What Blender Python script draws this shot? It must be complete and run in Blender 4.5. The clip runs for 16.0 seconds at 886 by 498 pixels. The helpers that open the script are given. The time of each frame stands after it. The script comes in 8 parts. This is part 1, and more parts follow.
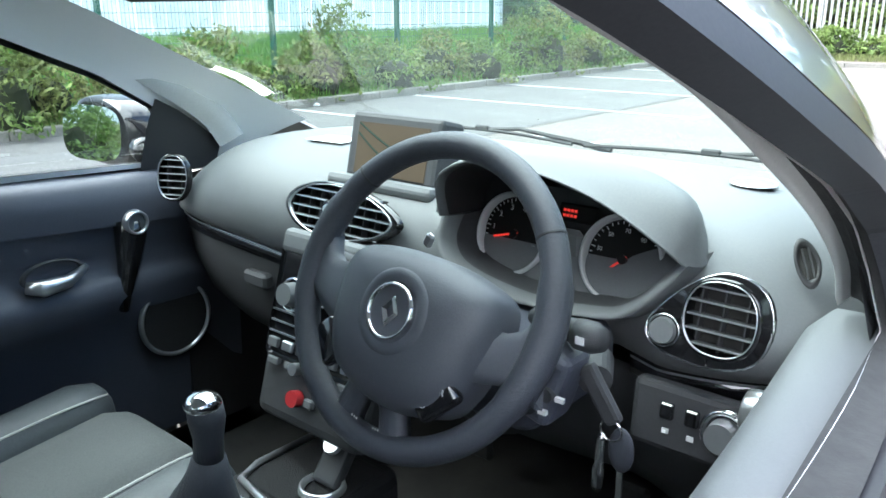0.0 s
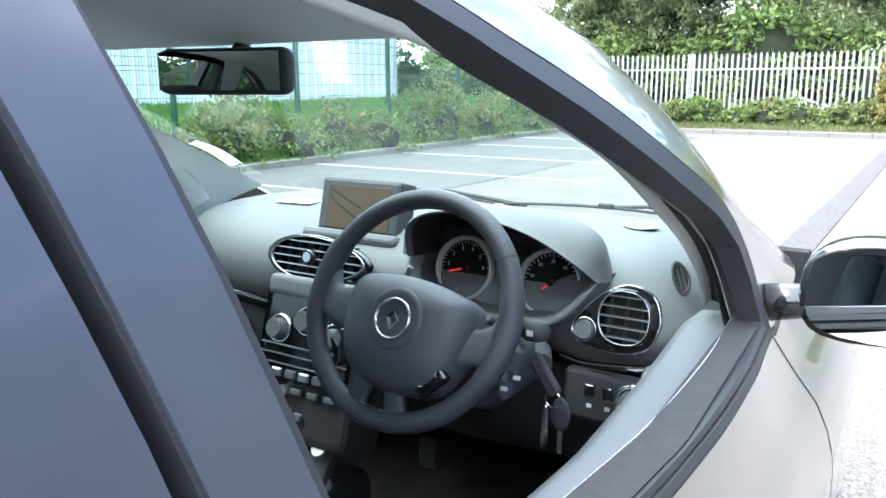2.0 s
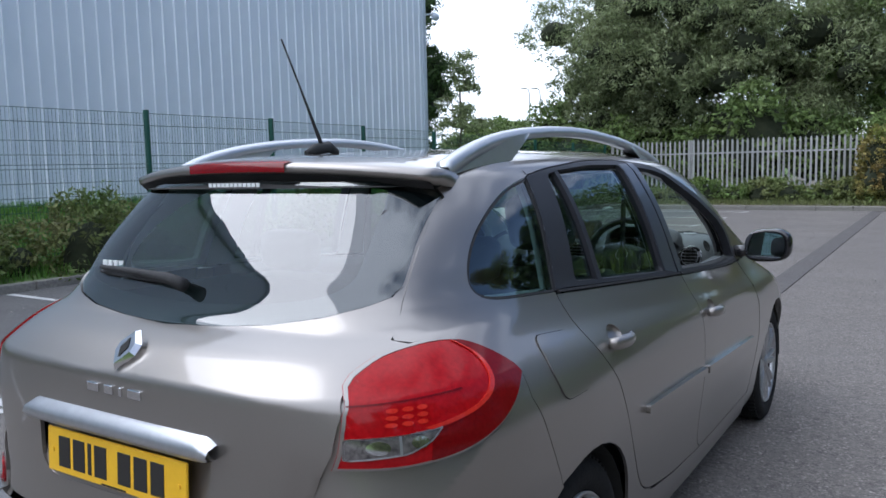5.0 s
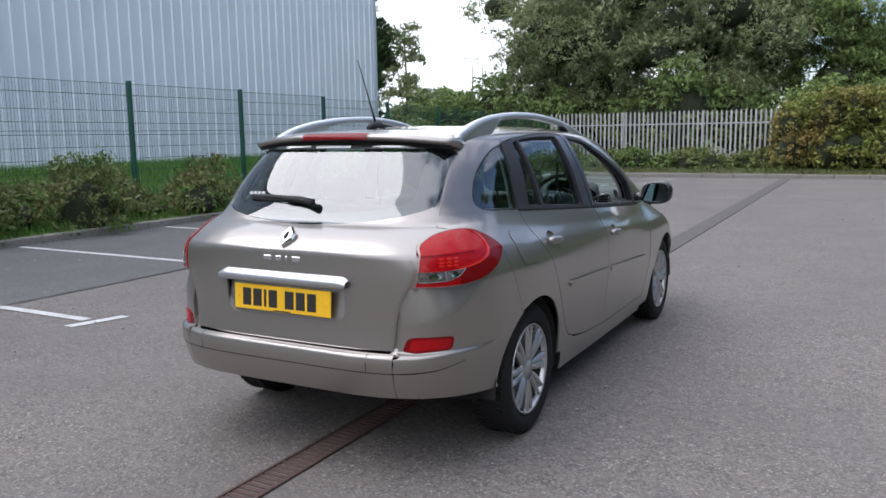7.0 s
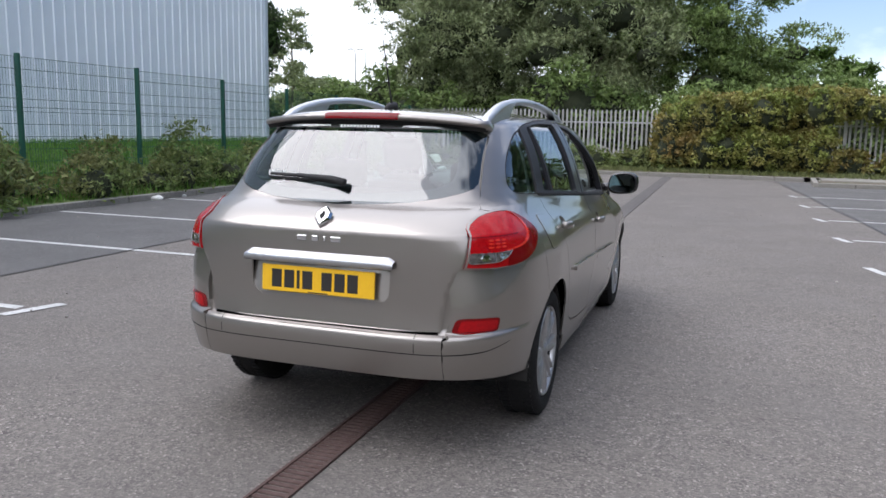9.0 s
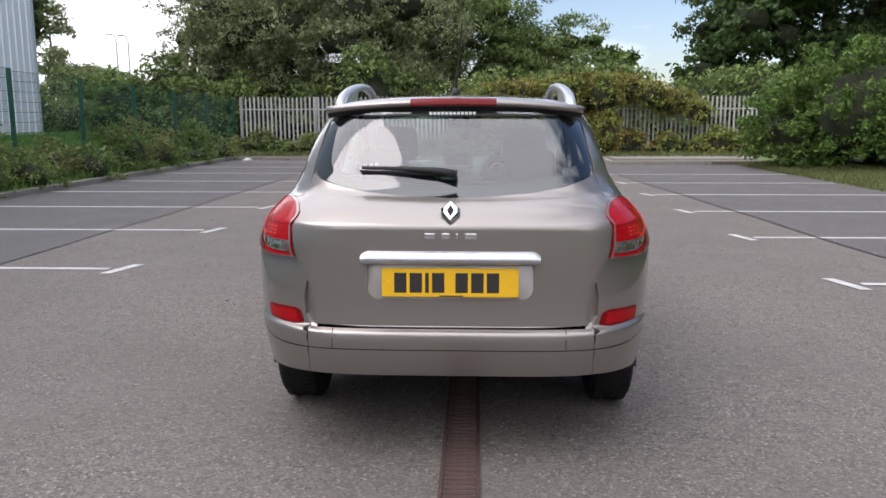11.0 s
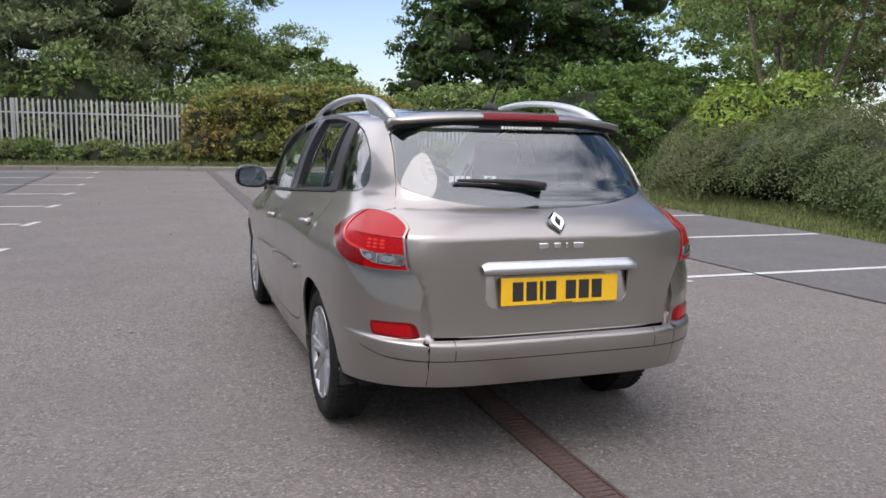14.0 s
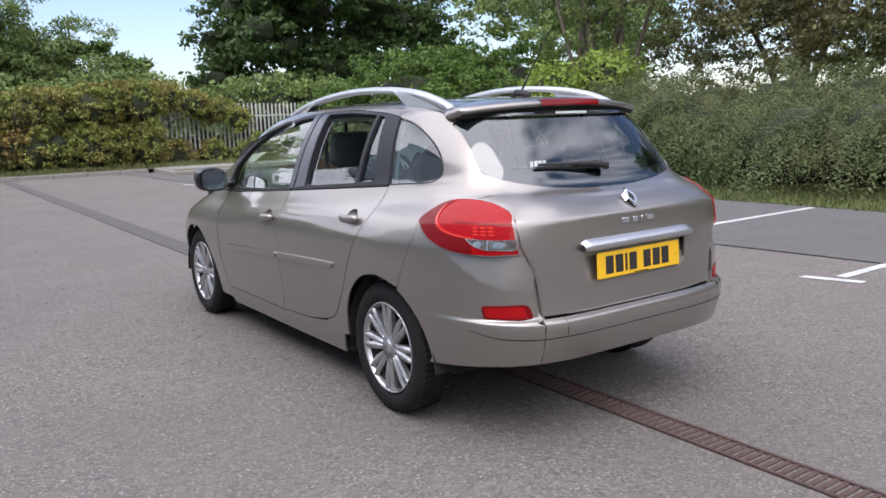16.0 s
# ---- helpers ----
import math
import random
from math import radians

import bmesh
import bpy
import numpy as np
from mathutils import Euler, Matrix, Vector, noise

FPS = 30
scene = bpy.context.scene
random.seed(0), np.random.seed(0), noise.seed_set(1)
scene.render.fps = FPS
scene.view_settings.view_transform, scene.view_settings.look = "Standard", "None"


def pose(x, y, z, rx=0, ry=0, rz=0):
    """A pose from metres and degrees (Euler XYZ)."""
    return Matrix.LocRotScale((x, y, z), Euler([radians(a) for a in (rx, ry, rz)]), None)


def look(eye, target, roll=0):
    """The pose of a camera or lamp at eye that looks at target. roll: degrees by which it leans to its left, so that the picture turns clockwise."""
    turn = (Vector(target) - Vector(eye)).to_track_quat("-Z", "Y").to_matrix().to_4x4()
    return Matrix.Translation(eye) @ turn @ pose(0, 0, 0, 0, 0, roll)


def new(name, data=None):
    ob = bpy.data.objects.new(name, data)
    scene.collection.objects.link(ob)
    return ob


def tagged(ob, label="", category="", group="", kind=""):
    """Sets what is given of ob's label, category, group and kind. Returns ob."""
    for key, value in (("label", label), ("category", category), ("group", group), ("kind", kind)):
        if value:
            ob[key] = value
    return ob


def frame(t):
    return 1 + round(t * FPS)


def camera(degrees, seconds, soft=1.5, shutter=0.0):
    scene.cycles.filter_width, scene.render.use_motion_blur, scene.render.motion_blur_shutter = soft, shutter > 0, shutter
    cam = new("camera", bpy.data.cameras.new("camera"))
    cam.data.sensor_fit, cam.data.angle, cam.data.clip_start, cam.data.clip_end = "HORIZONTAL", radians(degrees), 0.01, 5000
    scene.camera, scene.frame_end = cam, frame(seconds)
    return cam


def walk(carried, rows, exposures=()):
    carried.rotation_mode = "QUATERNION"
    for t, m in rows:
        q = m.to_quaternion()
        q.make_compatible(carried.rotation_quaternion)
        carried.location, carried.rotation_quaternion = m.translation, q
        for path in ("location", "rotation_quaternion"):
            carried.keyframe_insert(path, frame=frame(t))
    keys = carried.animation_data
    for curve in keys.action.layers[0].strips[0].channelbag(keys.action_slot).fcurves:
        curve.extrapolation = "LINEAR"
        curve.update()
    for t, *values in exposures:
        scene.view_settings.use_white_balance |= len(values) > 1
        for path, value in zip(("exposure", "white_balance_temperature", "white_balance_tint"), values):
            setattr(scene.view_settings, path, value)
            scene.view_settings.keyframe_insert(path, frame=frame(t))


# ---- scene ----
cam = camera(58.8, 16.0, soft=1.6, shutter=0.0)
PATH = [
    (0, (0.855, 1.875, 1.268), (-0.385, 3.335, 0.694), -0.3),
    (0.5, (0.854, 1.816, 1.272), (-0.256, 3.375, 0.690), -4.4),
    (1, (0.853, 1.819, 1.267), (-0.211, 3.404, 0.670), -4.5),
    (1.5, (0.861, 1.768, 1.275), (-0.165, 3.381, 0.687), -2.5),
    (2, (0.957, 1.562, 1.299), (-0.099, 3.210, 0.887), -0.2),
    (2.5, (1.050, 1.259, 1.314), (-0.035, 2.903, 0.968), 1.8),
    (3, (1.152, 0.762, 1.368), (0.150, 2.465, 1.058), 0.5),
    (3.5, (1.211, 0.362, 1.365), (0.219, 2.083, 1.130), 1.8),
    (4, (1.293, -0.110, 1.373), (0.291, 1.610, 1.184), 1.1),
    (4.5, (1.425, -0.599, 1.393), (0.412, 1.115, 1.209), 0.9),
    (5, (1.607, -1.093, 1.401), (0.527, 0.577, 1.195), -1.3),
    (7.5, (2.207, -2.709, 1.415), (1.286, -0.958, 1.121), -0.6),
    (8, (2.156, -2.733, 1.395), (1.262, -0.968, 1.105), -0.2),
    (8.5, (1.897, -2.808, 1.377), (1.112, -0.993, 1.081), 0.7),
    (11, (0.101, -2.950, 1.346), (0.015, -0.979, 1.018), -0.1),
    (11.5, (-0.056, -2.972, 1.354), (-0.030, -1.000, 1.019), -0.0),
    (12, (-0.084, -2.951, 1.353), (-0.036, -0.980, 1.020), 0.2),
    (12.5, (-0.294, -2.973, 1.338), (-0.112, -1.006, 1.024), 2.3),
    (13, (-0.684, -2.981, 1.334), (-0.259, -1.050, 1.034), 1.9),
    (13.5, (-1.070, -2.838, 1.342), (-0.548, -0.935, 1.015), 1.3),
    (14, (-1.501, -2.768, 1.342), (-0.823, -0.910, 1.048), 1.3),
    (14.5, (-1.850, -2.630, 1.321), (-0.996, -0.846, 1.025), 0.7),
    (15, (-2.160, -2.409, 1.346), (-1.192, -0.687, 1.032), 0.2),
    (15.5, (-2.489, -2.297, 1.354), (-1.404, -0.647, 1.034), -1.2),
    (16, (-2.605, -2.289, 1.360), (-1.477, -0.671, 1.031), -1.9),
]
EXPOSURE = [(0.0, 2.45, 6000, 9), (1.5, 2.42, 6000, 9), (2.5, 2.12, 5650, 9), (3.5, 1.8, 5650, 11), (4.0, 1.42, 5650, 13), (4.5, 0.75, 5650, 14), (5.0, 0.0, 5650, 13), (7.5, 0.26, 6080, 15), (8.5, 0.26, 6080, 15), (11.0, 0.17, 6400, 18), (12.5, 0.17, 6400, 18), (16.0, 0.45, 6200, 19)]
walk(cam, [(t, look(eye, target, roll)) for t, eye, target, roll in PATH], EXPOSURE)

# ---- world and sun ----
world = bpy.data.worlds.new("sky")
scene.world = world
world.use_nodes = True
wn, wl = world.node_tree.nodes, world.node_tree.links
wn.clear()
w_out = wn.new("ShaderNodeOutputWorld")
w_bg = wn.new("ShaderNodeBackground")
w_bg.inputs["Strength"].default_value = 0.14
sky = wn.new("ShaderNodeTexSky")
sky.sky_type = "NISHITA"
sky.sun_disc = False
SUN_ELEVATION, SUN_AZIMUTH = radians(50), radians(235)   # azimuth clockwise from +y
sky.sun_elevation, sky.sun_rotation = SUN_ELEVATION, SUN_AZIMUTH
sky.air_density, sky.dust_density, sky.ozone_density = 1.0, 1.0, 1.5
w_co = wn.new("ShaderNodeTexCoord")
w_map = wn.new("ShaderNodeMapping")
w_map.inputs["Scale"].default_value = (1.6, 1.6, 3.6)
w_noise = wn.new("ShaderNodeTexNoise")
w_noise.inputs["Scale"].default_value = 1.7
w_noise.inputs["Detail"].default_value = 7
w_noise.inputs["Roughness"].default_value = 0.55
w_ramp = wn.new("ShaderNodeValToRGB")
w_ramp.color_ramp.elements[0].position, w_ramp.color_ramp.elements[1].position = 0.22, 0.45
w_mix = wn.new("ShaderNodeMix")
w_mix.data_type = "RGBA"
w_mix.inputs["B"].default_value = (12.0, 12.3, 12.7, 1)
wl.new(w_co.outputs["Generated"], w_map.inputs["Vector"])
wl.new(w_map.outputs["Vector"], w_noise.inputs["Vector"])
w_dot, w_add = wn.new("ShaderNodeVectorMath"), wn.new("ShaderNodeMath")   # cloud thins towards the east
w_dot.operation = "DOT_PRODUCT"
w_dot.inputs[1].default_value = (0.86, 0.51, 0.0)
w_add.operation = "MULTIPLY_ADD"
w_add.inputs[1].default_value = -0.42
wl.new(w_co.outputs["Generated"], w_dot.inputs[0])
wl.new(w_dot.outputs["Value"], w_add.inputs[0])
wl.new(w_noise.outputs["Fac"], w_add.inputs[2])
wl.new(w_add.outputs[0], w_ramp.inputs["Fac"])
wl.new(w_ramp.outputs["Color"], w_mix.inputs["Factor"])
wl.new(sky.outputs["Color"], w_mix.inputs["A"])
# a layer of cloud is brightest overhead
w_sep, w_high, w_scale = wn.new("ShaderNodeSeparateXYZ"), wn.new("ShaderNodeMapRange"), wn.new("ShaderNodeVectorMath")
w_scale.operation = "SCALE"
w_scale.inputs[0].default_value = (12.2, 12.5, 12.9)
w_high.inputs["To Min"].default_value, w_high.inputs["To Max"].default_value = 0.88, 1.2
wl.new(w_co.outputs["Generated"], w_sep.inputs[0])
wl.new(w_sep.outputs["Z"], w_high.inputs["Value"])
wl.new(w_high.outputs["Result"], w_scale.inputs["Scale"])
wl.new(w_scale.outputs["Vector"], w_mix.inputs["B"])
wl.new(w_mix.outputs["Result"], w_bg.inputs["Color"])
wl.new(w_bg.outputs["Background"], w_out.inputs["Surface"])

sun_data = bpy.data.lights.new("sun", "SUN")
sun_data.energy, sun_data.angle, sun_data.color = 1.5, radians(50), (1.0, 0.95, 0.88)
sun = new("sun", sun_data)
sun_to = Vector((math.sin(SUN_AZIMUTH) * math.cos(SUN_ELEVATION), math.cos(SUN_AZIMUTH) * math.cos(SUN_ELEVATION), math.sin(SUN_ELEVATION)))
sun.matrix_world = look(sun_to * 50, (0, 0, 0))

# ---- materials ----
def material(name, color, rough=0.5, metal=0.0, color2=None, scale=20.0, detail=6.0, bump=0.0, bump_scale=None, coat=0.0, coarse=None, coarse_scale=1.5,
             coarse_amount=0.5, rough2=None, emit=None, emit_strength=1.0, random_tint=0.0, island_tint=0.0, translucent=0.0, spec=0.5, object_space=True):
    """A procedural surface: fine grain between two colours, a coarse stain over it, and relief."""
    m = bpy.data.materials.new(name)
    m.use_nodes = True
    n, l = m.node_tree.nodes, m.node_tree.links
    b = n["Principled BSDF"]
    b.inputs["Roughness"].default_value, b.inputs["Metallic"].default_value = rough, metal
    b.inputs["Specular IOR Level"].default_value = spec
    b.inputs["Coat Weight"].default_value = coat
    b.inputs["Coat Roughness"].default_value = 0.04
    co = n.new("ShaderNodeTexCoord")
    vec = co.outputs["Object"]

    def noise_tex(s, d=6.0, r=0.6):
        t = n.new("ShaderNodeTexNoise")
        t.inputs["Scale"].default_value, t.inputs["Detail"].default_value, t.inputs["Roughness"].default_value = s, d, r
        l.new(vec, t.inputs["Vector"])
        return t

    def mixed(fac, a, bcol, amount=1.0):
        x = n.new("ShaderNodeMix")
        x.data_type = "RGBA"
        if amount < 1:
            mul = n.new("ShaderNodeMath")
            mul.operation = "MULTIPLY"
            mul.inputs[1].default_value = amount
            l.new(fac, mul.inputs[0])
            fac = mul.outputs[0]
        l.new(fac, x.inputs["Factor"])
        for key, v in (("A", a), ("B", bcol)):
            if isinstance(v, tuple):
                x.inputs[key].default_value = (*v, 1)
            else:
                l.new(v, x.inputs[key])
        return x.outputs["Result"]

    def ramped(t, lo, hi):
        r = n.new("ShaderNodeMapRange")
        r.inputs["From Min"].default_value, r.inputs["From Max"].default_value = lo, hi
        l.new(t.outputs["Fac"], r.inputs["Value"])
        return r.outputs["Result"]

    out = None
    if color2:
        out = mixed(ramped(noise_tex(scale, detail), 0.32, 0.68), color, color2)
    if coarse:
        out = mixed(ramped(noise_tex(coarse_scale, 5.0), 0.42, 0.66), out or color, coarse, coarse_amount)
    if random_tint or island_tint:
        if random_tint:
            src = n.new("ShaderNodeObjectInfo").outputs["Random"]
        else:
            src = n.new("ShaderNodeNewGeometry").outputs["Random Per Island"]
        amt = random_tint or island_tint
        hsv = n.new("ShaderNodeHueSaturation")
        r = n.new("ShaderNodeMapRange")
        r.inputs["To Min"].default_value, r.inputs["To Max"].default_value = 1 - amt, 1 + amt
        l.new(src, r.inputs["Value"])
        l.new(r.outputs["Result"], hsv.inputs["Value"])
        if out:
            l.new(out, hsv.inputs["Color"])
        else:
            hsv.inputs["Color"].default_value = (*color, 1)
        out = hsv.outputs["Color"]
    if out:
        l.new(out, b.inputs["Base Color"])
    else:
        b.inputs["Base Color"].default_value = (*color, 1)
    if rough2 is not None:
        r = n.new("ShaderNodeMapRange")
        r.inputs["From Min"].default_value, r.inputs["From Max"].default_value = 0.3, 0.7
        r.inputs["To Min"].default_value, r.inputs["To Max"].default_value = rough, rough2
        l.new(noise_tex(coarse_scale * 2.3).outputs["Fac"], r.inputs["Value"])
        l.new(r.outputs["Result"], b.inputs["Roughness"])
    if bump:
        t = noise_tex(bump_scale or scale, 8.0, 0.65)
        bp = n.new("ShaderNodeBump")
        bp.inputs["Strength"].default_value, bp.inputs["Distance"].default_value = bump, 0.01
        l.new(t.outputs["Fac"], bp.inputs["Height"])
        l.new(bp.outputs["Normal"], b.inputs["Normal"])
    if emit:
        b.inputs["Emission Color"].default_value, b.inputs["Emission Strength"].default_value = (*emit, 1), emit_strength
    if translucent:
        tr = n.new("ShaderNodeBsdfTranslucent")
        if out:
            l.new(out, tr.inputs["Color"])
        else:
            tr.inputs["Color"].default_value = (*color, 1)
        ms = n.new("ShaderNodeMixShader")
        ms.inputs["Fac"].default_value = translucent
        l.new(b.outputs[0], ms.inputs[1])
        l.new(tr.outputs[0], ms.inputs[2])
        l.new(ms.outputs[0], n["Material Output"].inputs["Surface"])
    return m


def glass_material(name, tint, gloss=0.06, edge=0.8):
    """Thin glazing: tinted see-through with a mirror-like gloss that grows at grazing angles."""
    m = bpy.data.materials.new(name)
    m.use_nodes = True
    n, l = m.node_tree.nodes, m.node_tree.links
    n.remove(n["Principled BSDF"])
    tr, gl, mx, lw = n.new("ShaderNodeBsdfTransparent"), n.new("ShaderNodeBsdfGlossy"), n.new("ShaderNodeMixShader"), n.new("ShaderNodeLayerWeight")
    po, ma = n.new("ShaderNodeMath"), n.new("ShaderNodeMath")
    tr.inputs["Color"].default_value = (*tint, 1)
    gl.inputs["Roughness"].default_value = 0.01
    gl.inputs["Color"].default_value = (1, 1, 1, 1)
    lw.inputs["Blend"].default_value = 0.5
    po.operation, ma.operation = "POWER", "MULTIPLY_ADD"
    po.inputs[1].default_value = 4.0
    ma.inputs[1].default_value, ma.inputs[2].default_value = edge, gloss
    l.new(lw.outputs["Facing"], po.inputs[0])
    l.new(po.outputs[0], ma.inputs[0])
    l.new(ma.outputs[0], mx.inputs["Fac"])
    l.new(tr.outputs[0], mx.inputs[1])
    l.new(gl.outputs[0], mx.inputs[2])
    l.new(mx.outputs[0], n["Material Output"].inputs["Surface"])
    return m


def asphalt(name, stone, binder, patch, chips, coarse):
    """Rolled tarmac: single stones in a dark binder, pale chips, mottling a hand wide and broad stains."""
    m = bpy.data.materials.new(name)
    m.use_nodes = True
    n, l = m.node_tree.nodes, m.node_tree.links
    b = n["Principled BSDF"]
    b.inputs["Specular IOR Level"].default_value = 0.35
    vec = n.new("ShaderNodeTexCoord").outputs["Object"]

    def cells(scale):
        v = n.new("ShaderNodeTexVoronoi")
        v.inputs["Scale"].default_value, v.inputs["Randomness"].default_value = scale, 1.0
        l.new(vec, v.inputs["Vector"])
        return v

    def cloud(scale, lo, hi, detail=6.0):
        t = n.new("ShaderNodeTexNoise")
        t.inputs["Scale"].default_value, t.inputs["Detail"].default_value, t.inputs["Roughness"].default_value = scale, detail, 0.62
        l.new(vec, t.inputs["Vector"])
        r = n.new("ShaderNodeMapRange")
        r.inputs["From Min"].default_value, r.inputs["From Max"].default_value = lo, hi
        l.new(t.outputs["Fac"], r.inputs["Value"])
        return r.outputs["Result"]

    def ramp(value, lo, hi, a, c):
        r = n.new("ShaderNodeMapRange")
        r.inputs["From Min"].default_value, r.inputs["From Max"].default_value = lo, hi
        r.inputs["To Min"].default_value, r.inputs["To Max"].default_value = a, c
        l.new(value, r.inputs["Value"])
        return r.outputs["Result"]

    def mix(fac, a, c, kind="MIX"):
        x = n.new("ShaderNodeMix")
        x.data_type, x.blend_type = "RGBA", kind
        if isinstance(fac, float):
            x.inputs["Factor"].default_value = fac
        else:
            l.new(fac, x.inputs["Factor"])
        for key, v in (("A", a), ("B", c)):
            if isinstance(v, tuple):
                x.inputs[key].default_value = (*v, 1)
            else:
                l.new(v, x.inputs[key])
        return x.outputs["Result"]

    big, small = cells(105), cells(190)
    red = n.new("ShaderNodeSeparateColor")
    l.new(big.outputs["Color"], red.inputs["Color"])
    red2 = n.new("ShaderNodeSeparateColor")
    l.new(small.outputs["Color"], red2.inputs["Color"])
    col = mix(red.outputs["Red"], binder, stone)
    col = mix(ramp(red2.outputs["Green"], 0.55, 1.0, 0.0, 0.75), col, binder)
    col = mix(ramp(red.outputs["Blue"], 0.93, 0.98, 0.0, 0.7), col, chips)
    col = mix(ramp(cloud(9.0, 0.40, 0.66), 0.0, 1.0, 0.0, 0.50), col, patch)
    col = mix(ramp(cloud(24.0, 0.46, 0.64), 0.0, 1.0, 0.0, 0.35), col, binder)
    col = mix(ramp(cloud(0.55, 0.40, 0.62), 0.0, 1.0, 0.0, 0.45), col, coarse)
    l.new(col, b.inputs["Base Color"])
    l.new(ramp(cloud(1.3, 0.3, 0.7), 0.0, 1.0, 0.72, 0.95), b.inputs["Roughness"])
    bp = n.new("ShaderNodeBump")
    bp.inputs["Strength"].default_value, bp.inputs["Distance"].default_value = 0.55, 0.004
    l.new(big.outputs["Distance"], bp.inputs["Height"])
    l.new(bp.outputs["Normal"], b.inputs["Normal"])
    return m


M_ASPHALT = asphalt("asphalt", (0.235, 0.213, 0.192), (0.070, 0.063, 0.058), (0.185, 0.165, 0.147), (0.40, 0.37, 0.33), (0.120, 0.110, 0.102))
M_BAYTARMAC = asphalt("bay_tarmac", (0.165, 0.160, 0.155), (0.065, 0.063, 0.062), (0.125, 0.121, 0.117), (0.28, 0.27, 0.255), (0.095, 0.093, 0.091))
M_LINE = material("line_paint", (0.62, 0.62, 0.60), 0.7, color2=(0.42, 0.42, 0.41), scale=45, bump=0.3, bump_scale=120, coarse=(0.3, 0.3, 0.29), coarse_scale=5, coarse_amount=0.45)
M_RUST = material("rusted_iron", (0.058, 0.029, 0.025), 0.85, color2=(0.10, 0.06, 0.051), scale=35, bump=0.5, coarse=(0.06, 0.05, 0.045), coarse_scale=4)
M_CONCRETE = material("concrete", (0.17, 0.16, 0.14), 0.9, color2=(0.27, 0.255, 0.23), scale=30, bump=0.4, coarse=(0.2, 0.2, 0.17), coarse_scale=2)
M_SOIL = material("soil", (0.07, 0.055, 0.04), 0.95, color2=(0.15, 0.12, 0.09), scale=14, bump=0.8, coarse=(0.06, 0.085, 0.03), coarse_scale=1.2)
M_GRASS_GROUND = material("turf", (0.06, 0.12, 0.02), 0.95, color2=(0.11, 0.18, 0.04), scale=9, bump=0.9, coarse=(0.15, 0.14, 0.06), coarse_scale=0.7, coarse_amount=0.5)
M_BLADE = material("grass_blade", (0.11, 0.23, 0.035), 0.7, island_tint=0.4, translucent=0.35)
M_DRYBLADE = material("dry_grass_blade", (0.13, 0.15, 0.05), 0.75, island_tint=0.45, translucent=0.25)
M_CLAD = material("steel_cladding", (0.70, 0.755, 0.82), 0.4, color2=(0.75, 0.80, 0.855), scale=0.6, coarse=(0.65, 0.71, 0.78), coarse_scale=0.25)
M_GREENPAINT = material("green_powder_coat", (0.012, 0.075, 0.05), 0.4, color2=(0.016, 0.09, 0.06), scale=30)
M_GALV = material("galvanised_steel", (0.42, 0.42, 0.41), 0.55, metal=0.35, color2=(0.52, 0.52, 0.51), scale=18, coarse=(0.33, 0.32, 0.3), coarse_scale=2.5, random_tint=0.12)
M_BARK = material("bark", (0.075, 0.06, 0.045), 0.95, color2=(0.16, 0.13, 0.10), scale=16, bump=1.0)

# ---- helpers for meshes ----
def link(name, bm, mat, parent=None, label="", smooth=False):
    me = bpy.data.meshes.new(name)
    bm.normal_update()
    bm.to_mesh(me)
    bm.free()
    if mat:
        me.materials.append(mat)
    if smooth:
        for p in me.polygons:
            p.use_smooth = True
    ob = new(name, me)
    if parent:
        ob.parent = parent
    if label:
        ob["label"] = label
    return ob


def part(name, bm, mat, parent, label="", smooth=False):
    return link(name, bm, mat, parent, label, smooth)


def pydata(name, verts, faces, mat, parent=None, smooth=False):
    me = bpy.data.meshes.new(name)
    me.from_pydata(verts, [], faces)
    me.update()
    me.materials.append(mat)
    if smooth:
        for p in me.polygons:
            p.use_smooth = True
    ob = new(name, me)
    if parent:
        ob.parent = parent
    return ob


def empty(name, m=None):
    ob = new(name)
    if m:
        ob.matrix_basis = m
    return ob


def add_box(bm, lo, hi, bevel=0.0, m=None, segments=1):
    c = [(a + b) / 2 for a, b in zip(lo, hi)]
    s = [b - a for a, b in zip(lo, hi)]
    r = bmesh.ops.create_cube(bm, size=1, matrix=(m or Matrix()) @ Matrix.Translation(c) @ Matrix.Diagonal((*s, 1)))
    if bevel:
        es = list({e for v in r["verts"] for e in v.link_edges})
        bmesh.ops.bevel(bm, geom=es, offset=bevel, segments=segments, affect="EDGES", profile=0.5)


def box(lo, hi, bevel=0.0, m=None, segments=1):
    bm = bmesh.new()
    add_box(bm, lo, hi, bevel, m, segments)
    return bm


def add_cyl(bm, a, b, r1, r2=None, seg=16, caps=True):
    a, b = Vector(a), Vector(b)
    d = b - a
    m = Matrix.Translation((a + b) / 2) @ d.to_track_quat("Z", "Y").to_matrix().to_4x4()
    bmesh.ops.create_cone(bm, cap_ends=caps, segments=seg, radius1=r1, radius2=r1 if r2 is None else r2, depth=d.length, matrix=m)


def cyl(a, b, r1, r2=None, seg=16, caps=True):
    bm = bmesh.new()
    add_cyl(bm, a, b, r1, r2, seg, caps)
    return bm


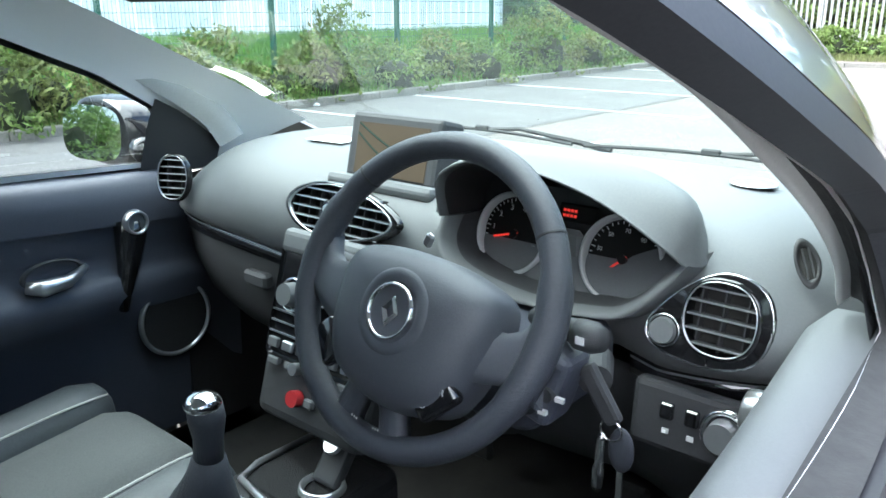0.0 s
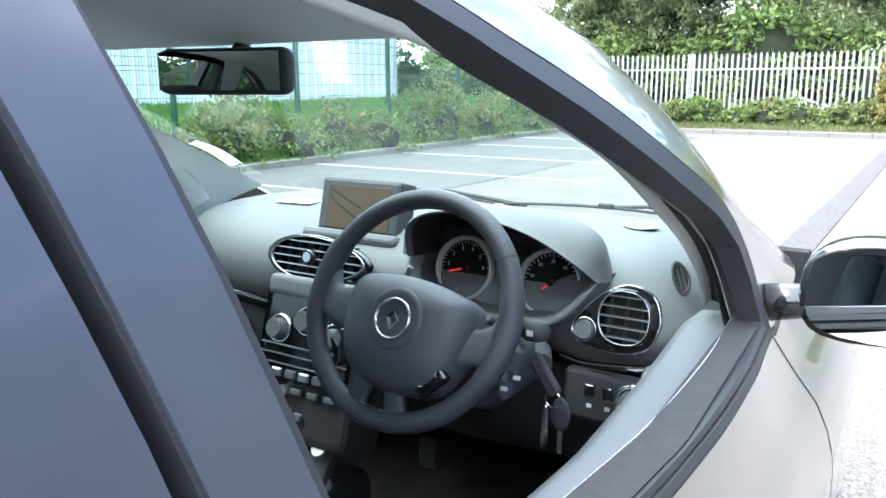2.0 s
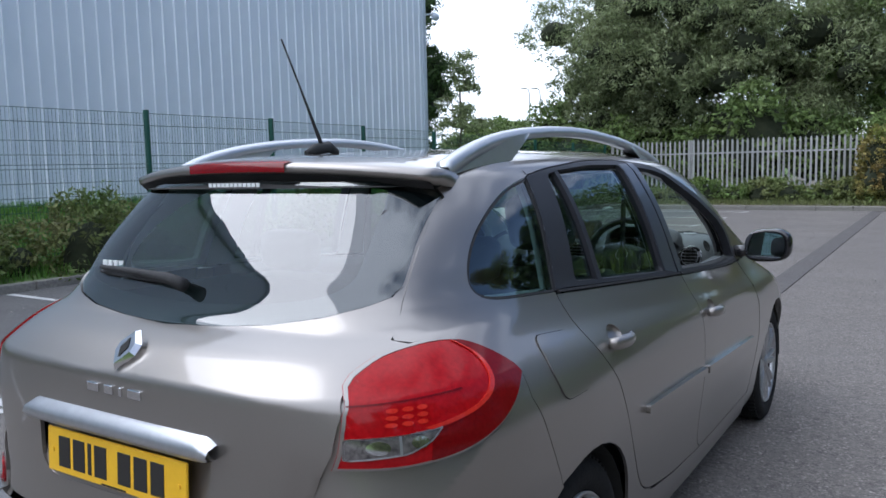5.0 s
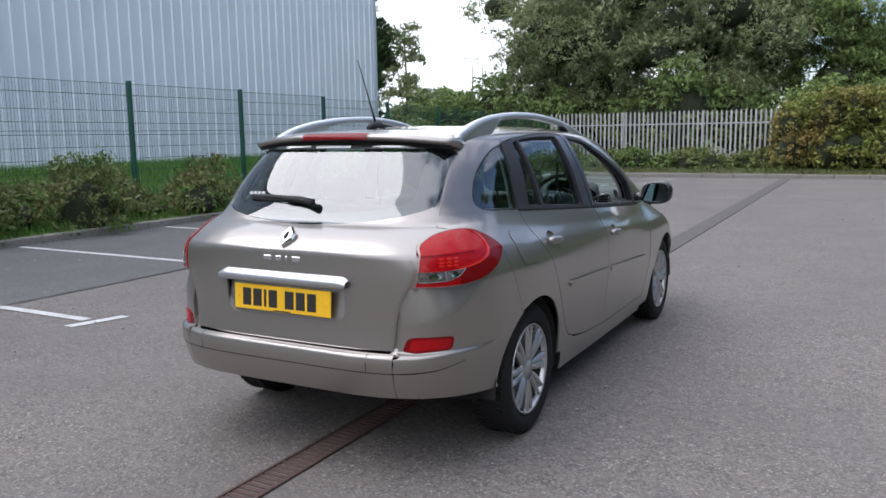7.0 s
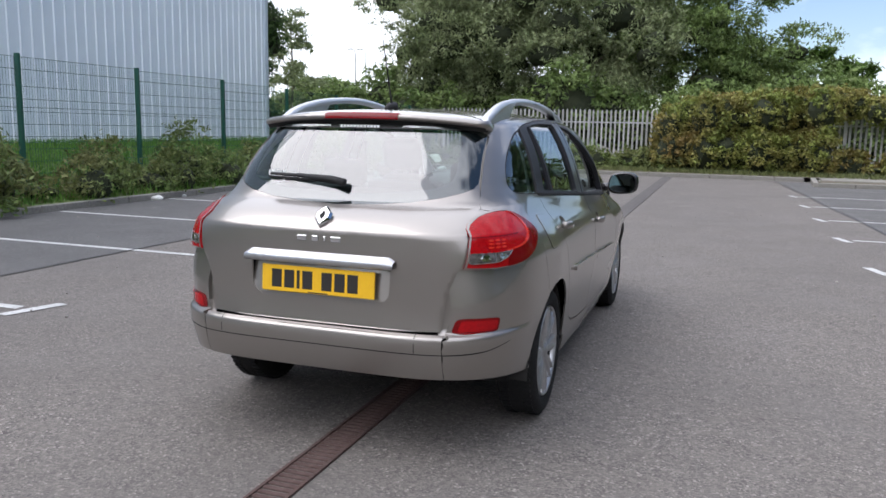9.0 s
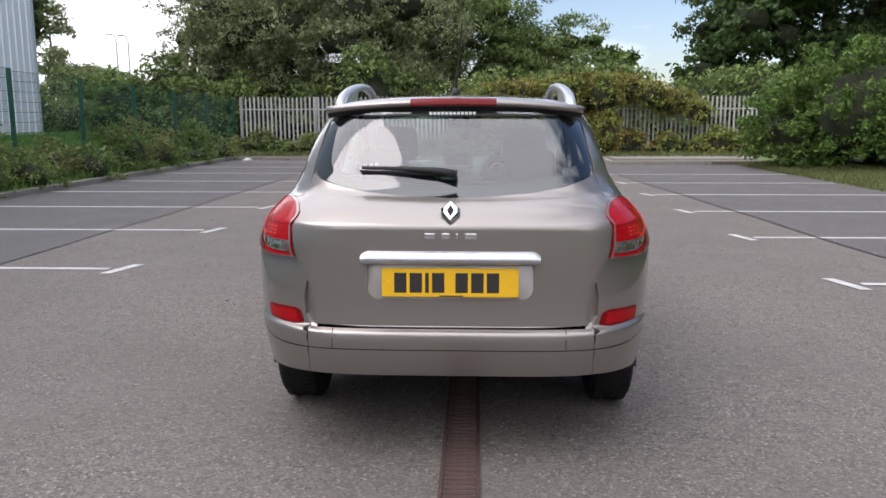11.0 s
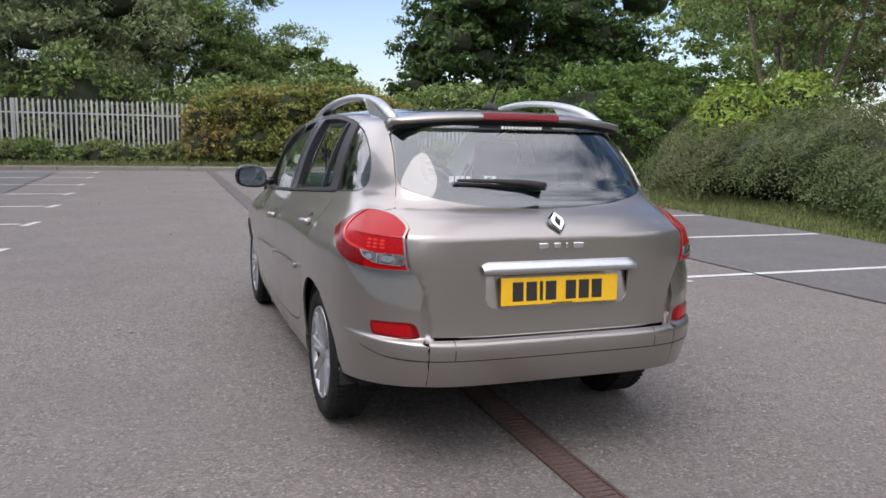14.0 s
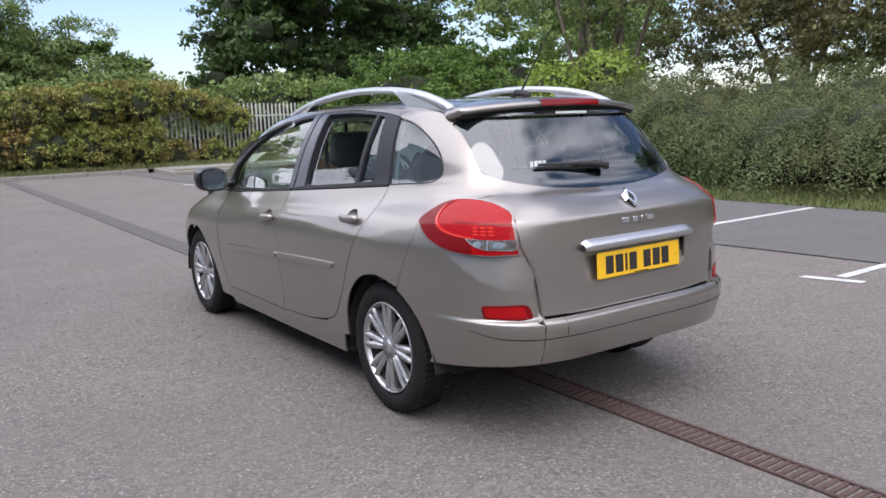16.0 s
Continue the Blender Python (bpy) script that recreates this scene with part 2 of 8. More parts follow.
def add_tube(bm, pts, radii, seg=8, closed=False):
    """A round tube along points."""
    pts = [Vector(p) for p in pts]
    n = len(pts)
    if not isinstance(radii, (list, tuple)):
        radii = [radii] * n
    rings = []
    up = Vector((0.13, 0.21, 1)).normalized()
    for i, p in enumerate(pts):
        if closed:
            d = (pts[(i + 1) % n] - pts[i - 1]).normalized()
        else:
            d = (pts[min(n - 1, i + 1)] - pts[max(0, i - 1)]).normalized()
        u = d.cross(up)
        if u.length < 1e-3:
            u = d.cross(Vector((1, 0, 0)))
        u.normalize()
        v = u.cross(d)
        rings.append([bm.verts.new(p + radii[i] * (math.cos(2 * math.pi * k / seg) * u + math.sin(2 * math.pi * k / seg) * v)) for k in range(seg)])
    for i in range(n if closed else n - 1):
        a, b = rings[i], rings[(i + 1) % n]
        for k in range(seg):
            bm.faces.new((a[k], a[(k + 1) % seg], b[(k + 1) % seg], b[k]))
    if not closed:
        bm.faces.new(rings[0][::-1])
        bm.faces.new(rings[-1])


def tube(pts, radii, seg=8, closed=False):
    bm = bmesh.new()
    add_tube(bm, pts, radii, seg, closed)
    bmesh.ops.recalc_face_normals(bm, faces=bm.faces)
    return bm


# ---- ground and car park ----
def structure(ob, label, category):
    return tagged(ob, label, category, kind="structure")


def bank_z(x, y):
    """The ground's height: flat car park, a grass bank towards the building, a low bank on the other side."""
    z = 0.0
    if x < -7.98:
        s = min(1.0, (-7.98 - x) / 4.8)
        z = 0.10 + 0.68 * s * s * (3 - 2 * s)
    if y > 22.6:
        z = max(z, 0.12)
    if x > 7.6:
        s = min(1.0, (x - 7.6) / 6)
        z = max(z, 0.012 + 0.5 * s)
    return z


xs = [-900, -300, -120, -60, -30, -20, -15, -13, -12, -11, -10, -9.3, -8.5, -8.0]
ys = [-900, -300, -120, -60, -30] + [-20 + 2 * i for i in range(22)] + [25, 27, 30, 40, 60, 120, 300, 900]


def sheet(name, xs, ys, zf, mat):
    verts = [(x, y, zf(x, y)) for x in xs for y in ys]
    k = len(ys)
    faces = [(i * k + j, (i + 1) * k + j, (i + 1) * k + j + 1, i * k + j + 1) for i in range(len(xs) - 1) for j in range(k - 1)]
    return pydata(name, verts, faces, mat, smooth=True)


structure(sheet("ground", [-900, -300, -100, -40, -10, 0, 10, 40, 100, 300, 900], [-900, -300, -100, -40, -10, 0, 10, 22.7, 40, 100, 300, 900], lambda x, y: -0.03, M_ASPHALT), "worn grey asphalt ground of the car park", "ground")
structure(sheet("car_park", [-8.3 + 0.6 * i for i in range(27)], [-30 + 1.5 * i for i in range(36)], lambda x, y: 0.0015 * noise.noise((x * 0.4, y * 0.4, 3)), M_ASPHALT), "worn grey tarmac car park surface", "pavement")
structure(sheet("verge_west", xs, ys, bank_z, M_GRASS_GROUND), "grassy verge rising to the warehouse", "ground")
structure(sheet("verge_east", [7.62, 8.0, 8.5, 9, 10, 11, 12, 14, 20, 60, 300, 900], ys, bank_z, M_GRASS_GROUND), "grass strip and bank under the hedge", "ground")
structure(sheet("verge_north", [-8.32 + 0.78 * i for i in range(21)], [22.75, 23.2, 24, 25, 26, 28, 31, 36, 50, 120, 400, 900], lambda x, y: 0.11, M_SOIL), "soil verge below the palisade fence", "ground")


def kerb(name, a, b, w=0.12, h=0.11):
    a, b = Vector(a), Vector(b)
    d = (b - a).normalized()
    bm = bmesh.new()
    m = Matrix.Translation(a) @ Matrix.Rotation(math.atan2(d.y, d.x), 4, "Z")
    length, s = (b - a).length, 0.0
    while s < length:
        e = min(length, s + 0.91)
        add_box(bm, (s + 0.004, -w / 2, -0.05), (e - 0.004, w / 2, h), 0.012, m)
        s += 0.915
    return tagged(link(name, bm, M_CONCRETE), "weathered concrete kerb edging the car park", "kerb", kind="structure")


kerb("kerb_west", (-7.97, -14, 0), (-7.97, 22.7, 0))
kerb("kerb_north", (-7.9, 22.7, 0), (3.9, 22.7, 0))
kerb("kerb_island", (4.0, 20.1, 0), (9.0, 20.5, 0), 0.16, 0.12)
kerb("kerb_island_end", (3.97, 20.15, 0), (4.15, 22.75, 0), 0.14, 0.12)
structure(link("island_path", box((4.3, 21.6, -0.02), (10.5, 24.2, 0.115), 0.01), M_CONCRETE), "pale concrete path behind the kerb", "pavement")
structure(link("island_soil", box((4.15, 20.25, -0.02), (10.5, 21.6, 0.095), 0.01), M_SOIL), "strip of bare soil inside the kerb", "ground")

# bay markings: long lines with short T ends
PITCH = 2.5


def bay_line(x0, x1, y, label):
    bm = bmesh.new()
    s = 1 if x0 > 0 else -1
    z = 0.006
    a, b = sorted((x0, x1))
    a, b = (a + 0.075, b) if s > 0 else (a, b - 0.075)
    for i in range(16):
        u, v = a + (b - a) * i / 16, a + (b - a) * (i + 1) / 16
        bm.faces.new([bm.verts.new(p) for p in ((u, y - 0.045, z), (v, y - 0.045, z), (v, y + 0.045, z), (u, y + 0.045, z))])
    bm.faces.new([bm.verts.new(p) for p in ((x0 - s * 0.04, y - 0.22, z), (x0 + s * 0.06, y - 0.22, z), (x0 - s * 0.06, y + 0.22, z), (x0 - s * 0.16, y + 0.22, z))][:: 1])
    bmesh.ops.remove_doubles(bm, verts=bm.verts, dist=0.0005)
    bmesh.ops.recalc_face_normals(bm, faces=bm.faces)
    ob = link("bay_marking", bm, M_LINE)
    return tagged(ob, label, "road marking", "parking bay markings", "structure")


for k in range(-4, 9):
    bay_line(-3.16, -7.85, 1.42 + PITCH * k, "worn white parking bay line with a T end")
for k in range(-4, 7):
    bay_line(3.17 if k else 3.42, 7.5, 0.93 + 2.55 * k, "worn white parking bay line with a T end")

# dark sealed joints between the tarmac lanes
M_TAR = material("tar_seam", (0.022, 0.021, 0.02), 0.5, color2=(0.045, 0.043, 0.04), scale=30, bump=0.3)
M_PATCH = material("patched_tarmac", (0.055, 0.05, 0.048), 0.85, color2=(0.115, 0.105, 0.10), scale=40, bump=0.6, coarse=(0.07, 0.06, 0.055), coarse_scale=1.5)
structure(link("trench_patch", box((-0.11, 2.64, -0.03), (0.15, 22.4, 0.009)), M_PATCH), "dark patched trench running on from the drain", "pavement")
for sx, ya, lean in ((-4.42, -6, 0.012), (4.32, -6, -0.055)):
    bm = bmesh.new()
    prev = None
    for i in range(58):
        y = ya + 0.5 * i
        x = sx + lean * y + 0.05 * noise.noise((y * 0.5, sx, 0))
        w = 0.014 + 0.006 * noise.noise((y * 1.7, sx, 5))
        row = [bm.verts.new((x - w, y, 0.0075)), bm.verts.new((x + w, y, 0.0075))]
        if prev:
            bm.faces.new((prev[0], prev[1], row[1], row[0]))
        prev = row
    tagged(link("tar_seam", bm, M_TAR), "dark tar joint in the tarmac", "road joint", kind="structure")

# the bays are laid in a darker, finer tarmac than the lane
for name, x0, x1, lean in (("bay_tarmac_west", -7.95, -4.42, 0.012), ("bay_tarmac_east", 4.32, 7.66, -0.055)):
    verts, faces = [], []
    for i in range(53):
        y = -30 + i
        e = lean * max(-6.0, min(22.5, y))
        a, b = (x0, x1 + e) if x0 < 0 else (x0 + e, x1 + 0.10 * noise.noise((y * 0.9, 2, 7)))
        verts += [(a + (b - a) * k / 4, y, 0.0045) for k in range(5)]
        if i:
            faces += [(5 * (i - 1) + k, 5 * (i - 1) + k + 1, 5 * i + k + 1, 5 * i + k) for k in range(4)]
    structure(pydata(name, verts, faces, M_BAYTARMAC), "darker smooth tarmac of the parking bays", "pavement")

# drain channel down the middle
drain = tagged(empty("drain_channel"), "rusted iron slot drain set into the tarmac", "drain", kind="structure")
drain.location = (0.016, 0, 0)
bm = bmesh.new()
add_box(bm, (-0.052, -4.0, -0.04), (-0.038, 2.6, 0.010))
add_box(bm, (0.088, -4.0, -0.04), (0.102, 2.6, 0.010))
part("channel_frame", bm, M_RUST, drain)
bm = bmesh.new()
y = -4.0
slat_mesh = None
count = 0
while y < 2.58:
    if -2.2 < y < 2.0:
        if slat_mesh is None:
            b2 = box((-0.037, -0.011, -0.02), (0.087, 0.011, 0.008), 0.003)
            first = part("grate_bar", b2, M_RUST, drain)
            slat_mesh = first.data
            first.location = (0, y, 0)
        else:
            o = new("grate_bar", slat_mesh)
            o.parent = drain
            o.location = (0, y, 0)
        count += 1
    else:
        add_box(bm, (-0.037, y - 0.011, -0.02), (0.087, y + 0.011, 0.008))
    y += 0.038
tagged(part("far_grate_bars", bm, M_RUST, drain), kind="stuff")
structure(link("drain_bed", box((-0.021, -4, -0.06), (0.103, 2.58, -0.028)), M_SOIL), "silt in the bed of the drain", "drain")

# ---- warehouse ----
warehouse = tagged(empty("warehouse"), "large pale blue-grey steel-clad warehouse behind the fence", "building")
BX, BY, BZ, BH = -13.9, 22.0, 0.45, 12.5
verts, faces = [], []
n_rib = 0
y = BY
prof = [(0.0, 0.0), (0.26, 0.0), (0.275, 0.035), (0.325, 0.035), (0.34, 0.0)]
line = []
while y > -22:
    for dy, dx in prof[:-1]:
        line.append((BX + dx, y - dy))
    y -= 0.34
for i, (px, py) in enumerate(line):
    verts += [(px, py, BZ + 0.35), (px, py, BH)]
faces = [(2 * i, 2 * i + 1, 2 * i + 3, 2 * i + 2) for i in range(len(line) - 1)]
pydata("east_cladding", verts, faces, M_CLAD, warehouse)
line = []
x = BX
while x > -60:
    for dy, dx in prof[:-1]:
        line.append((x - dy, BY + dx))
    x -= 0.34
verts = []
for px, py in line:
    verts += [(px, py, BZ + 0.35), (px, py, BH)]
faces = [(2 * i, 2 * i + 2, 2 * i + 3, 2 * i + 1) for i in range(len(line) - 1)]
pydata("north_cladding", verts, faces, M_CLAD, warehouse)
M_FLASH = material("flashing", (0.50, 0.56, 0.62), 0.4, color2=(0.45, 0.5, 0.56), scale=3)
part("corner_flashing", box((BX - 0.12, BY - 0.12, BZ + 0.2), (BX + 0.05, BY + 0.05, BH + 0.05), 0.01), M_FLASH, warehouse)
part("plinth", box((-60, -22, BZ - 0.6), (BX - 0.01, BY - 0.01, BZ + 0.36)), M_CONCRETE, warehouse)
part("roof", box((-60, -22, BH), (BX + 0.15, BY + 0.15, BH + 0.4), 0.05), M_FLASH, warehouse)
cctv = tagged(empty("security_camera", Matrix.Translation((BX + 0.1, BY - 0.1, 6.6))), "white dome security camera on a wall bracket", "security camera")
part("bracket", box((0, -0.03, 0.0), (0.45, 0.03, 0.05), 0.008), M_FLASH, cctv)
bm = bmesh.new()
bmesh.ops.create_uvsphere(bm, u_segments=16, v_segments=10, radius=0.13, matrix=Matrix.Translation((0.45, 0, -0.1)))
part("dome", bm, M_FLASH, cctv, smooth=True)

# ---- green mesh fence ----
GF0, GF1 = Vector((-9.08, 6.92, 0)), Vector((-8.72, 25.3, 0))
GAP = 2.66
gdir = (GF1 - GF0).normalized()
green_fence = tagged(empty("mesh_fence"), "dark green welded mesh fence on steel posts", "fence")
bmw = bmesh.new()
for k in range(-9, 8):
    p = GF0 + gdir * (GAP * k)
    zb = bank_z(p.x, p.y)
    top = 2.36 - 0.020 * max(0.0, p.y - 8)
    m = Matrix.Translation((p.x, p.y, 0)) @ Matrix.Rotation(math.atan2(gdir.y, gdir.x), 4, "Z")
    part("post", box((-0.03, -0.04, zb - 0.2), (0.03, 0.04, top + 0.05), 0.005, m), M_GREENPAINT, green_fence)
    if k < 7:
        for i in range(48):
            s = 0.03 + i * 0.0545
            if k < -3 and i % 2:
                continue
            add_box(bmw, (s, -0.002, zb + 0.05), (s + 0.004, 0.002, top), 0, m)
        for z in [zb + 0.1 + 0.2 * i for i in range(9)] + [top - 0.01]:
            add_box(bmw, (0, 0.0035, z), (GAP, 0.011, z + 0.008), 0, m)
        for z in (1.0, top - 0.8, top - 0.2):
            add_box(bmw, (0, 0.003, z), (GAP, 0.04, z + 0.008), 0, m)
tagged(part("wire_mesh", bmw, M_GREENPAINT, green_fence), kind="stuff")

# ---- palisade fence ----
pal = tagged(empty("palisade_fence"), "galvanised steel palisade fence with pointed pales", "fence")
PY, PTOP = 25.5, 2.13
bm = bmesh.new()
prof = [(-0.034, 0.012), (-0.02, 0.0), (-0.006, 0.010), (0.006, 0.010), (0.02, 0.0), (0.034, 0.012)]
lo = [bm.verts.new((x, y, 0.12)) for x, y in prof]
hi = [bm.verts.new((x, y, PTOP - 0.10)) for x, y in prof]
for i in range(5):
    bm.faces.new((lo[i], lo[i + 1], hi[i + 1], hi[i]))
tip = [bm.verts.new((x, y, z)) for x, y, z in ((-0.026, 0.004, PTOP - 0.05), (0.0, 0.010, PTOP), (0.026, 0.004, PTOP - 0.05))]
for f in ((hi[0], hi[1], tip[0]), (hi[1], hi[2], tip[1], tip[0]), (hi[2], hi[3], tip[1]), (hi[3], hi[4], tip[2], tip[1]), (hi[4], hi[5], tip[2])):
    bm.faces.new(f)
first = part("pale", bm, M_GALV, pal)
first.location = (-8.4, PY, 0)
x = -8.4 + 0.155
while x < 14:
    o = new("pale", first.data)
    o.parent = pal
    o.location = (x, PY + 0.004 * math.sin(x * 7.3), 0.012 * math.sin(x * 3.1))
    x += 0.155
for z in (0.5, 1.65):
    part("rail", box((-8.45, PY + 0.015, z), (14.1, PY + 0.06, z + 0.045)), M_GALV, pal)
for k in range(9):
    x = -8.46 + 2.75 * k
    part("post", box((x - 0.03, PY + 0.06, 0), (x + 0.03, PY + 0.14, PTOP - 0.02)), M_GALV, pal)

# slender lamp columns far beyond the fence
for px, py in ((-25.8, 54.0), (-25.2, 54.6)):
    pole = tagged(empty("street_lamp", Matrix.Translation((px, py, 0))), "tall thin grey street lamp far behind the fence", "street lamp", "far street lamps")
    part("lamp_pole", tube([(0, 0, 0), (0, 0, 4), (0, 0, 6.8), (-0.1, 0, 7.2), (-0.3, 0, 7.3)], [0.09, 0.07, 0.05, 0.045, 0.04], 8), M_GALV, pole)
    part("lamp_head", box((-0.75, -0.1, 7.26), (-0.25, 0.1, 7.36), 0.03), M_GALV, pole)

# scraps of litter by the kerbs
M_SCRAP = material("white_scrap", (0.7, 0.7, 0.68), 0.7, color2=(0.5, 0.5, 0.48), scale=30)
for k, (lx, ly, r) in enumerate(((4.9, 21.9, 0.10), (5.6, 22.3, 0.08), (-7.9, 8.6, 0.12), (-7.2, 21.9, 0.13), (4.2, 22.2, 0.09), (-7.95, 9.4, 0.07))):
    bm = bmesh.new()
    bmesh.ops.create_icosphere(bm, subdivisions=2, radius=r, matrix=Matrix.Diagonal((1.3, 0.8, 0.55, 1)))
    for v in bm.verts:
        v.co += 0.35 * r * noise.noise_vector(v.co * 9 + Vector((k * 3.1, 0, 0)))
        v.co.z = max(v.co.z, -0.2 * r)
    ob = link("litter", bm, M_SCRAP)
    ob.location = (lx, ly, 0.2 * r + 0.003)
    tagged(ob, "crumpled scrap of white litter on the tarmac", "litter", "scraps of litter")
M_PEBBLE = material("pebble", (0.16, 0.15, 0.14), 0.9, color2=(0.3, 0.28, 0.25), scale=40, random_tint=0.4)
prng = random.Random(5)
bm = bmesh.new()
for k in range(420):
    a, b = prng.uniform(-8, 7), prng.uniform(-3.5, 16)
    r = prng.uniform(0.006, 0.016)
    bmesh.ops.create_icosphere(bm, subdivisions=1, radius=r, matrix=Matrix.Translation((a, b, r * 0.4)) @ Matrix.Diagonal((1, prng.uniform(0.6, 1), 0.6, 1)))
tagged(link("loose_grit", bm, M_PEBBLE), "loose grit and small stones on the tarmac", "grit", kind="stuff")

# ---- foliage ----
def leaf_mat(name, a, b, tint=0.4, extra=None):
    return material(name, a, 0.55, color2=b, scale=0.9, island_tint=tint, translucent=0.35, coarse=extra, coarse_scale=0.5, coarse_amount=0.6, spec=0.3)


M_WILLOW = leaf_mat("willow_leaf", (0.17, 0.215, 0.095), (0.28, 0.315, 0.165), 0.5)
M_DARKLEAF = leaf_mat("dark_leaf", (0.041, 0.081, 0.024), (0.074, 0.121, 0.034))
M_MIDLEAF = leaf_mat("mid_leaf", (0.12, 0.185, 0.055), (0.20, 0.265, 0.085), 0.5)
M_OLIVELEAF = leaf_mat("olive_leaf", (0.105, 0.125, 0.045), (0.175, 0.180, 0.075), 0.5, extra=(0.16, 0.12, 0.055))
M_LIGHTLEAF = leaf_mat("light_leaf", (0.068, 0.13, 0.024), (0.115, 0.185, 0.038), 0.5)
M_YELLOWLEAF = leaf_mat("yellow_leaf", (0.17, 0.26, 0.04), (0.24, 0.32, 0.06))
M_HEDGE = leaf_mat("hedge_leaf", (0.078, 0.112, 0.036), (0.125, 0.150, 0.060), 0.4, extra=(0.115, 0.108, 0.052))
M_BRAMBLE = leaf_mat("bramble_leaf", (0.149, 0.203, 0.041), (0.243, 0.270, 0.068), 0.5, extra=(0.270, 0.135, 0.061))
M_WEED = leaf_mat("weed_leaf", (0.081, 0.149, 0.034), (0.162, 0.230, 0.068), 0.5, extra=(0.216, 0.176, 0.081))
# near-black fill for foliage cores, inner shade put into the colour
M_CORE = material("core_shade", (0.014, 0.021, 0.008), 0.95, color2=(0.03, 0.036, 0.015), scale=5, bump=1.0)
rng = np.random.default_rng(7)


def leaves_on(blobs, n, length, width, droop=0.0, fill=0.35, rough=0.25):
    """Positions and quads of leaves in and on ellipsoids (centre, radii)."""
    vol = np.array([(r[0] * r[1] * r[2]) ** (2 / 3) for _, r in blobs])
    counts = np.maximum(8, (n * vol / vol.sum()).astype(int))
    pts, outs = [], []
    for (c, r), k in zip(blobs, counts):
        d = rng.normal(size=(k, 3))
        d /= np.linalg.norm(d, axis=1)[:, None]
        rad = 1 - fill * rng.random(k) ** 1.6
        lump = 1 + rough * (np.sin(d[:, 0] * 5 + c[0] * 3) * np.sin(d[:, 1] * 6 + c[1]) * np.cos(d[:, 2] * 5 + c[2] * 2)) + 0.10 * rng.normal(size=k)
        pts.append(np.array(c) + d * np.array(r) * (rad * lump)[:, None])
        outs.append(d)
    p, o = np.concatenate(pts), np.concatenate(outs)
    keep = p[:, 2] > 0.05
    p, o = p[keep], o[keep]
    k = len(p)
    nrm = o * 0.7 + rng.normal(size=(k, 3)) * 0.6 + np.array((0, 0, 0.35))
    nrm /= np.linalg.norm(nrm, axis=1)[:, None]
    t = rng.normal(size=(k, 3)) + np.array((0, 0, -droop))
    t -= nrm * (t * nrm).sum(1)[:, None]
    t /= np.linalg.norm(t, axis=1)[:, None] + 1e-9
    b = np.cross(nrm, t)
    s = (0.6 + 0.8 * rng.random(k))[:, None]
    v = np.stack([p - t * length * s, p + b * width * s - nrm * width * 0.25, p + t * length * s, p - b * width * s - nrm * width * 0.25], 1).reshape(-1, 3)
    return v


def leaf_part(name, verts, mat, parent, label=""):
    k = len(verts) // 4
    me = bpy.data.meshes.new(name)
    me.vertices.add(len(verts))
    me.vertices.foreach_set("co", verts.astype(np.float32).ravel())
    me.loops.add(4 * k)
    me.loops.foreach_set("vertex_index", np.arange(4 * k, dtype=np.int32))
    me.polygons.add(k)
    me.polygons.foreach_set("loop_start", np.arange(0, 4 * k, 4, dtype=np.int32))
    me.update(calc_edges=True)
    me.validate()
    me.materials.append(mat)
    ob = new(name, me)
    ob.parent = parent
    if label:
        ob["label"] = label
    return ob


# solid blobs that fill the foliage; their near-black colour stands for inner shade
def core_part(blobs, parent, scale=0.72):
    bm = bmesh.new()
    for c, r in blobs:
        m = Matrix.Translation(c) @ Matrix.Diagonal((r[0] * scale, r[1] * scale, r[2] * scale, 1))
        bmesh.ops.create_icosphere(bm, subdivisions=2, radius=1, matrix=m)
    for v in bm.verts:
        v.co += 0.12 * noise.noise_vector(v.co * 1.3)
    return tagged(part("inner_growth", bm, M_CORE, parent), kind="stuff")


def sprays(clumps, per, size, sag=0.0):
    """Small tufts of leaves set over the outside of larger clumps, so that dark gaps stay between them."""
    out = []
    for c, r in clumps:
        for _ in range(max(6, min(260, int(per * 4 * r[0] * r[2] / size ** 2)))):
            d = rng.normal(size=3)
            d[2] += 0.3
            d /= np.linalg.norm(d)
            q = np.array(c) + d * np.array(r) * (0.72 + 0.36 * rng.random())
            k = size * (0.5 + 0.8 * rng.random())
            out.append((tuple(q), (k * (0.7 + 0.7 * rng.random()), k * (0.7 + 0.7 * rng.random()), k * (0.55 + sag))))
    return out


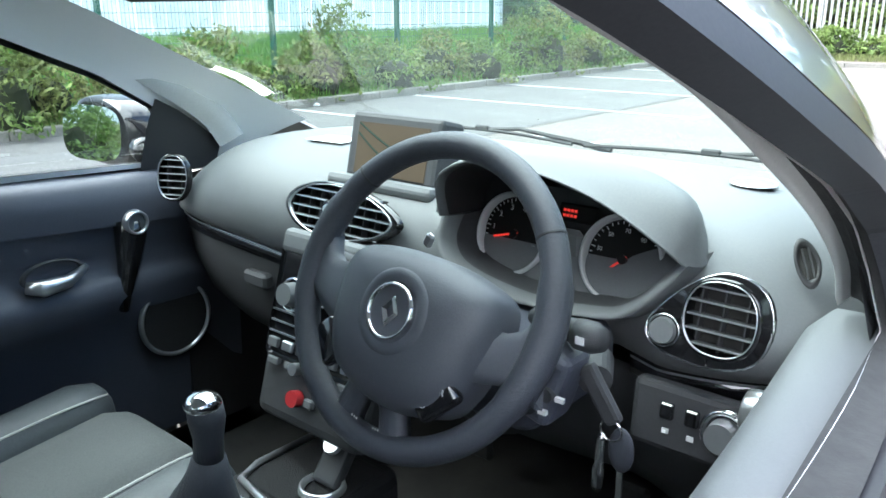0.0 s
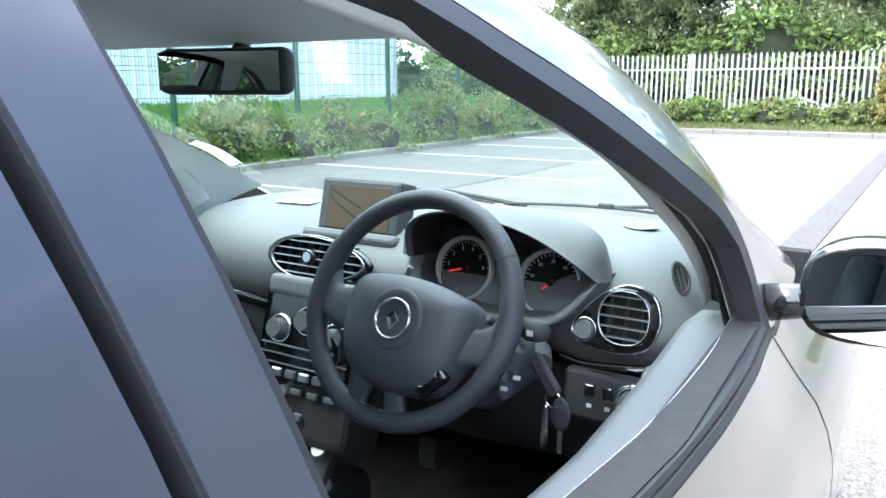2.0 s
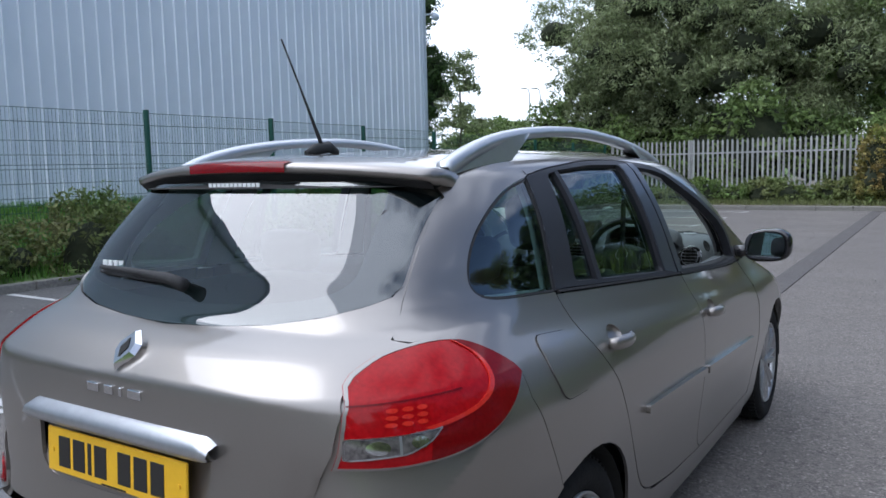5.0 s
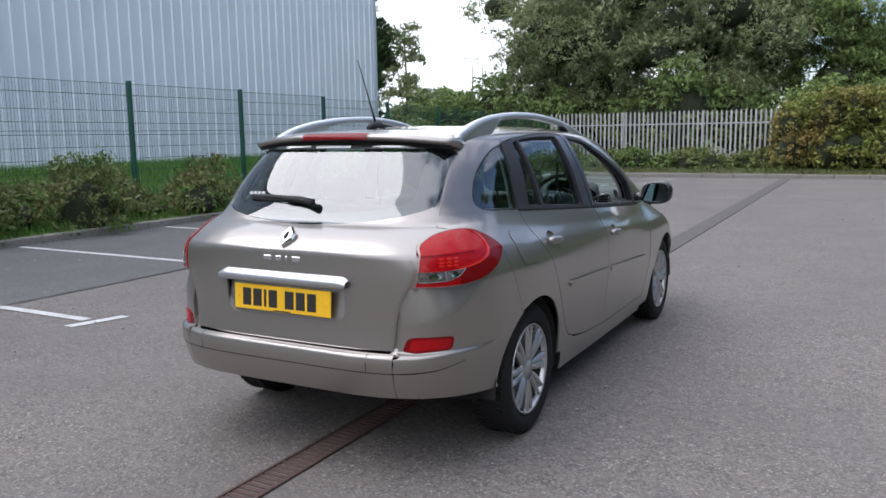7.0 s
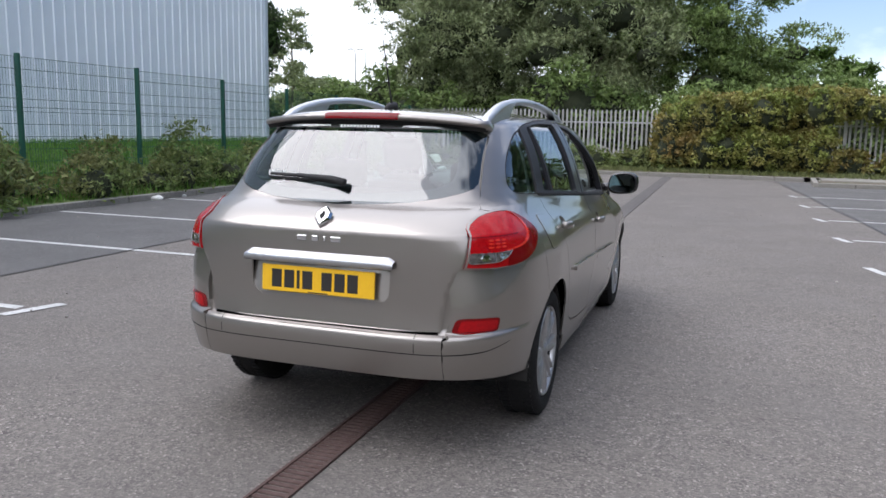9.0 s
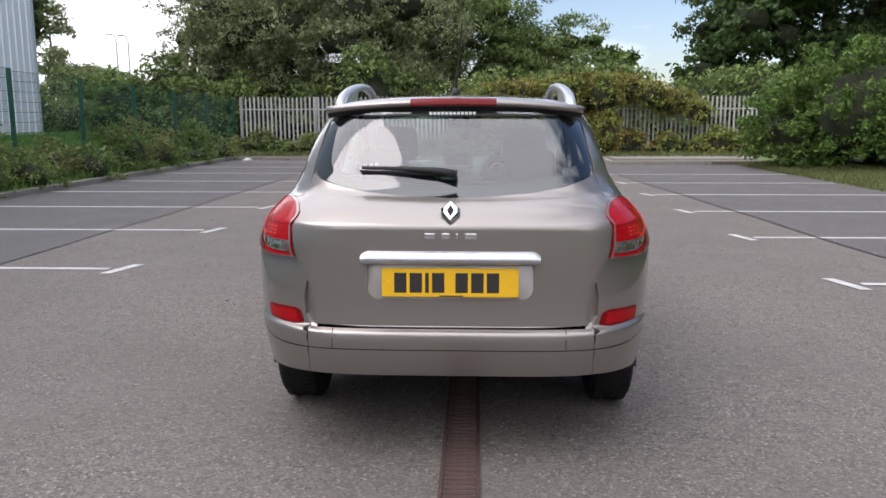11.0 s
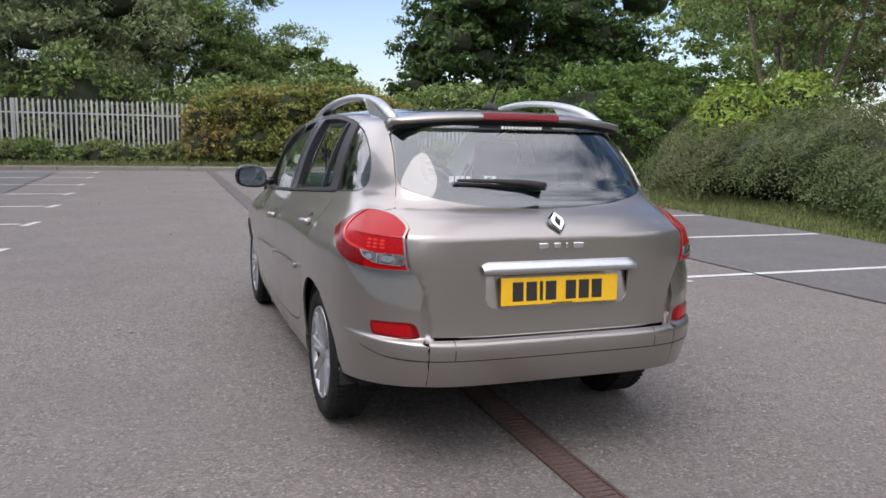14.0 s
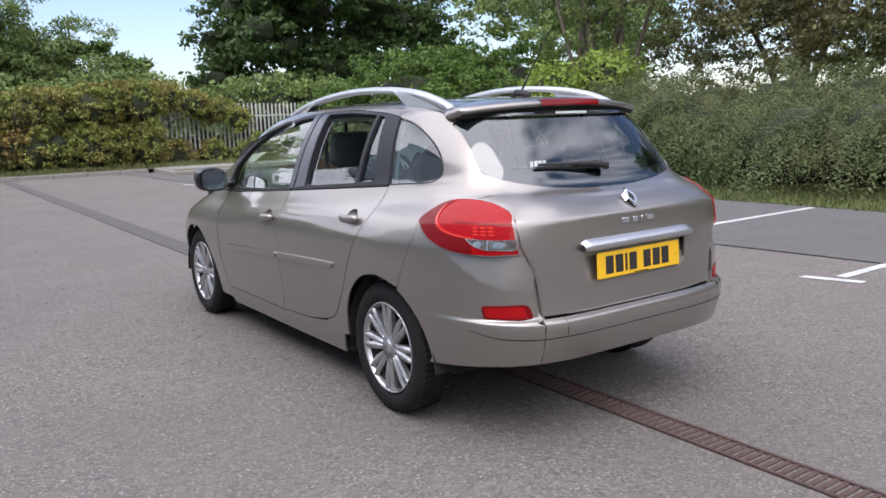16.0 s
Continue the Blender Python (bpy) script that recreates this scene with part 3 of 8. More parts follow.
def tree(label, base, blobs, n, length, width, mat, trunk_r=0.22, droop=0.0, fill=0.5, rough=0.3, lean=(0, 0), core=0.0, clumps=6, spray=0.38, stems=0):
    """A tapered trunk with limbs into clumps of leaves."""
    ob = tagged(empty("tree"), label, "tree", kind="")
    bx, by, bz = base
    top = max(c[2] for c, r in blobs)
    bm = bmesh.new()
    mid = [(bx + lean[0] * t + 0.12 * math.sin(5 * t + bx), by + lean[1] * t + 0.12 * math.cos(4 * t + by), bz + (top - bz) * t) for t in (0, 0.12, 0.28, 0.45, 0.65, 0.85, 1.0)]
    add_tube(bm, mid, [trunk_r * 1.35, trunk_r, trunk_r * 0.85, trunk_r * 0.7, trunk_r * 0.5, trunk_r * 0.3, 0.03], 9)
    bmesh.ops.recalc_face_normals(bm, faces=bm.faces)
    part("trunk", bm, M_BARK, ob, smooth=True)
    for i in range(stems):
        bm = bmesh.new()
        c = Vector(blobs[i % len(blobs)][0])
        a = 2.4 * i
        foot = Vector((bx + 0.35 * math.cos(a), by + 0.35 * math.sin(a), bz - 0.2))
        pts = [foot.lerp(c, t) + Vector((0.22 * math.sin(6 * t + a) * t, 0.22 * math.cos(5 * t + a) * t, 0.5 * t * (1 - t))) for t in (0, 0.2, 0.4, 0.6, 0.8, 1.0, 1.15)]
        add_tube(bm, pts, [trunk_r * 0.75 * (1 - 0.13 * k) for k in range(7)], 7)
        bmesh.ops.recalc_face_normals(bm, faces=bm.faces)
        part("stem", bm, M_BARK, ob, smooth=True)
    bm = bmesh.new()
    for i, (c, r) in enumerate(blobs):
        a = Vector(mid[1 + i % 4])
        e = Vector(c)
        m1 = a.lerp(e, 0.5) + Vector((0, 0, -0.06 * (e - a).length)) + 0.2 * noise.noise_vector(e)
        add_tube(bm, [a, a.lerp(m1, 0.6), m1, m1.lerp(e, 0.6), e + Vector((0, 0, r[2] * 0.3))], [trunk_r * 0.42, trunk_r * 0.34, trunk_r * 0.25, trunk_r * 0.16, 0.02], 6)
    bmesh.ops.recalc_face_normals(bm, faces=bm.faces)
    tagged(part("branching", bm, M_BARK, ob, smooth=True), kind="stuff")
    # each blob becomes several smaller clumps, so that the outline is uneven and has gaps
    small = []
    for c, r in blobs:
        for _ in range(clumps):
            d = rng.normal(size=3)
            d /= np.linalg.norm(d)
            q = np.array(c) + d * np.array(r) * (0.45 + 0.5 * rng.random())
            k = 0.32 + 0.3 * rng.random()
            small.append((tuple(q), tuple(np.array(r) * k * np.array((1, 1, 0.8)))))
    tufts = sprays(small, 1.1, spray, 0.25 * droop)
    leaf_part("crown", leaves_on(tufts, n, length, width, droop, 0.95, rough), mat, ob)
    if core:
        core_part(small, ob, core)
    return ob


def shrub(label, blobs, n, length, width, mat, category="shrub", droop=0.0, core=0.75, fill=0.3, name="shrub", rough=0.2, tuft=0.0):
    ob = tagged(empty(name), label, category)
    around = sprays(blobs, 1.5, tuft, 0.2) if tuft else blobs
    leaf_part("foliage", leaves_on(around, n, length, width, droop, 0.9 if tuft else fill, rough), mat, ob)
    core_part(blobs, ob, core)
    return ob


# willows and other trees behind the palisade
tree("tall grey-green willow behind the palisade fence", (-8.5, 33, 0), [((-8.5, 32.5, 8.2), (4.2, 3.6, 3.6)), ((-11.0, 32, 5.4), (3.2, 3, 3.2)), ((-5.2, 32, 6.2), (3.6, 3, 3.4)), ((-8, 31, 4.2), (4.4, 2.5, 2.8)), ((-9.5, 31, 3.2), (3.6, 2.2, 2.2)), ((-5, 31, 3.0), (3.4, 2.2, 2.2)), ((-3.2, 31.5, 4.0), (3.0, 2.4, 2.4))],
     150000, 0.10, 0.026, M_WILLOW, 0.35, droop=0.8, core=0.42, clumps=10, spray=0.42)
tree("broad grey-green willow behind the fence", (-1.0, 35, 0), [((-1.2, 35, 8.0), (3.6, 3.2, 3.4)), ((1.6, 35, 6.6), (3.2, 3, 3.0)), ((-2.6, 34, 5.0), (3.0, 2.6, 2.6)), ((2.2, 34, 4.0), (3.2, 2.5, 2.4)), ((0.2, 33, 3.4), (3.4, 2, 2.2))],
     90000, 0.10, 0.03, M_MIDLEAF, 0.32, droop=0.5, core=0.3, clumps=8, spray=0.42)
tree("small light green tree behind the fence", (5.6, 34, 0), [((5.6, 34, 4.2), (1.4, 1.3, 1.3)), ((6.3, 34, 3.0), (1.5, 1.4, 1.3)), ((4.6, 34, 3.0), (1.5, 1.4, 1.3))], 9000, 0.12, 0.05, M_LIGHTLEAF, 0.12)
tree("tall dark green broadleaf tree beyond the hedge", (16.5, 36, 0), [((16.5, 36, 11), (5.0, 4.6, 4.4)), ((12.8, 35, 8.0), (3.8, 3.6, 3.8)), ((20.5, 35, 8.4), (4.2, 3.8, 4.0)), ((16, 33.5, 6.4), (5.0, 3.2, 3.4)), ((12.2, 34.5, 4.6), (3.0, 2.8, 2.8)), ((20.8, 33.5, 5.0), (3.6, 3, 3))],
     80000, 0.14, 0.065, M_DARKLEAF, 0.4, core=0.5, clumps=9, spray=0.5)
tree("slender multi-stemmed tree behind the hedge", (14.6, 14.6, 0.5), [((14.4, 14.6, 6.4), (2.4, 2.2, 1.9)), ((16.2, 15.8, 5.0), (2.2, 2.0, 1.8)), ((13.4, 13.4, 4.6), (1.5, 1.5, 1.2)), ((16, 13.5, 6.8), (2.2, 2.0, 1.7))], 26000, 0.065, 0.028, M_MIDLEAF, 0.14, lean=(0.9, 0.6), clumps=7, spray=0.3, stems=5)
tree("slender leaning tree behind the hedge", (13.6, 13.0, 0.5), [((13.9, 12.6, 5.6), (1.8, 1.8, 1.5)), ((12.6, 14.4, 6.6), (1.7, 1.6, 1.4)), ((15, 11.8, 6.9), (1.9, 1.8, 1.6))], 16000, 0.065, 0.026, M_OLIVELEAF, 0.11, lean=(-0.9, 0.5), clumps=6, spray=0.3, stems=3)
tree("olive-green bushy tree behind the hedge", (15.6, 8.6, 0.5), [((15.6, 8.6, 5.6), (2.8, 2.6, 2.4)), ((14.6, 6.4, 4.4), (2.4, 2.4, 2.0)), ((15.8, 10.6, 4.0), (2.2, 2.0, 1.8)), ((15, 4.0, 4.6), (2.4, 2.4, 2.2)), ((14.6, 8.2, 3.0), (2.2, 3.0, 1.3)), ((16.8, 6.4, 7.4), (2.8, 2.8, 2.2)), ((17.6, 10.6, 7.2), (2.6, 2.6, 2.3)), ((15.4, 1.2, 6.2), (2.6, 2.6, 2.2)), ((15.2, 6.0, 3.1), (2.2, 2.8, 1.5)), ((16.2, 2.6, 3.3), (2.4, 2.6, 1.7)), ((16.4, 11.0, 3.2), (2.2, 2.4, 1.7))], 115000, 0.055, 0.026, M_OLIVELEAF, 0.16, clumps=9, spray=0.3, stems=4)
tree("tall tree beyond the hedge", (22, 24, 0.5), [((22, 24, 8), (3.6, 3.4, 3.4)), ((19.5, 22, 6), (3, 2.8, 2.8)), ((24.5, 22, 6), (3.2, 3, 3)), ((21, 20.5, 4.2), (3.4, 2.6, 2.6))], 42000, 0.11, 0.045, M_MIDLEAF, 0.28, clumps=8, spray=0.42)
tree("thin pale tree beside the warehouse", (-19.9, 34, 0.4), [((-19.9, 34, 6.4), (0.9, 0.9, 1.5)), ((-20.4, 34, 4.9), (1.1, 1.0, 1.3)), ((-19.3, 34, 4.4), (1.0, 1.0, 1.1)), ((-19.9, 34, 3.2), (1.6, 1.4, 1.0))], 7000, 0.10, 0.035, M_WILLOW, 0.09, clumps=6)
tree("small dark bushy tree far behind the fence", (-21.9, 41, 0.4), [((-21.9, 41, 3.2), (2.0, 1.6, 1.4)), ((-20.6, 41, 2.6), (1.6, 1.4, 1.3)), ((-23.4, 41, 2.4), (1.6, 1.4, 1.3))], 12000, 0.13, 0.05, M_MIDLEAF, 0.12, core=0.5, clumps=7)
tree("dark conifer at the warehouse corner", (-18.0, 27.5, 0.4), [((-18.0, 27.5, 9.5), (0.7, 0.7, 2.2)), ((-18.0, 27.5, 7.2), (0.95, 0.95, 1.9)), ((-18.0, 27.5, 5.0), (1.1, 1.1, 1.9)), ((-18.0, 27.5, 2.8), (1.2, 1.2, 1.9))], 26000, 0.12, 0.03, M_DARKLEAF, 0.14, core=0.6, clumps=12)
# trees behind the camera, seen in the glass
tree("tall dark tree behind the eastern hedge", (17, -4, 0.5), [((17, -4, 9), (3.2, 3.2, 3.4)), ((15.5, -6.4, 6), (2.8, 2.8, 2.6)), ((17.5, -1.4, 6), (2.8, 2.8, 2.8)), ((16, -4, 4), (3.0, 3.4, 2.2))], 16000, 0.2, 0.08, M_DARKLEAF, 0.3, core=0.5, clumps=8)
tree("dark tree behind the eastern hedge", (19, -14, 0.5), [((19, -14, 6.5), (3.0, 3.0, 3.0)), ((17.6, -11.5, 4.4), (2.6, 2.6, 2.2)), ((19, -17, 4.6), (2.8, 2.8, 2.4))], 10000, 0.2, 0.09, M_DARKLEAF, 0.25, core=0.5, clumps=7)

for k, (tx, ty) in enumerate(((-22, -34), (-12, -38), (-2, -36), (8, -39), (18, -33), (27, -26))):
    h = 1 + 0.18 * math.sin(k * 2.1)
    tree("dark tree behind the far end of the car park", (tx, ty, 0), [((tx, ty, 7.0 * h), (3.6, 3.4, 3.2)), ((tx - 3.4, ty, 4.6), (3.4, 3.0, 2.8)), ((tx + 3.4, ty, 4.8), (3.4, 3.0, 2.8)), ((tx, ty + 1, 3.0), (4.4, 2.6, 2.4))], 9000, 0.26, 0.12, M_DARKLEAF, 0.3, core=0.7, clumps=7)
blobs = [((-34 + 3.0 * i, -31 + math.sin(i), 1.2), (2.1, 1.5, 1.6 + 0.3 * math.sin(i * 1.7))) for i in range(24)]
shrub("long dark hedge across the far end of the car park", blobs, 14000, 0.2, 0.09, M_DARKLEAF, "hedge", core=0.85, name="hedge")

# hedges and shrubs
blobs = [((-14.5 + 1.7 * i, 29.4 + 0.8 * math.sin(i * 1.9), 1.5 + 0.5 * math.sin(i * 1.3)), (1.6, 1.2, 1.7 + 0.5 * math.sin(i * 2.3))) for i in range(17)]
shrub("thick green undergrowth behind the palisade fence", blobs, 46000, 0.11, 0.045, M_MIDLEAF, core=0.7, rough=0.35, tuft=0.34)
blobs = [((10.0 + 0.4 * math.sin(y * 1.1) + max(0, y - 8) * 0.12, y, 0.70 + 0.14 * math.sin(y * 0.9)), (1.5, 1.3, 1.05 + 0.16 * math.sin(y * 1.7))) for y in [-9 + 1.15 * i for i in range(20)]]
blobs += [((11.7, y, 1.0), (1.6, 1.5, 1.25 + 0.15 * math.sin(2 * y))) for y in [-8 + 1.6 * i for i in range(14)]]


def shoots(blobs, n, per, reach, length, width):
    """Arching shoots that spring from the blobs' outside and hang over, set with small leaves along their length."""
    area = np.array([r[0] * r[1] for _, r in blobs])
    pick = rng.choice(len(blobs), n, p=area / area.sum())
    c, r = np.array([b[0] for b in blobs])[pick], np.array([b[1] for b in blobs])[pick]
    group = np.arange(n) // 12                       # a dozen shoots spring from one branch
    pick = pick[group * 12]
    c, r = np.array([b[0] for b in blobs])[pick], np.array([b[1] for b in blobs])[pick]
    d = rng.normal(size=(n, 3))[group * 12]
    d[:, 2] = np.abs(d[:, 2]) * 0.9 - 0.25
    d[:, 0] = np.where(d[:, 0] > 0.35, -d[:, 0], d[:, 0])   # the far side gets few
    d += 0.09 * rng.normal(size=(n, 3))
    d /= np.linalg.norm(d, axis=1)[:, None]
    p0 = c + d * r * (0.80 + 0.12 * rng.random(n) + 0.16 * rng.random(n)[group * 12])[:, None]
    out = d + 0.5 * rng.normal(size=(n, 3))[group * 12] + 0.2 * rng.normal(size=(n, 3))
    out[:, 2] = 0.2 + 0.4 * rng.random(n)
    reach = reach * (0.35 + 0.7 * rng.random(n) + 0.5 * rng.random(n)[group * 12])
    t = (np.arange(per) + 0.5) / per
    path = p0[:, None, :] + out[:, None, :] * (reach[:, None] * t[None, :])[:, :, None]
    path[:, :, 2] -= (reach[:, None] * 1.25) * t[None, :] ** 2
    go = out[:, None, :] * reach[:, None, None] * np.ones((1, per, 1))
    go[:, :, 2] -= 2.5 * reach[:, None] * t[None, :]
    p, go = path.reshape(-1, 3), go.reshape(-1, 3)
    go /= np.linalg.norm(go, axis=1)[:, None]
    k = len(p)
    side = np.cross(go, rng.normal(size=(k, 3)) * 0.5 + np.array((0, 0, 1.0)))
    side /= np.linalg.norm(side, axis=1)[:, None] + 1e-9
    side *= np.where(np.arange(k) % 2 == 0, 1.0, -1.0)[:, None]
    ax = go * 0.6 + side * 0.8
    ax /= np.linalg.norm(ax, axis=1)[:, None]
    nrm = np.cross(go, side) * np.where(np.arange(k) % 2 == 0, 1.0, -1.0)[:, None]
    b = np.cross(nrm, ax)
    s = (0.7 + 0.6 * rng.random(k))[:, None]
    q = p + ax * length * s
    v = np.stack([p, q + b * width * s, p + 2 * ax * length * s, q - b * width * s], 1)
    return v[p[:, 2] > 0.06].reshape(-1, 3)


hedge = tagged(empty("hedge"), "dense evergreen hedge of arching trailing shoots", "hedge")
leaf_part("foliage", shoots(blobs, 27000, 14, 0.46, 0.028, 0.012), M_HEDGE, hedge)
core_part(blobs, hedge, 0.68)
blobs = [((9.6, 16.6, 1.5), (2.1, 1.9, 1.75)), ((11.6, 17.4, 1.7), (2.2, 1.9, 1.8)), ((8.7, 18.4, 1.1), (1.6, 1.5, 1.3)), ((10.6, 14.8, 1.3), (1.9, 1.5, 1.4)), ((13.2, 16, 1.8), (1.9, 1.8, 1.6))]
shrub("large rounded bright green shrub", blobs, 70000, 0.065, 0.026, M_LIGHTLEAF, core=0.62, tuft=0.22)
shrub("young yellow-green shrub above the hedge", [((10.9, 12.2, 1.7), (0.9, 0.8, 0.9)), ((12.2, 11.6, 2.0), (0.9, 0.9, 0.9)), ((10.4, 11.4, 1.4), (0.5, 0.5, 0.5))], 7000, 0.07, 0.03, M_YELLOWLEAF, core=0.7)
blobs = []
for i in range(19):
    x = -0.1 + 0.56 * i
    top = (2.2, 2.5, 2.6, 2.65, 2.6, 2.7, 2.75, 2.8, 2.85, 2.8, 2.7, 2.5, 2.3, 2.3, 2.0, 1.2, 1.0, 1.2, 1.3)[i]
    y = 24.5 + 0.3 * math.sin(i * 2.1)
    if x < 4.7:
        blobs += [((x, y - 0.15, 0.7), (0.62, 0.8, 0.85)), ((x, y + 0.1, top - 0.75), (0.6, 0.7, 0.8))]
    elif x < 8.2:
        blobs.append(((x, y + 0.6, top - 0.42), (0.5, 0.45, 0.5)))
        blobs.append(((x, y + 0.2, 0.35), (0.5, 0.5, 0.35 + 0.25 * math.sin(i * 2.7))))
    else:
        blobs.append(((x, y, top * 0.4), (0.5, 0.5, top * 0.5)))
shrub("tangled bramble thicket with reddish leaves against the palisade", blobs, 64000, 0.05, 0.030, M_BRAMBLE, core=0.7, rough=0.3, tuft=0.17)
blobs = []
for i in range(14):
    x = -8.2 + 0.62 * i
    h = 0.42 + 0.2 * math.sin(i * 1.7) + 0.1 * math.sin(i * 3.1)
    blobs.append(((x, 24.6 + 0.3 * math.sin(i * 1.3), 0.3), (0.6, 0.6, h)))
shrub("low green scrub along the palisade fence", blobs, 24000, 0.055, 0.026, M_WEED, core=0.65, rough=0.35, tuft=0.15)
blobs = []
for i in range(40):
    y = -8 + 0.78 * i
    h = 0.62 + 0.34 * math.sin(i * 1.9) + 0.22 * math.sin(i * 0.83 + 1)
    blobs.append(((-8.55 + 0.28 * math.sin(i * 2.3), y, 0.26), (0.62, 0.62, max(0.25, h))))
shrub("ragged weeds and young shrubs along the verge", blobs, 70000, 0.045, 0.018, M_WEED, core=0.5, rough=0.5, tuft=0.15)
blobs = [((-10.5 - 1.5 * i, 28.5 + 0.4 * i, 1.0), (1.3, 1.2, 1.2)) for i in range(8)]
shrub("dark green hedge beyond the mesh fence", blobs, 20000, 0.07, 0.03, M_MIDLEAF, "hedge", core=0.8, name="hedge")


def grass(name, x0, x1, y0, y1, n, h, label, mat=M_BLADE):
    p = np.stack([x0 + (x1 - x0) * rng.random(n), y0 + (y1 - y0) * rng.random(n)], 1)
    z = np.array([bank_z(a, b) for a, b in p])
    a = rng.random(n) * 2 * math.pi
    hh = h * (0.4 + rng.random(n))
    w = 0.006 + 0.004 * rng.random(n)
    dx, dy = np.cos(a), np.sin(a)
    lean = 0.5 * hh * rng.normal(size=n)
    v = np.stack([np.stack([p[:, 0] - dx * w, p[:, 1] - dy * w, z], 1), np.stack([p[:, 0] + dx * w, p[:, 1] + dy * w, z], 1),
                  np.stack([p[:, 0] - dy * lean + dx * w * 0.3, p[:, 1] + dx * lean + dy * w * 0.3, z + hh], 1), np.stack([p[:, 0] - dy * lean - dx * w * 0.3, p[:, 1] + dx * lean - dy * w * 0.3, z + hh], 1)], 1).reshape(-1, 3)
    ob = leaf_part(name, v, mat, None)
    return tagged(ob, label, "grass", kind="stuff")


grass("verge_grass", -13.6, -8.05, -6, 24, 60000, 0.14, "rough grass on the bank before the warehouse")
grass("strip_grass", 7.55, 9.4, -8, 20, 60000, 0.07, "short dry grass strip below the hedge", M_DRYBLADE)
grass("north_grass", -8.2, 9, 22.8, 25.4, 16000, 0.12, "thin grass under the palisade fence", M_DRYBLADE)

# ---- the car: paint and trims ----
def paint_material():
    m = material("champagne_paint", (0.27, 0.248, 0.227), 0.31, metal=0.76, color2=(0.31, 0.285, 0.26), scale=900, coat=1.0)
    return m


M_PAINT = paint_material()
M_BLACKGLOSS = material("gloss_black_trim", (0.012, 0.012, 0.014), 0.12, coat=0.5)
M_FRAME = material("satin_black_frame", (0.026, 0.027, 0.033), 0.5, color2=(0.034, 0.035, 0.04), scale=300, spec=0.25)
# gloss black film whose base colour carries the blue of the reflected sky
M_FILM = material("pillar_film", (0.040, 0.044, 0.062), 0.30, color2=(0.05, 0.054, 0.072), scale=14, spec=0.6, coat=0.25)
M_RUBBER = material("black_rubber", (0.018, 0.018, 0.019), 0.75, color2=(0.03, 0.03, 0.03), scale=60, bump=0.2)
M_TYRE = material("tyre_rubber", (0.009, 0.009, 0.0095), 0.85, color2=(0.016, 0.016, 0.016), scale=60, bump=0.2, spec=0.25)
M_CHROME = material("chrome", (0.75, 0.75, 0.76), 0.08, metal=1.0)
M_SATIN = material("satin_silver", (0.55, 0.56, 0.58), 0.28, metal=0.85, color2=(0.5, 0.51, 0.53), scale=40)
M_ALLOY = material("alloy", (0.50, 0.50, 0.51), 0.3, metal=0.8, color2=(0.44, 0.44, 0.45), scale=25, coarse=(0.3, 0.29, 0.28), coarse_scale=14, coarse_amount=0.35)
M_RAIL = material("rail_silver", (0.56, 0.58, 0.60), 0.3, metal=0.7, color2=(0.52, 0.54, 0.56), scale=30)
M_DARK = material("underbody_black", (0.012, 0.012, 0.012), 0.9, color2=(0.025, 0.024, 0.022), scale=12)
M_YELLOW = material("plate_yellow", (0.80, 0.47, 0.015), 0.35, color2=(0.76, 0.44, 0.012), scale=50)
M_INK = material("plate_ink", (0.02, 0.018, 0.016), 0.5)
M_GLASS = glass_material("side_glass", (0.86, 0.94, 0.90), 0.14)
M_TINT = glass_material("rear_glass", (0.36, 0.47, 0.45), 0.12)
M_HATCH = glass_material("hatch_glass", (0.46, 0.58, 0.56), 0.13)
M_SCREEN = glass_material("windscreen_glass", (0.80, 0.91, 0.85), 0.035, 0.4)
M_RED = material("red_lens", (0.26, 0.002, 0.004), 0.25, color2=(0.38, 0.004, 0.006), scale=90, spec=0.1, coat=0.35)
M_RED2 = material("dark_red_lens", (0.13, 0.0015, 0.003), 0.2, color2=(0.18, 0.003, 0.004), scale=120, spec=0.1, coat=0.35)
M_AMBER = material("orange_red_lens", (0.62, 0.030, 0.016), 0.15, color2=(0.5, 0.016, 0.010), scale=160, spec=0.3, coat=0.7)
M_CLEAR = material("clear_lens", (0.30, 0.28, 0.27), 0.1, metal=0.5, color2=(0.06, 0.055, 0.055), scale=70, coat=0.4)
M_MIRROR = material("mirror", (0.86, 0.88, 0.88), 0.015, metal=1.0)
M_BAND = material("ceramic_band", (0.02, 0.02, 0.023), 0.3, spec=0.3)

# ---- the car's skin ----
from mathutils.geometry import tessellate_polygon

def lerp(x, pts):
    if x <= pts[0][0]:
        return pts[0][1]
    for (a, u), (b, v) in zip(pts, pts[1:]):
        if x <= b:
            return u + (v - u) * (x - a) / (b - a)
    return pts[-1][1]


def smooth_curve(pts):
    """Monotone cubic through the points (Fritsch-Carlson)."""
    n = len(pts)
    d = [(pts[i + 1][1] - pts[i][1]) / (pts[i + 1][0] - pts[i][0]) for i in range(n - 1)]
    m = [d[0]] + [0 if d[i - 1] * d[i] <= 0 else 2 * d[i - 1] * d[i] / (d[i - 1] + d[i]) for i in range(1, n - 1)] + [d[-1]]

    def f(x):
        if x <= pts[0][0]:
            return pts[0][1]
        for i in range(n - 1):
            a, b = pts[i][0], pts[i + 1][0]
            if x <= b:
                h = b - a
                s = (x - a) / h
                return ((1 + 2 * s) * (1 - s) ** 2 * pts[i][1] + s * (1 - s) ** 2 * h * m[i]
                        + s * s * (3 - 2 * s) * pts[i + 1][1] + s * s * (s - 1) * h * m[i + 1])
        return pts[-1][1]
    return f


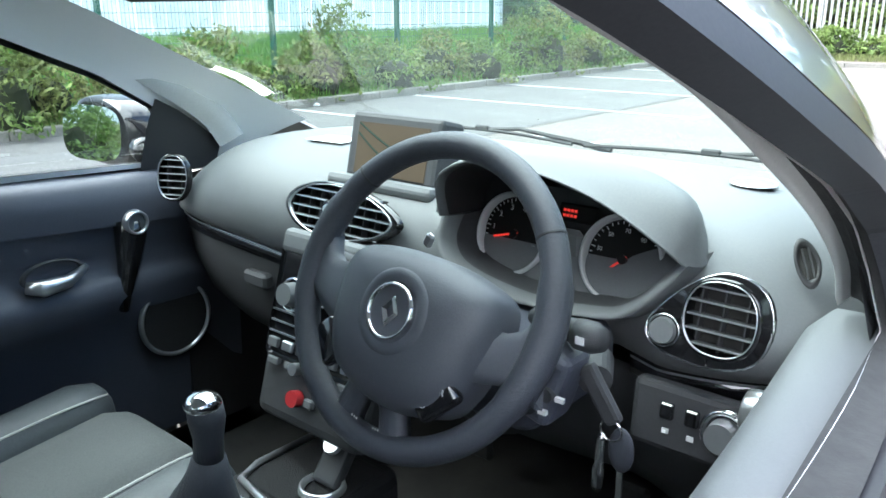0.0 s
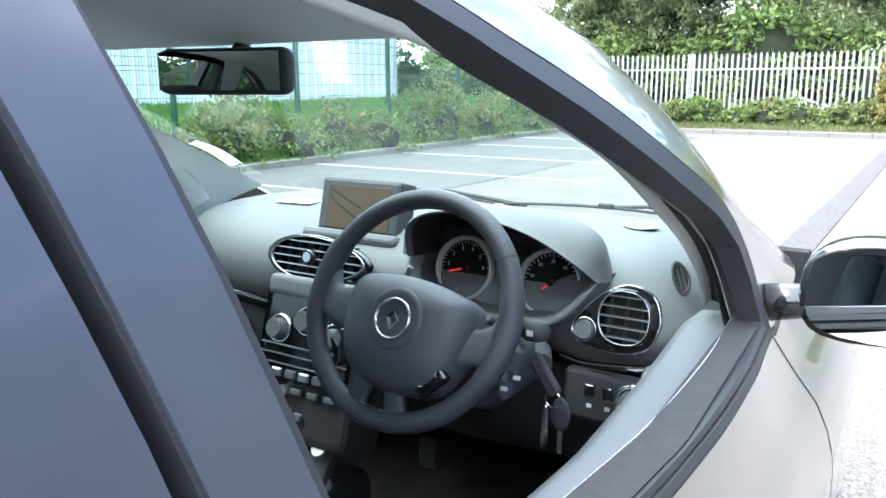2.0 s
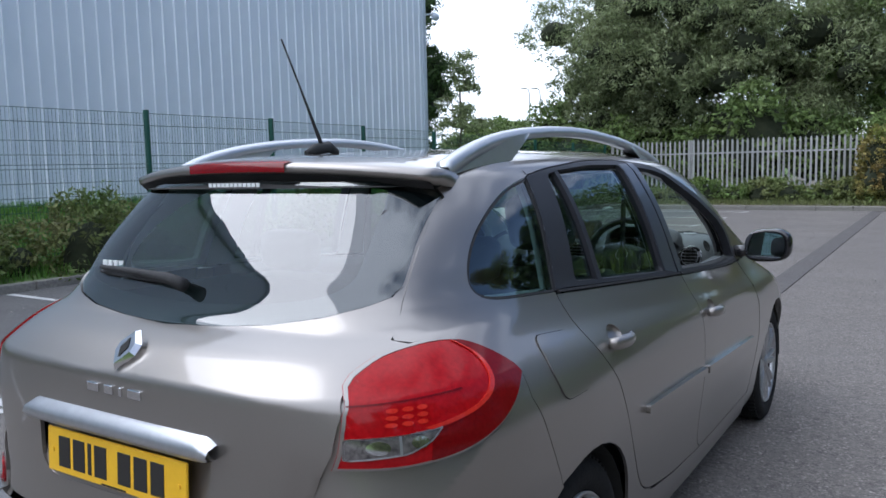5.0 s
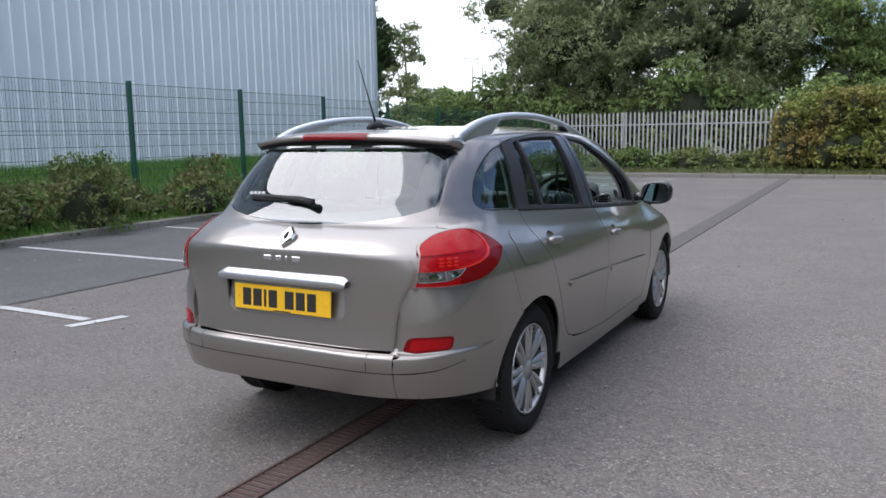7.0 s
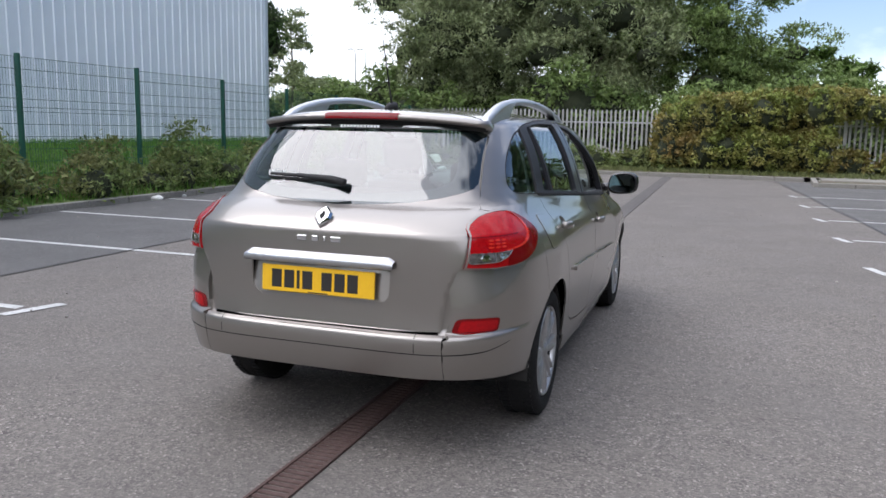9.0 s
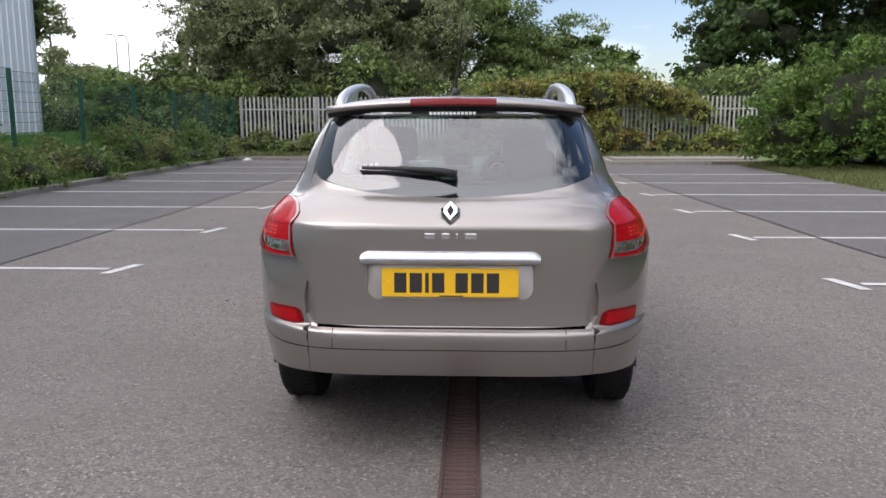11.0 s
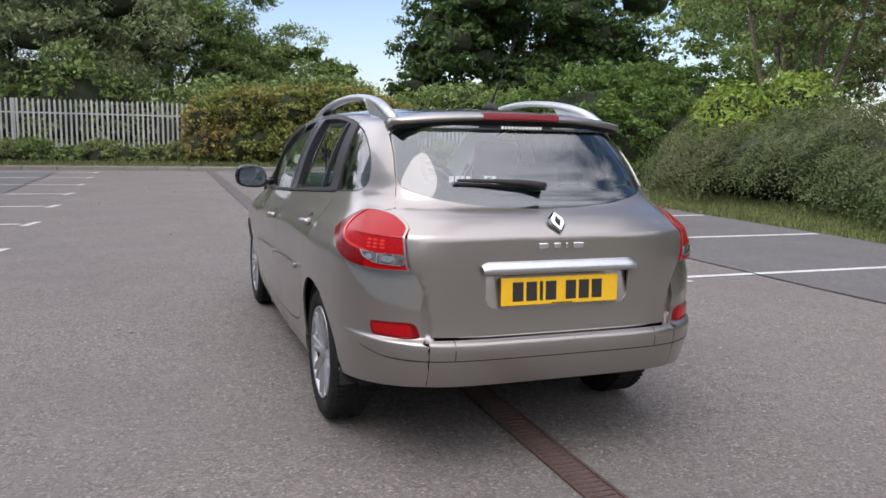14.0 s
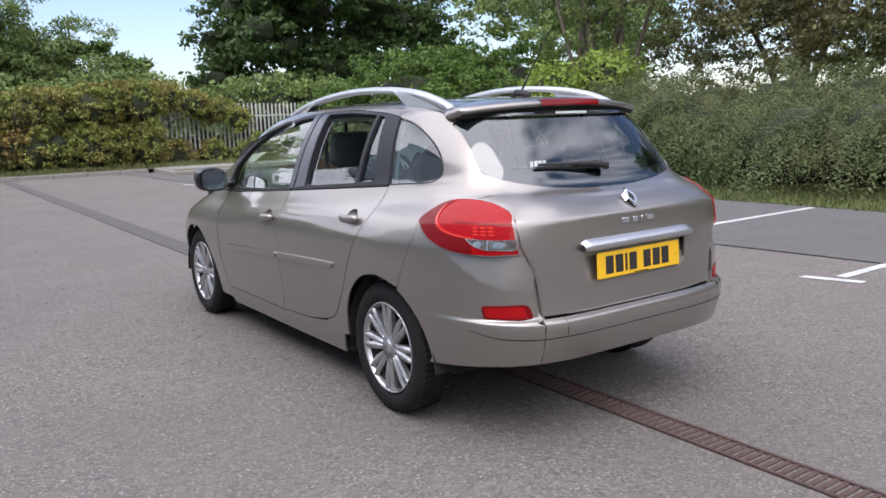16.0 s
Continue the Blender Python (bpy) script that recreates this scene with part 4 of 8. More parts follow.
BELT = smooth_curve([(0.0, 1.125), (0.45, 1.112), (0.83, 1.082), (1.7, 1.02), (2.56, 0.965), (3.1, 0.95), (3.4, 0.94), (4.2, 0.9)])
ROOF = smooth_curve([(0.0, 1.40), (0.38, 1.452), (0.75, 1.478), (1.25, 1.494), (1.7, 1.494), (2.1, 1.484), (2.5, 1.458), (2.8, 1.43), (3.3, 1.35), (4.2, 1.2)])
TAPER = smooth_curve([(0.0, 0.955), (0.4, 0.972), (0.8, 0.992), (1.1, 0.988), (1.5, 0.992), (2.0, 1.0), (2.8, 1.0), (3.4, 0.985), (4.2, 0.95)])
BELT_X = smooth_curve([(0.0, 0.69), (0.45, 0.70), (0.83, 0.722), (1.3, 0.755), (1.8, 0.785), (2.3, 0.795), (2.5, 0.788), (2.75, 0.765), (2.95, 0.755), (3.3, 0.755), (4.2, 0.75)])
LOW = smooth_curve([(0.0, 0.915), (0.1, 0.94), (0.28, 0.965), (0.45, 0.99), (0.58, 1.0), (0.7, 0.999), (0.80, 0.994), (0.84, 0.988), (0.865, 0.980), (0.91, 0.962), (0.965, 0.944), (1.0, 0.93)])
GREEN = smooth_curve([(0.0, 1.0), (0.08, 0.982), (0.25, 0.955), (0.5, 0.905), (0.72, 0.842), (0.83, 0.80), (0.9, 0.735), (0.95, 0.61), (0.98, 0.38), (1.0, 0.0)])
TAIL = smooth_curve([(0.2, 0.12), (0.27, 0.03), (0.34, -0.010), (0.40, -0.045), (0.46, -0.063), (0.50, -0.0705), (0.54, -0.0735), (0.562, -0.070), (0.570, -0.064), (0.578, -0.045), (0.585, -0.030), (0.7, -0.022), (0.85, -0.022), (0.95, -0.019), (0.966, -0.017), (0.971, -0.015), (0.978, -0.008),
                     (1.0, 0.016), (1.02, 0.041), (1.035, 0.064), (1.05, 0.094), (1.06, 0.117), (1.07, 0.14), (1.1, 0.172), (1.2, 0.232), (1.3, 0.305), (1.39, 0.38), (1.45, 0.43), (1.5, 0.5)])
NOSE = smooth_curve([(0.2, 4.0), (0.3, 4.13), (0.45, 4.16), (0.6, 4.14), (0.7, 4.08), (0.78, 3.97), (0.85, 3.8), (0.92, 3.62), (0.97, 3.48), (1.0, 3.40), (1.1, 3.19), (1.2, 2.98),
                     (1.3, 2.765), (1.4, 2.52), (1.44, 2.38), (1.47, 2.2), (1.5, 1.9)])


def side_x(y, z):
    """Half width of the car's skin at y and z."""
    zb = BELT(y)
    if z <= zb:
        u = max(0.0, (z - 0.2) / (zb - 0.2))
        e = BELT_X(y) / (0.86 * TAPER(y)) - 0.93
        s = max(0.0, (u - 0.70) / 0.30)
        x = 0.86 * TAPER(y) * (LOW(u) + e * s * s * (3 - 2 * s))
    else:
        x = BELT_X(y) * GREEN(min(1.0, (z - zb) / (ROOF(y) - zb)))
    r = TAIL(z)
    c = (r + 0.5 - y) / 0.5
    if c > 0:
        x *= max(0.0, 1 - min(1.0, c) ** 2.2) ** 0.2
    depth = 0.7 if z < 0.95 else 0.45
    c = (y - NOSE(z) + depth) / depth
    if c > 0:
        x *= max(0.0, 1 - min(1.0, c) ** 2.2) ** (0.25 if z < 0.95 else 0.15)
    return x


def bisect(f, a, b):
    """Where the rising function f passes zero between a and b."""
    for _ in range(26):
        m = (a + b) / 2
        if f(m) < 0:
            a = m
        else:
            b = m
    return (a + b) / 2


def rear_y(x, z):
    r = TAIL(z)
    return bisect(lambda y: side_x(y, z) - abs(x), r, r + 0.5)


def front_y(x, z):
    f = NOSE(z)
    return bisect(lambda y: abs(x) - side_x(y, z), f - 0.45, f)


def roof_z(x, y):
    zb = BELT(y)
    return bisect(lambda z: abs(x) - side_x(y, z), zb, ROOF(y))


def clip_to_cell(poly, x0, x1, y0, y1):
    for axis, lim, sign in ((0, x0, 1), (0, x1, -1), (1, y0, 1), (1, y1, -1)):
        out = []
        for i, p in enumerate(poly):
            q = poly[i - 1]
            a, b = (q[axis] - lim) * sign, (p[axis] - lim) * sign
            if (a < 0) != (b < 0):
                t = a / (a - b)
                out.append((q[0] + (p[0] - q[0]) * t, q[1] + (p[1] - q[1]) * t))
            if b >= 0:
                out.append(p)
        poly = out
        if len(poly) < 3:
            return []
    return poly


def rounded(poly, r=0.02, seg=3):
    """The polygon with its corners cut round."""
    out = []
    n = len(poly)
    for i in range(n):
        p, a, b = Vector(poly[i]), Vector(poly[i - 1]), Vector(poly[(i + 1) % n])
        u, v = a - p, b - p
        d = min(r, u.length * 0.45, v.length * 0.45)
        s, e = p + u.normalized() * d, p + v.normalized() * d
        for k in range(seg + 1):
            t = k / seg
            out.append(tuple((1 - t) ** 2 * s + 2 * t * (1 - t) * p + t * t * e))
    return out


def curve_through(pts, seg=6, closed=False):
    """Catmull-Rom through 2D or 3D points."""
    pts = [Vector(p) for p in pts]
    n = len(pts)
    out = []
    for i in range(n if closed else n - 1):
        p1, p2 = pts[i], pts[(i + 1) % n]
        p0 = pts[i - 1] if (closed or i) else p1 * 2 - p2
        p3 = pts[(i + 2) % n] if (closed or i + 2 < n) else p2 * 2 - p1
        for k in range(seg):
            t = k / seg
            out.append(tuple(0.5 * (2 * p1 + (p2 - p0) * t + (2 * p0 - 5 * p1 + 4 * p2 - p3) * t * t + (3 * p1 - p0 - 3 * p2 + p3) * t ** 3)))
    if not closed:
        out.append(tuple(pts[-1]))
    return out


def inset(poly, d):
    """The polygon drawn in by d (its corners kept)."""
    n = len(poly)
    area = sum(poly[i - 1][0] * poly[i][1] - poly[i][0] * poly[i - 1][1] for i in range(n))
    s = 1 if area > 0 else -1
    out = []
    for i in range(n):
        p, a, b = Vector(poly[i]), Vector(poly[i - 1]), Vector(poly[(i + 1) % n])
        u, v = (p - a), (b - p)
        if u.length < 1e-7 or v.length < 1e-7:
            out.append(tuple(p))
            continue
        u.normalize(), v.normalize()
        nu, nv = Vector((-u.y, u.x)) * s, Vector((-v.y, v.x)) * s
        k = nu + nv
        k = k / max(0.35, k.length_squared / 2) if k.length > 1e-4 else nu
        out.append(tuple(p + k * d))
    return out


def with_hole(outer, *holes):
    """An outline with holes, as a list of loops."""
    return [list(outer)] + [list(h) for h in holes]


def clean_loop(p):
    out = []
    for q in p:
        q = (round(q[0], 5), round(q[1], 5))
        if not out or math.hypot(q[0] - out[-1][0], q[1] - out[-1][1]) > 4e-4:
            out.append(q)
    if math.hypot(out[0][0] - out[-1][0], out[0][1] - out[-1][1]) < 4e-4:
        out.pop()
    return out


def loop_area(p):
    return sum(p[i - 1][0] * p[i][1] - p[i][0] * p[i - 1][1] for i in range(len(p)))


def skin_mesh(poly, f, cell=0.04, depth=0.010, lift=0.0, flip=False, rim=True):
    """Verts, faces and loop normals of the piece of a surface f(u, v) inside the outline, with its edges folded inwards by depth."""
    loops = poly if isinstance(poly[0], list) else [poly]
    loops = [clean_loop(p) for p in loops]
    loops = [p if (loop_area(p) > 0) == (i == 0) else p[::-1] for i, p in enumerate(loops)]
    flat = [p for loop in loops for p in loop]
    tris = tessellate_polygon([[Vector((p[0], p[1], 0)) for p in loop] for loop in loops])
    index, pts, norms, faces = {}, [], [], []

    def vertex(p):
        key = (round(p[0], 5), round(p[1], 5))
        if key not in index:
            index[key] = len(pts)
            e = 0.0015
            u, v = key
            c = Vector(f(u, v))
            du = Vector(f(u + e, v)) - Vector(f(u - e, v))
            dv = Vector(f(u, v + e)) - Vector(f(u, v - e))
            n = du.cross(dv)
            n = n.normalized() if n.length > 1e-12 else Vector((0, 0, 1))
            if flip:
                n = -n
            pts.append(c + n * lift)
            norms.append(n)
        return index[key]

    for tri in tris:
        t = [flat[k] for k in tri]
        if loop_area(t) < 0:
            t = t[::-1]
        if abs(loop_area(t)) < 1e-8:
            continue
        u0, u1, v0, v1 = min(p[0] for p in t), max(p[0] for p in t), min(p[1] for p in t), max(p[1] for p in t)
        for i in range(int(math.floor(u0 / cell)), int(math.floor(u1 / cell)) + 1):
            strip = clip_to_cell(t, i * cell, (i + 1) * cell, -9, 9)
            if len(strip) < 3:
                continue
            for j in range(int(math.floor(v0 / cell)), int(math.floor(v1 / cell)) + 1):
                c = clip_to_cell(strip, i * cell, (i + 1) * cell, j * cell, (j + 1) * cell)
                if len(c) < 3 or loop_area(c) < 1e-8:
                    continue
                ids = []
                for p in c:
                    k = vertex(p)
                    if k not in ids:
                        ids.append(k)
                if len(ids) > 2:
                    faces.append(ids[::-1] if flip else ids)
    loop_normals = [norms[k] for fc in faces for k in fc]
    if rim:
        for loop in loops:
            for i in range(len(loop)):
                a, b = loop[i - 1], loop[i]
                steps = max(1, int(math.hypot(b[0] - a[0], b[1] - a[1]) / cell + 0.5))
                for s in range(steps):
                    p = (a[0] + (b[0] - a[0]) * s / steps, a[1] + (b[1] - a[1]) * s / steps)
                    q = (a[0] + (b[0] - a[0]) * (s + 1) / steps, a[1] + (b[1] - a[1]) * (s + 1) / steps)
                    if flip:
                        p, q = q, p
                    u, v = vertex(p), vertex(q)
                    k = len(pts)
                    pts.extend([pts[v], pts[u], pts[u] - norms[u] * depth, pts[v] - norms[v] * depth])
                    norms.extend([norms[v], norms[u], norms[u], norms[v]])
                    nn = (pts[v] - pts[u]).cross(norms[u])
                    nn = nn.normalized() if nn.length > 1e-12 else norms[u]
                    faces.append([k, k + 1, k + 2, k + 3])
                    loop_normals.extend([nn] * 4)
    return pts, faces, loop_normals


def skin_part(name, poly, f, mat, parent, cell=0.04, depth=0.010, lift=0.0, flip=False, rim=True, label=""):
    pts, faces, ln = skin_mesh(poly, f, cell, depth, lift, flip, rim)
    me = bpy.data.meshes.new(name)
    me.from_pydata([tuple(p) for p in pts], [], faces)
    me.materials.append(mat)
    for p in me.polygons:
        p.use_smooth = True
    if len(me.loops) == len(ln):
        me.normals_split_custom_set([tuple(n) for n in ln])
    ob = new(name, me)
    ob.parent = parent
    if label:
        ob["label"] = label
    return ob


def right_side(y, z):
    return (side_x(y, z), y, z)


def left_side(y, z):
    return (-side_x(y, z), y, z)


def rear_face(x, z):
    return (x, rear_y(x, z), z)


def front_face(x, z):
    return (x, front_y(x, z), z)


def roof_face(x, y):
    return (x, y, roof_z(x, y))


SIDES = (("right", right_side, False, 1), ("left", left_side, True, -1))
CAR_Z = -0.026
car = tagged(empty("car", Matrix.Translation((0, 0, CAR_Z))), "champagne-silver five-door estate car with silver roof rails", "car")

# outlines in side view (y, z)
GUTTER = 0.545
gutter = [(0.62 + 0.03 * i, roof_z(GUTTER, 0.62 + 0.03 * i)) for i in range(55)]
QG = curve_through([(0.835, 1.088), (0.665, 1.100), (0.56, 1.108), (0.505, 1.120), (0.484, 1.145), (0.495, 1.185), (0.535, 1.235), (0.60, 1.285), (0.69, 1.333), (0.79, 1.370), (0.905, 1.394)], 4)
LAMP_LOW = curve_through([(0.032, 0.843), (0.128, 0.841), (0.26, 0.856), (0.381, 0.897), (0.478, 0.958)], 4)
LAMP_UP = curve_through([(0.478, 0.958), (0.462, 0.984), (0.410, 1.025), (0.351, 1.051), (0.262, 1.053), (0.155, 1.032), (0.066, 0.976), (0.032, 0.843)], 4)
LAMP = LAMP_LOW + LAMP_UP[1:-1]
AXLE_R, AXLE_F = 0.775, 3.36
ARCH_R = [(AXLE_R + 0.367 * math.cos(a), 0.322 + 0.367 * math.sin(a)) for a in [radians(d) for d in range(0, 181, 9)]]
ARCH_F = [(AXLE_F + 0.367 * math.cos(a), 0.322 + 0.367 * math.sin(a)) for a in [radians(d) for d in range(-3, 184, 11)]]
SEAM = [(0.60, 0.685 - 0.03), (0.475, 0.905)]
RD_SHUT = curve_through([(0.832, 1.082), (0.852, 1.007), (0.895, 0.922), (0.994, 0.788), (1.09, 0.62), (1.20, 0.468), (1.28, 0.395), (1.37, 0.365), (1.52, 0.340)], 4)
MID_SHUT = curve_through([(1.785, 1.015), (1.805, 0.97), (1.845, 0.87), (1.852, 0.66), (1.86, 0.5), (1.90, 0.36), (1.95, 0.318)], 4)
FR_SHUT = curve_through([(2.77, 0.955), (2.82, 0.85), (2.84, 0.6), (2.825, 0.40), (2.79, 0.318)], 4)
TOPLINE = curve_through([(0.918, 1.400), (1.02, 1.414), (1.13, 1.424), (1.35, 1.438), (1.55, 1.440), (1.70, 1.434), (1.80, 1.427), (1.9, 1.416), (2.0, 1.398), (2.08, 1.374), (2.2, 1.318), (2.34, 1.240), (2.45, 1.18), (2.53, 1.12), (2.575, 1.06), (2.61, 0.963)], 3)
screen_edge = [(NOSE(z) - 0.16, z) for z in (1.40, 1.36, 1.3, 1.25, 1.2, 1.15, 1.1, 1.05, 1.01, 0.985)]
tail_edge = [(rear_y(0.615, 1.06), 1.06), (rear_y(0.592, 1.11), 1.11), (rear_y(0.583, 1.155), 1.155), (rear_y(0.577, 1.2), 1.2), (rear_y(0.568, 1.25), 1.25), (rear_y(0.560, 1.3), 1.3), (rear_y(0.552, 1.35), 1.35)]
lamp_outer = [p for p in LAMP_UP if p[0] > 0.245]
# body side in one piece: quarter, roof side and windscreen pillar
def ahead(pts, d=0.17):
    """The outline with its front end drawn forward to the mirror."""
    return [(y + d * max(0.0, min(1.0, (y - 2.10) / 0.40)), z) for y, z in pts]


def raised(pts):
    return [(y, z + 0.042 * math.sin(math.pi * max(0.0, min(1.0, (y - 2.02) / 0.50)))) for y, z in pts]


TOPLINES = {1: ahead(TOPLINE), -1: ahead(raised(TOPLINE), 0.25)}
UNISIDE = {s: (ARCH_R[:13] + SEAM + lamp_outer + tail_edge + gutter + screen_edge + [(2.92, 0.958), (2.79 if s > 0 else 2.87, 0.958)]
               + TOPLINES[s][::-1] + QG[::-1] + RD_SHUT[:-4] + [(1.24, 0.31)]) for s in (1, -1)}
REAR_DOOR = RD_SHUT + [(1.62, 0.330)] + [(p[0] - 0.0, p[1]) for p in MID_SHUT[::-1]] + [(1.55, 1.031), (1.2, 1.056)]
FRONT_DOOR = MID_SHUT + FR_SHUT[::-1] + [(2.6, 0.9615), (2.2, 0.988)]
REAR_WIN = rounded([(0.965, 1.098), (1.03, 1.400), (1.12, 1.411), (1.35, 1.424), (1.595, 1.422), (1.632, 1.047), (1.25, 1.074)], 0.02)
FRONT_WIN = rounded([(1.822, 1.033), (1.745, 1.412), (1.9, 1.398), (2.0, 1.379), (2.07, 1.355), (2.18, 1.302), (2.32, 1.222), (2.43, 1.163), (2.505, 1.106), (2.55, 1.045), (2.572, 0.983), (2.2, 1.003)], 0.014)
C_BASE = [(0.838, 1.090), (0.9, 1.0875), (1.2, 1.0655), (1.5, 1.044), (1.755, 1.0265)]
RD_FRAME = C_BASE + [(1.722, 1.2), (1.676, 1.432)] + [p for p in TOPLINE[::-1] if p[0] < 1.665] + [(0.906, 1.394)]
FRONT_WINS = {1: ahead(FRONT_WIN, 0.15), -1: ahead([p if p[1] < 1.06 else raised([p])[0] for p in FRONT_WIN], 0.25)}
FD_FRAMES = {s: [(1.765, 1.026), (2.2, 0.9975), (2.74 if s > 0 else 2.82, 0.971)] + [p for p in TOPLINES[s][::-1] if 1.70 < p[0] and p[1] > 0.975] + [(1.686, 1.431), (1.731, 1.2)] for s in (1, -1)}
FENDER = [(2.795, 0.950)] + [(y + 0.006, z) for y, z in FR_SHUT] + [(2.79, 0.24), (AXLE_F - 0.37, 0.24)] + ARCH_F[::-1] + [(AXLE_F + 0.37, 0.24), (4.0, 0.3), (3.98, 0.68), (3.86, 0.79), (3.7, 0.845), (3.42, 0.90), (3.2, 0.940), (3.0, 0.955)]

front_body = []
for side, f, flip, s in SIDES:
    skin_part("body_side", inset(UNISIDE[s], 0.002), f, M_PAINT, car, 0.035, flip=flip)
    cups = [[(hy - 0.005 + 0.048 * math.cos(a), hz + 0.010 + 0.032 * math.sin(a)) for a in [radians(d) for d in range(0, 360, 20)]] for hy, hz in ((1.045, 0.925), (1.985, 0.858))]
    rd = skin_part("rear_door", with_hole(inset(REAR_DOOR, 0.0022), cups[0]), f, M_PAINT, car, 0.04, flip=flip)
    fd = skin_part("front_door", with_hole(inset(FRONT_DOOR, 0.0022), cups[1]), f, M_PAINT, car, 0.04, flip=flip)
    skin_part("window_frame", with_hole(inset(RD_FRAME, 0.0015), REAR_WIN), f, M_FRAME, rd, 0.05, depth=0.03, lift=0.001, flip=flip, label="satin black window frame")
    skin_part("window_frame", with_hole(inset(FD_FRAMES[s], 0.0015), FRONT_WINS[s]), f, M_FRAME, fd, 0.05, depth=0.03, lift=0.001, flip=flip, label="satin black window frame")
    # pillar film, with the sky's reflection tinted into its colour
    skin_part("pillar_film", [(1.638, 1.048), (1.752, 1.0285), (1.722, 1.2), (1.676, 1.425), (1.602, 1.423)], f, M_FILM, rd, 0.05, depth=0.002, lift=0.003, flip=flip, label="glossy black pillar film, the sky's blue reflection put into its colour")
    skin_part("pillar_film", [(1.770, 1.0275), (1.818, 1.030), (1.778, 1.22), (1.742, 1.412), (1.738, 1.425), (1.690, 1.428), (1.735, 1.2)], f, M_FILM, fd, 0.05, depth=0.002, lift=0.003, flip=flip, label="glossy black pillar film, the sky's blue reflection put into its colour")
    # weather strip along the waist
    skin_part("waist_seal", [(0.85, 1.083), (1.3, 1.051), (1.782, 1.0185), (1.765, 1.0265), (1.3, 1.058), (0.85, 1.0895)], f, M_RUBBER, rd, 0.06, lift=0.004, flip=flip)
    skin_part("waist_seal", [(1.79, 1.018), (2.2, 0.989), (2.76, 0.958), (2.76, 0.965), (2.2, 0.997), (1.79, 1.0255)], f, M_RUBBER, fd, 0.06, lift=0.004, flip=flip)
    skin_part("quarter_window", inset(QG, -0.004), f, M_TINT, car, 0.05, lift=-0.006, flip=flip, rim=False, label="dark tinted quarter window glass")
    skin_part("quarter_seal", with_hole(inset(QG, 0.0005), inset(QG, 0.006)), f, M_RUBBER, car, 0.05, lift=-0.003, flip=flip)
    skin_part("front_wing", inset(FENDER, 0.002), f, M_PAINT, car, 0.04, flip=flip)
    skin_part("sill", [(1.23, 0.21), (2.79, 0.21), (2.79, 0.315), (1.95, 0.315), (1.6, 0.327), (1.4, 0.35), (1.30, 0.372), (1.235, 0.40), (1.19, 0.33)], f, M_PAINT, car, 0.05, flip=flip)
    # lamp: red lens with a paler bow and a clear foot
    lamp = skin_part("tail_lamp", LAMP, f, M_RED, car, 0.012, lift=0.004, flip=flip, label="red tail lamp with a clear reversing segment")
    clear = rounded([(0.046, 0.904), (0.125, 0.904), (0.198, 0.909), (0.168, 0.884), (0.125, 0.866), (0.042, 0.861)], 0.008)
    lens = skin_part("reversing_lens", clear, f, M_CLEAR, lamp, 0.012, depth=0.004, lift=0.0062, flip=flip, label="clear ribbed reversing lens")
    skin_part("lens_edge", with_hole(clear, inset(clear, 0.0025)), f, M_SATIN, lens, 0.012, depth=0.002, lift=0.0072, flip=flip)
    skin_part("lens_divider", [(0.112, 0.866), (0.116, 0.866), (0.120, 0.903), (0.116, 0.903)], f, M_SATIN, lens, 0.02, depth=0.002, lift=0.0072, flip=flip)
    for by, bz, br in ((0.085, 0.884, 0.013), (0.148, 0.887, 0.012)):
        skin_part("bulb_reflector", [(by + 1.25 * br * math.cos(a), bz + br * math.sin(a)) for a in [2 * math.pi * k / 16 for k in range(16)]], f, M_CHROME, lens, 0.02, depth=0.002, lift=0.0070, flip=flip)
    arc = curve_through([(0.340, 1.044), (0.368, 1.016), (0.369, 0.982), (0.344, 0.950), (0.292, 0.928), (0.225, 0.915), (0.168, 0.908)], 4)
    outer_lens = [p for p in LAMP_LOW if p[0] > 0.15] + [p for p in LAMP_UP[1:] if p[0] > 0.345]
    skin_part("indicator_lens", inset(outer_lens + arc, 0.004), f, M_RED2, lamp, 0.012, depth=0.003, lift=0.0056, flip=flip, label="darker red outer lens")
    bow = [(y + 0.003, z - 0.002) for y, z in arc] + [(y - 0.007, z + 0.004) for y, z in arc[::-1]]
    skin_part("lamp_bow", bow, f, M_AMBER, lamp, 0.012, depth=0.003, lift=0.0075, flip=flip, label="bright orange-red light guide")
    skin_part("lamp_divider", [(0.062, 0.962), (0.270, 0.966), (0.270, 0.969), (0.062, 0.965)], f, M_RED2, lamp, 0.02, depth=0.002, lift=0.0052, flip=flip)
    for k in range(9):
        by, bz = 0.110 + 0.026 * (k % 3) + 0.004 * (k // 3), 0.924 + 0.013 * (k // 3)
        skin_part("reflector_cell", [(by + 0.010 * math.cos(a), bz + 0.0045 * math.sin(a)) for a in [2 * math.pi * q / 10 for q in range(10)]], f, M_AMBER, lamp, 0.03, depth=0.001, lift=0.0050 + 0.0006 * (k % 2), flip=flip)
    skin_part("lamp_edge", with_hole(inset(LAMP, 0.0005), inset(LAMP, 0.0045)), f, M_PAINT, lamp, 0.012, depth=0.003, lift=0.0054, flip=flip)
    # joint between the quarter panel and the roof side
    zt = roof_z(GUTTER, 0.915)
    skin_part("panel_joint", [(0.912, 1.402), (0.917, 1.402), (0.905, zt), (0.900, zt)], f, M_DARK, car, 0.03, lift=0.0012, flip=flip, rim=False)
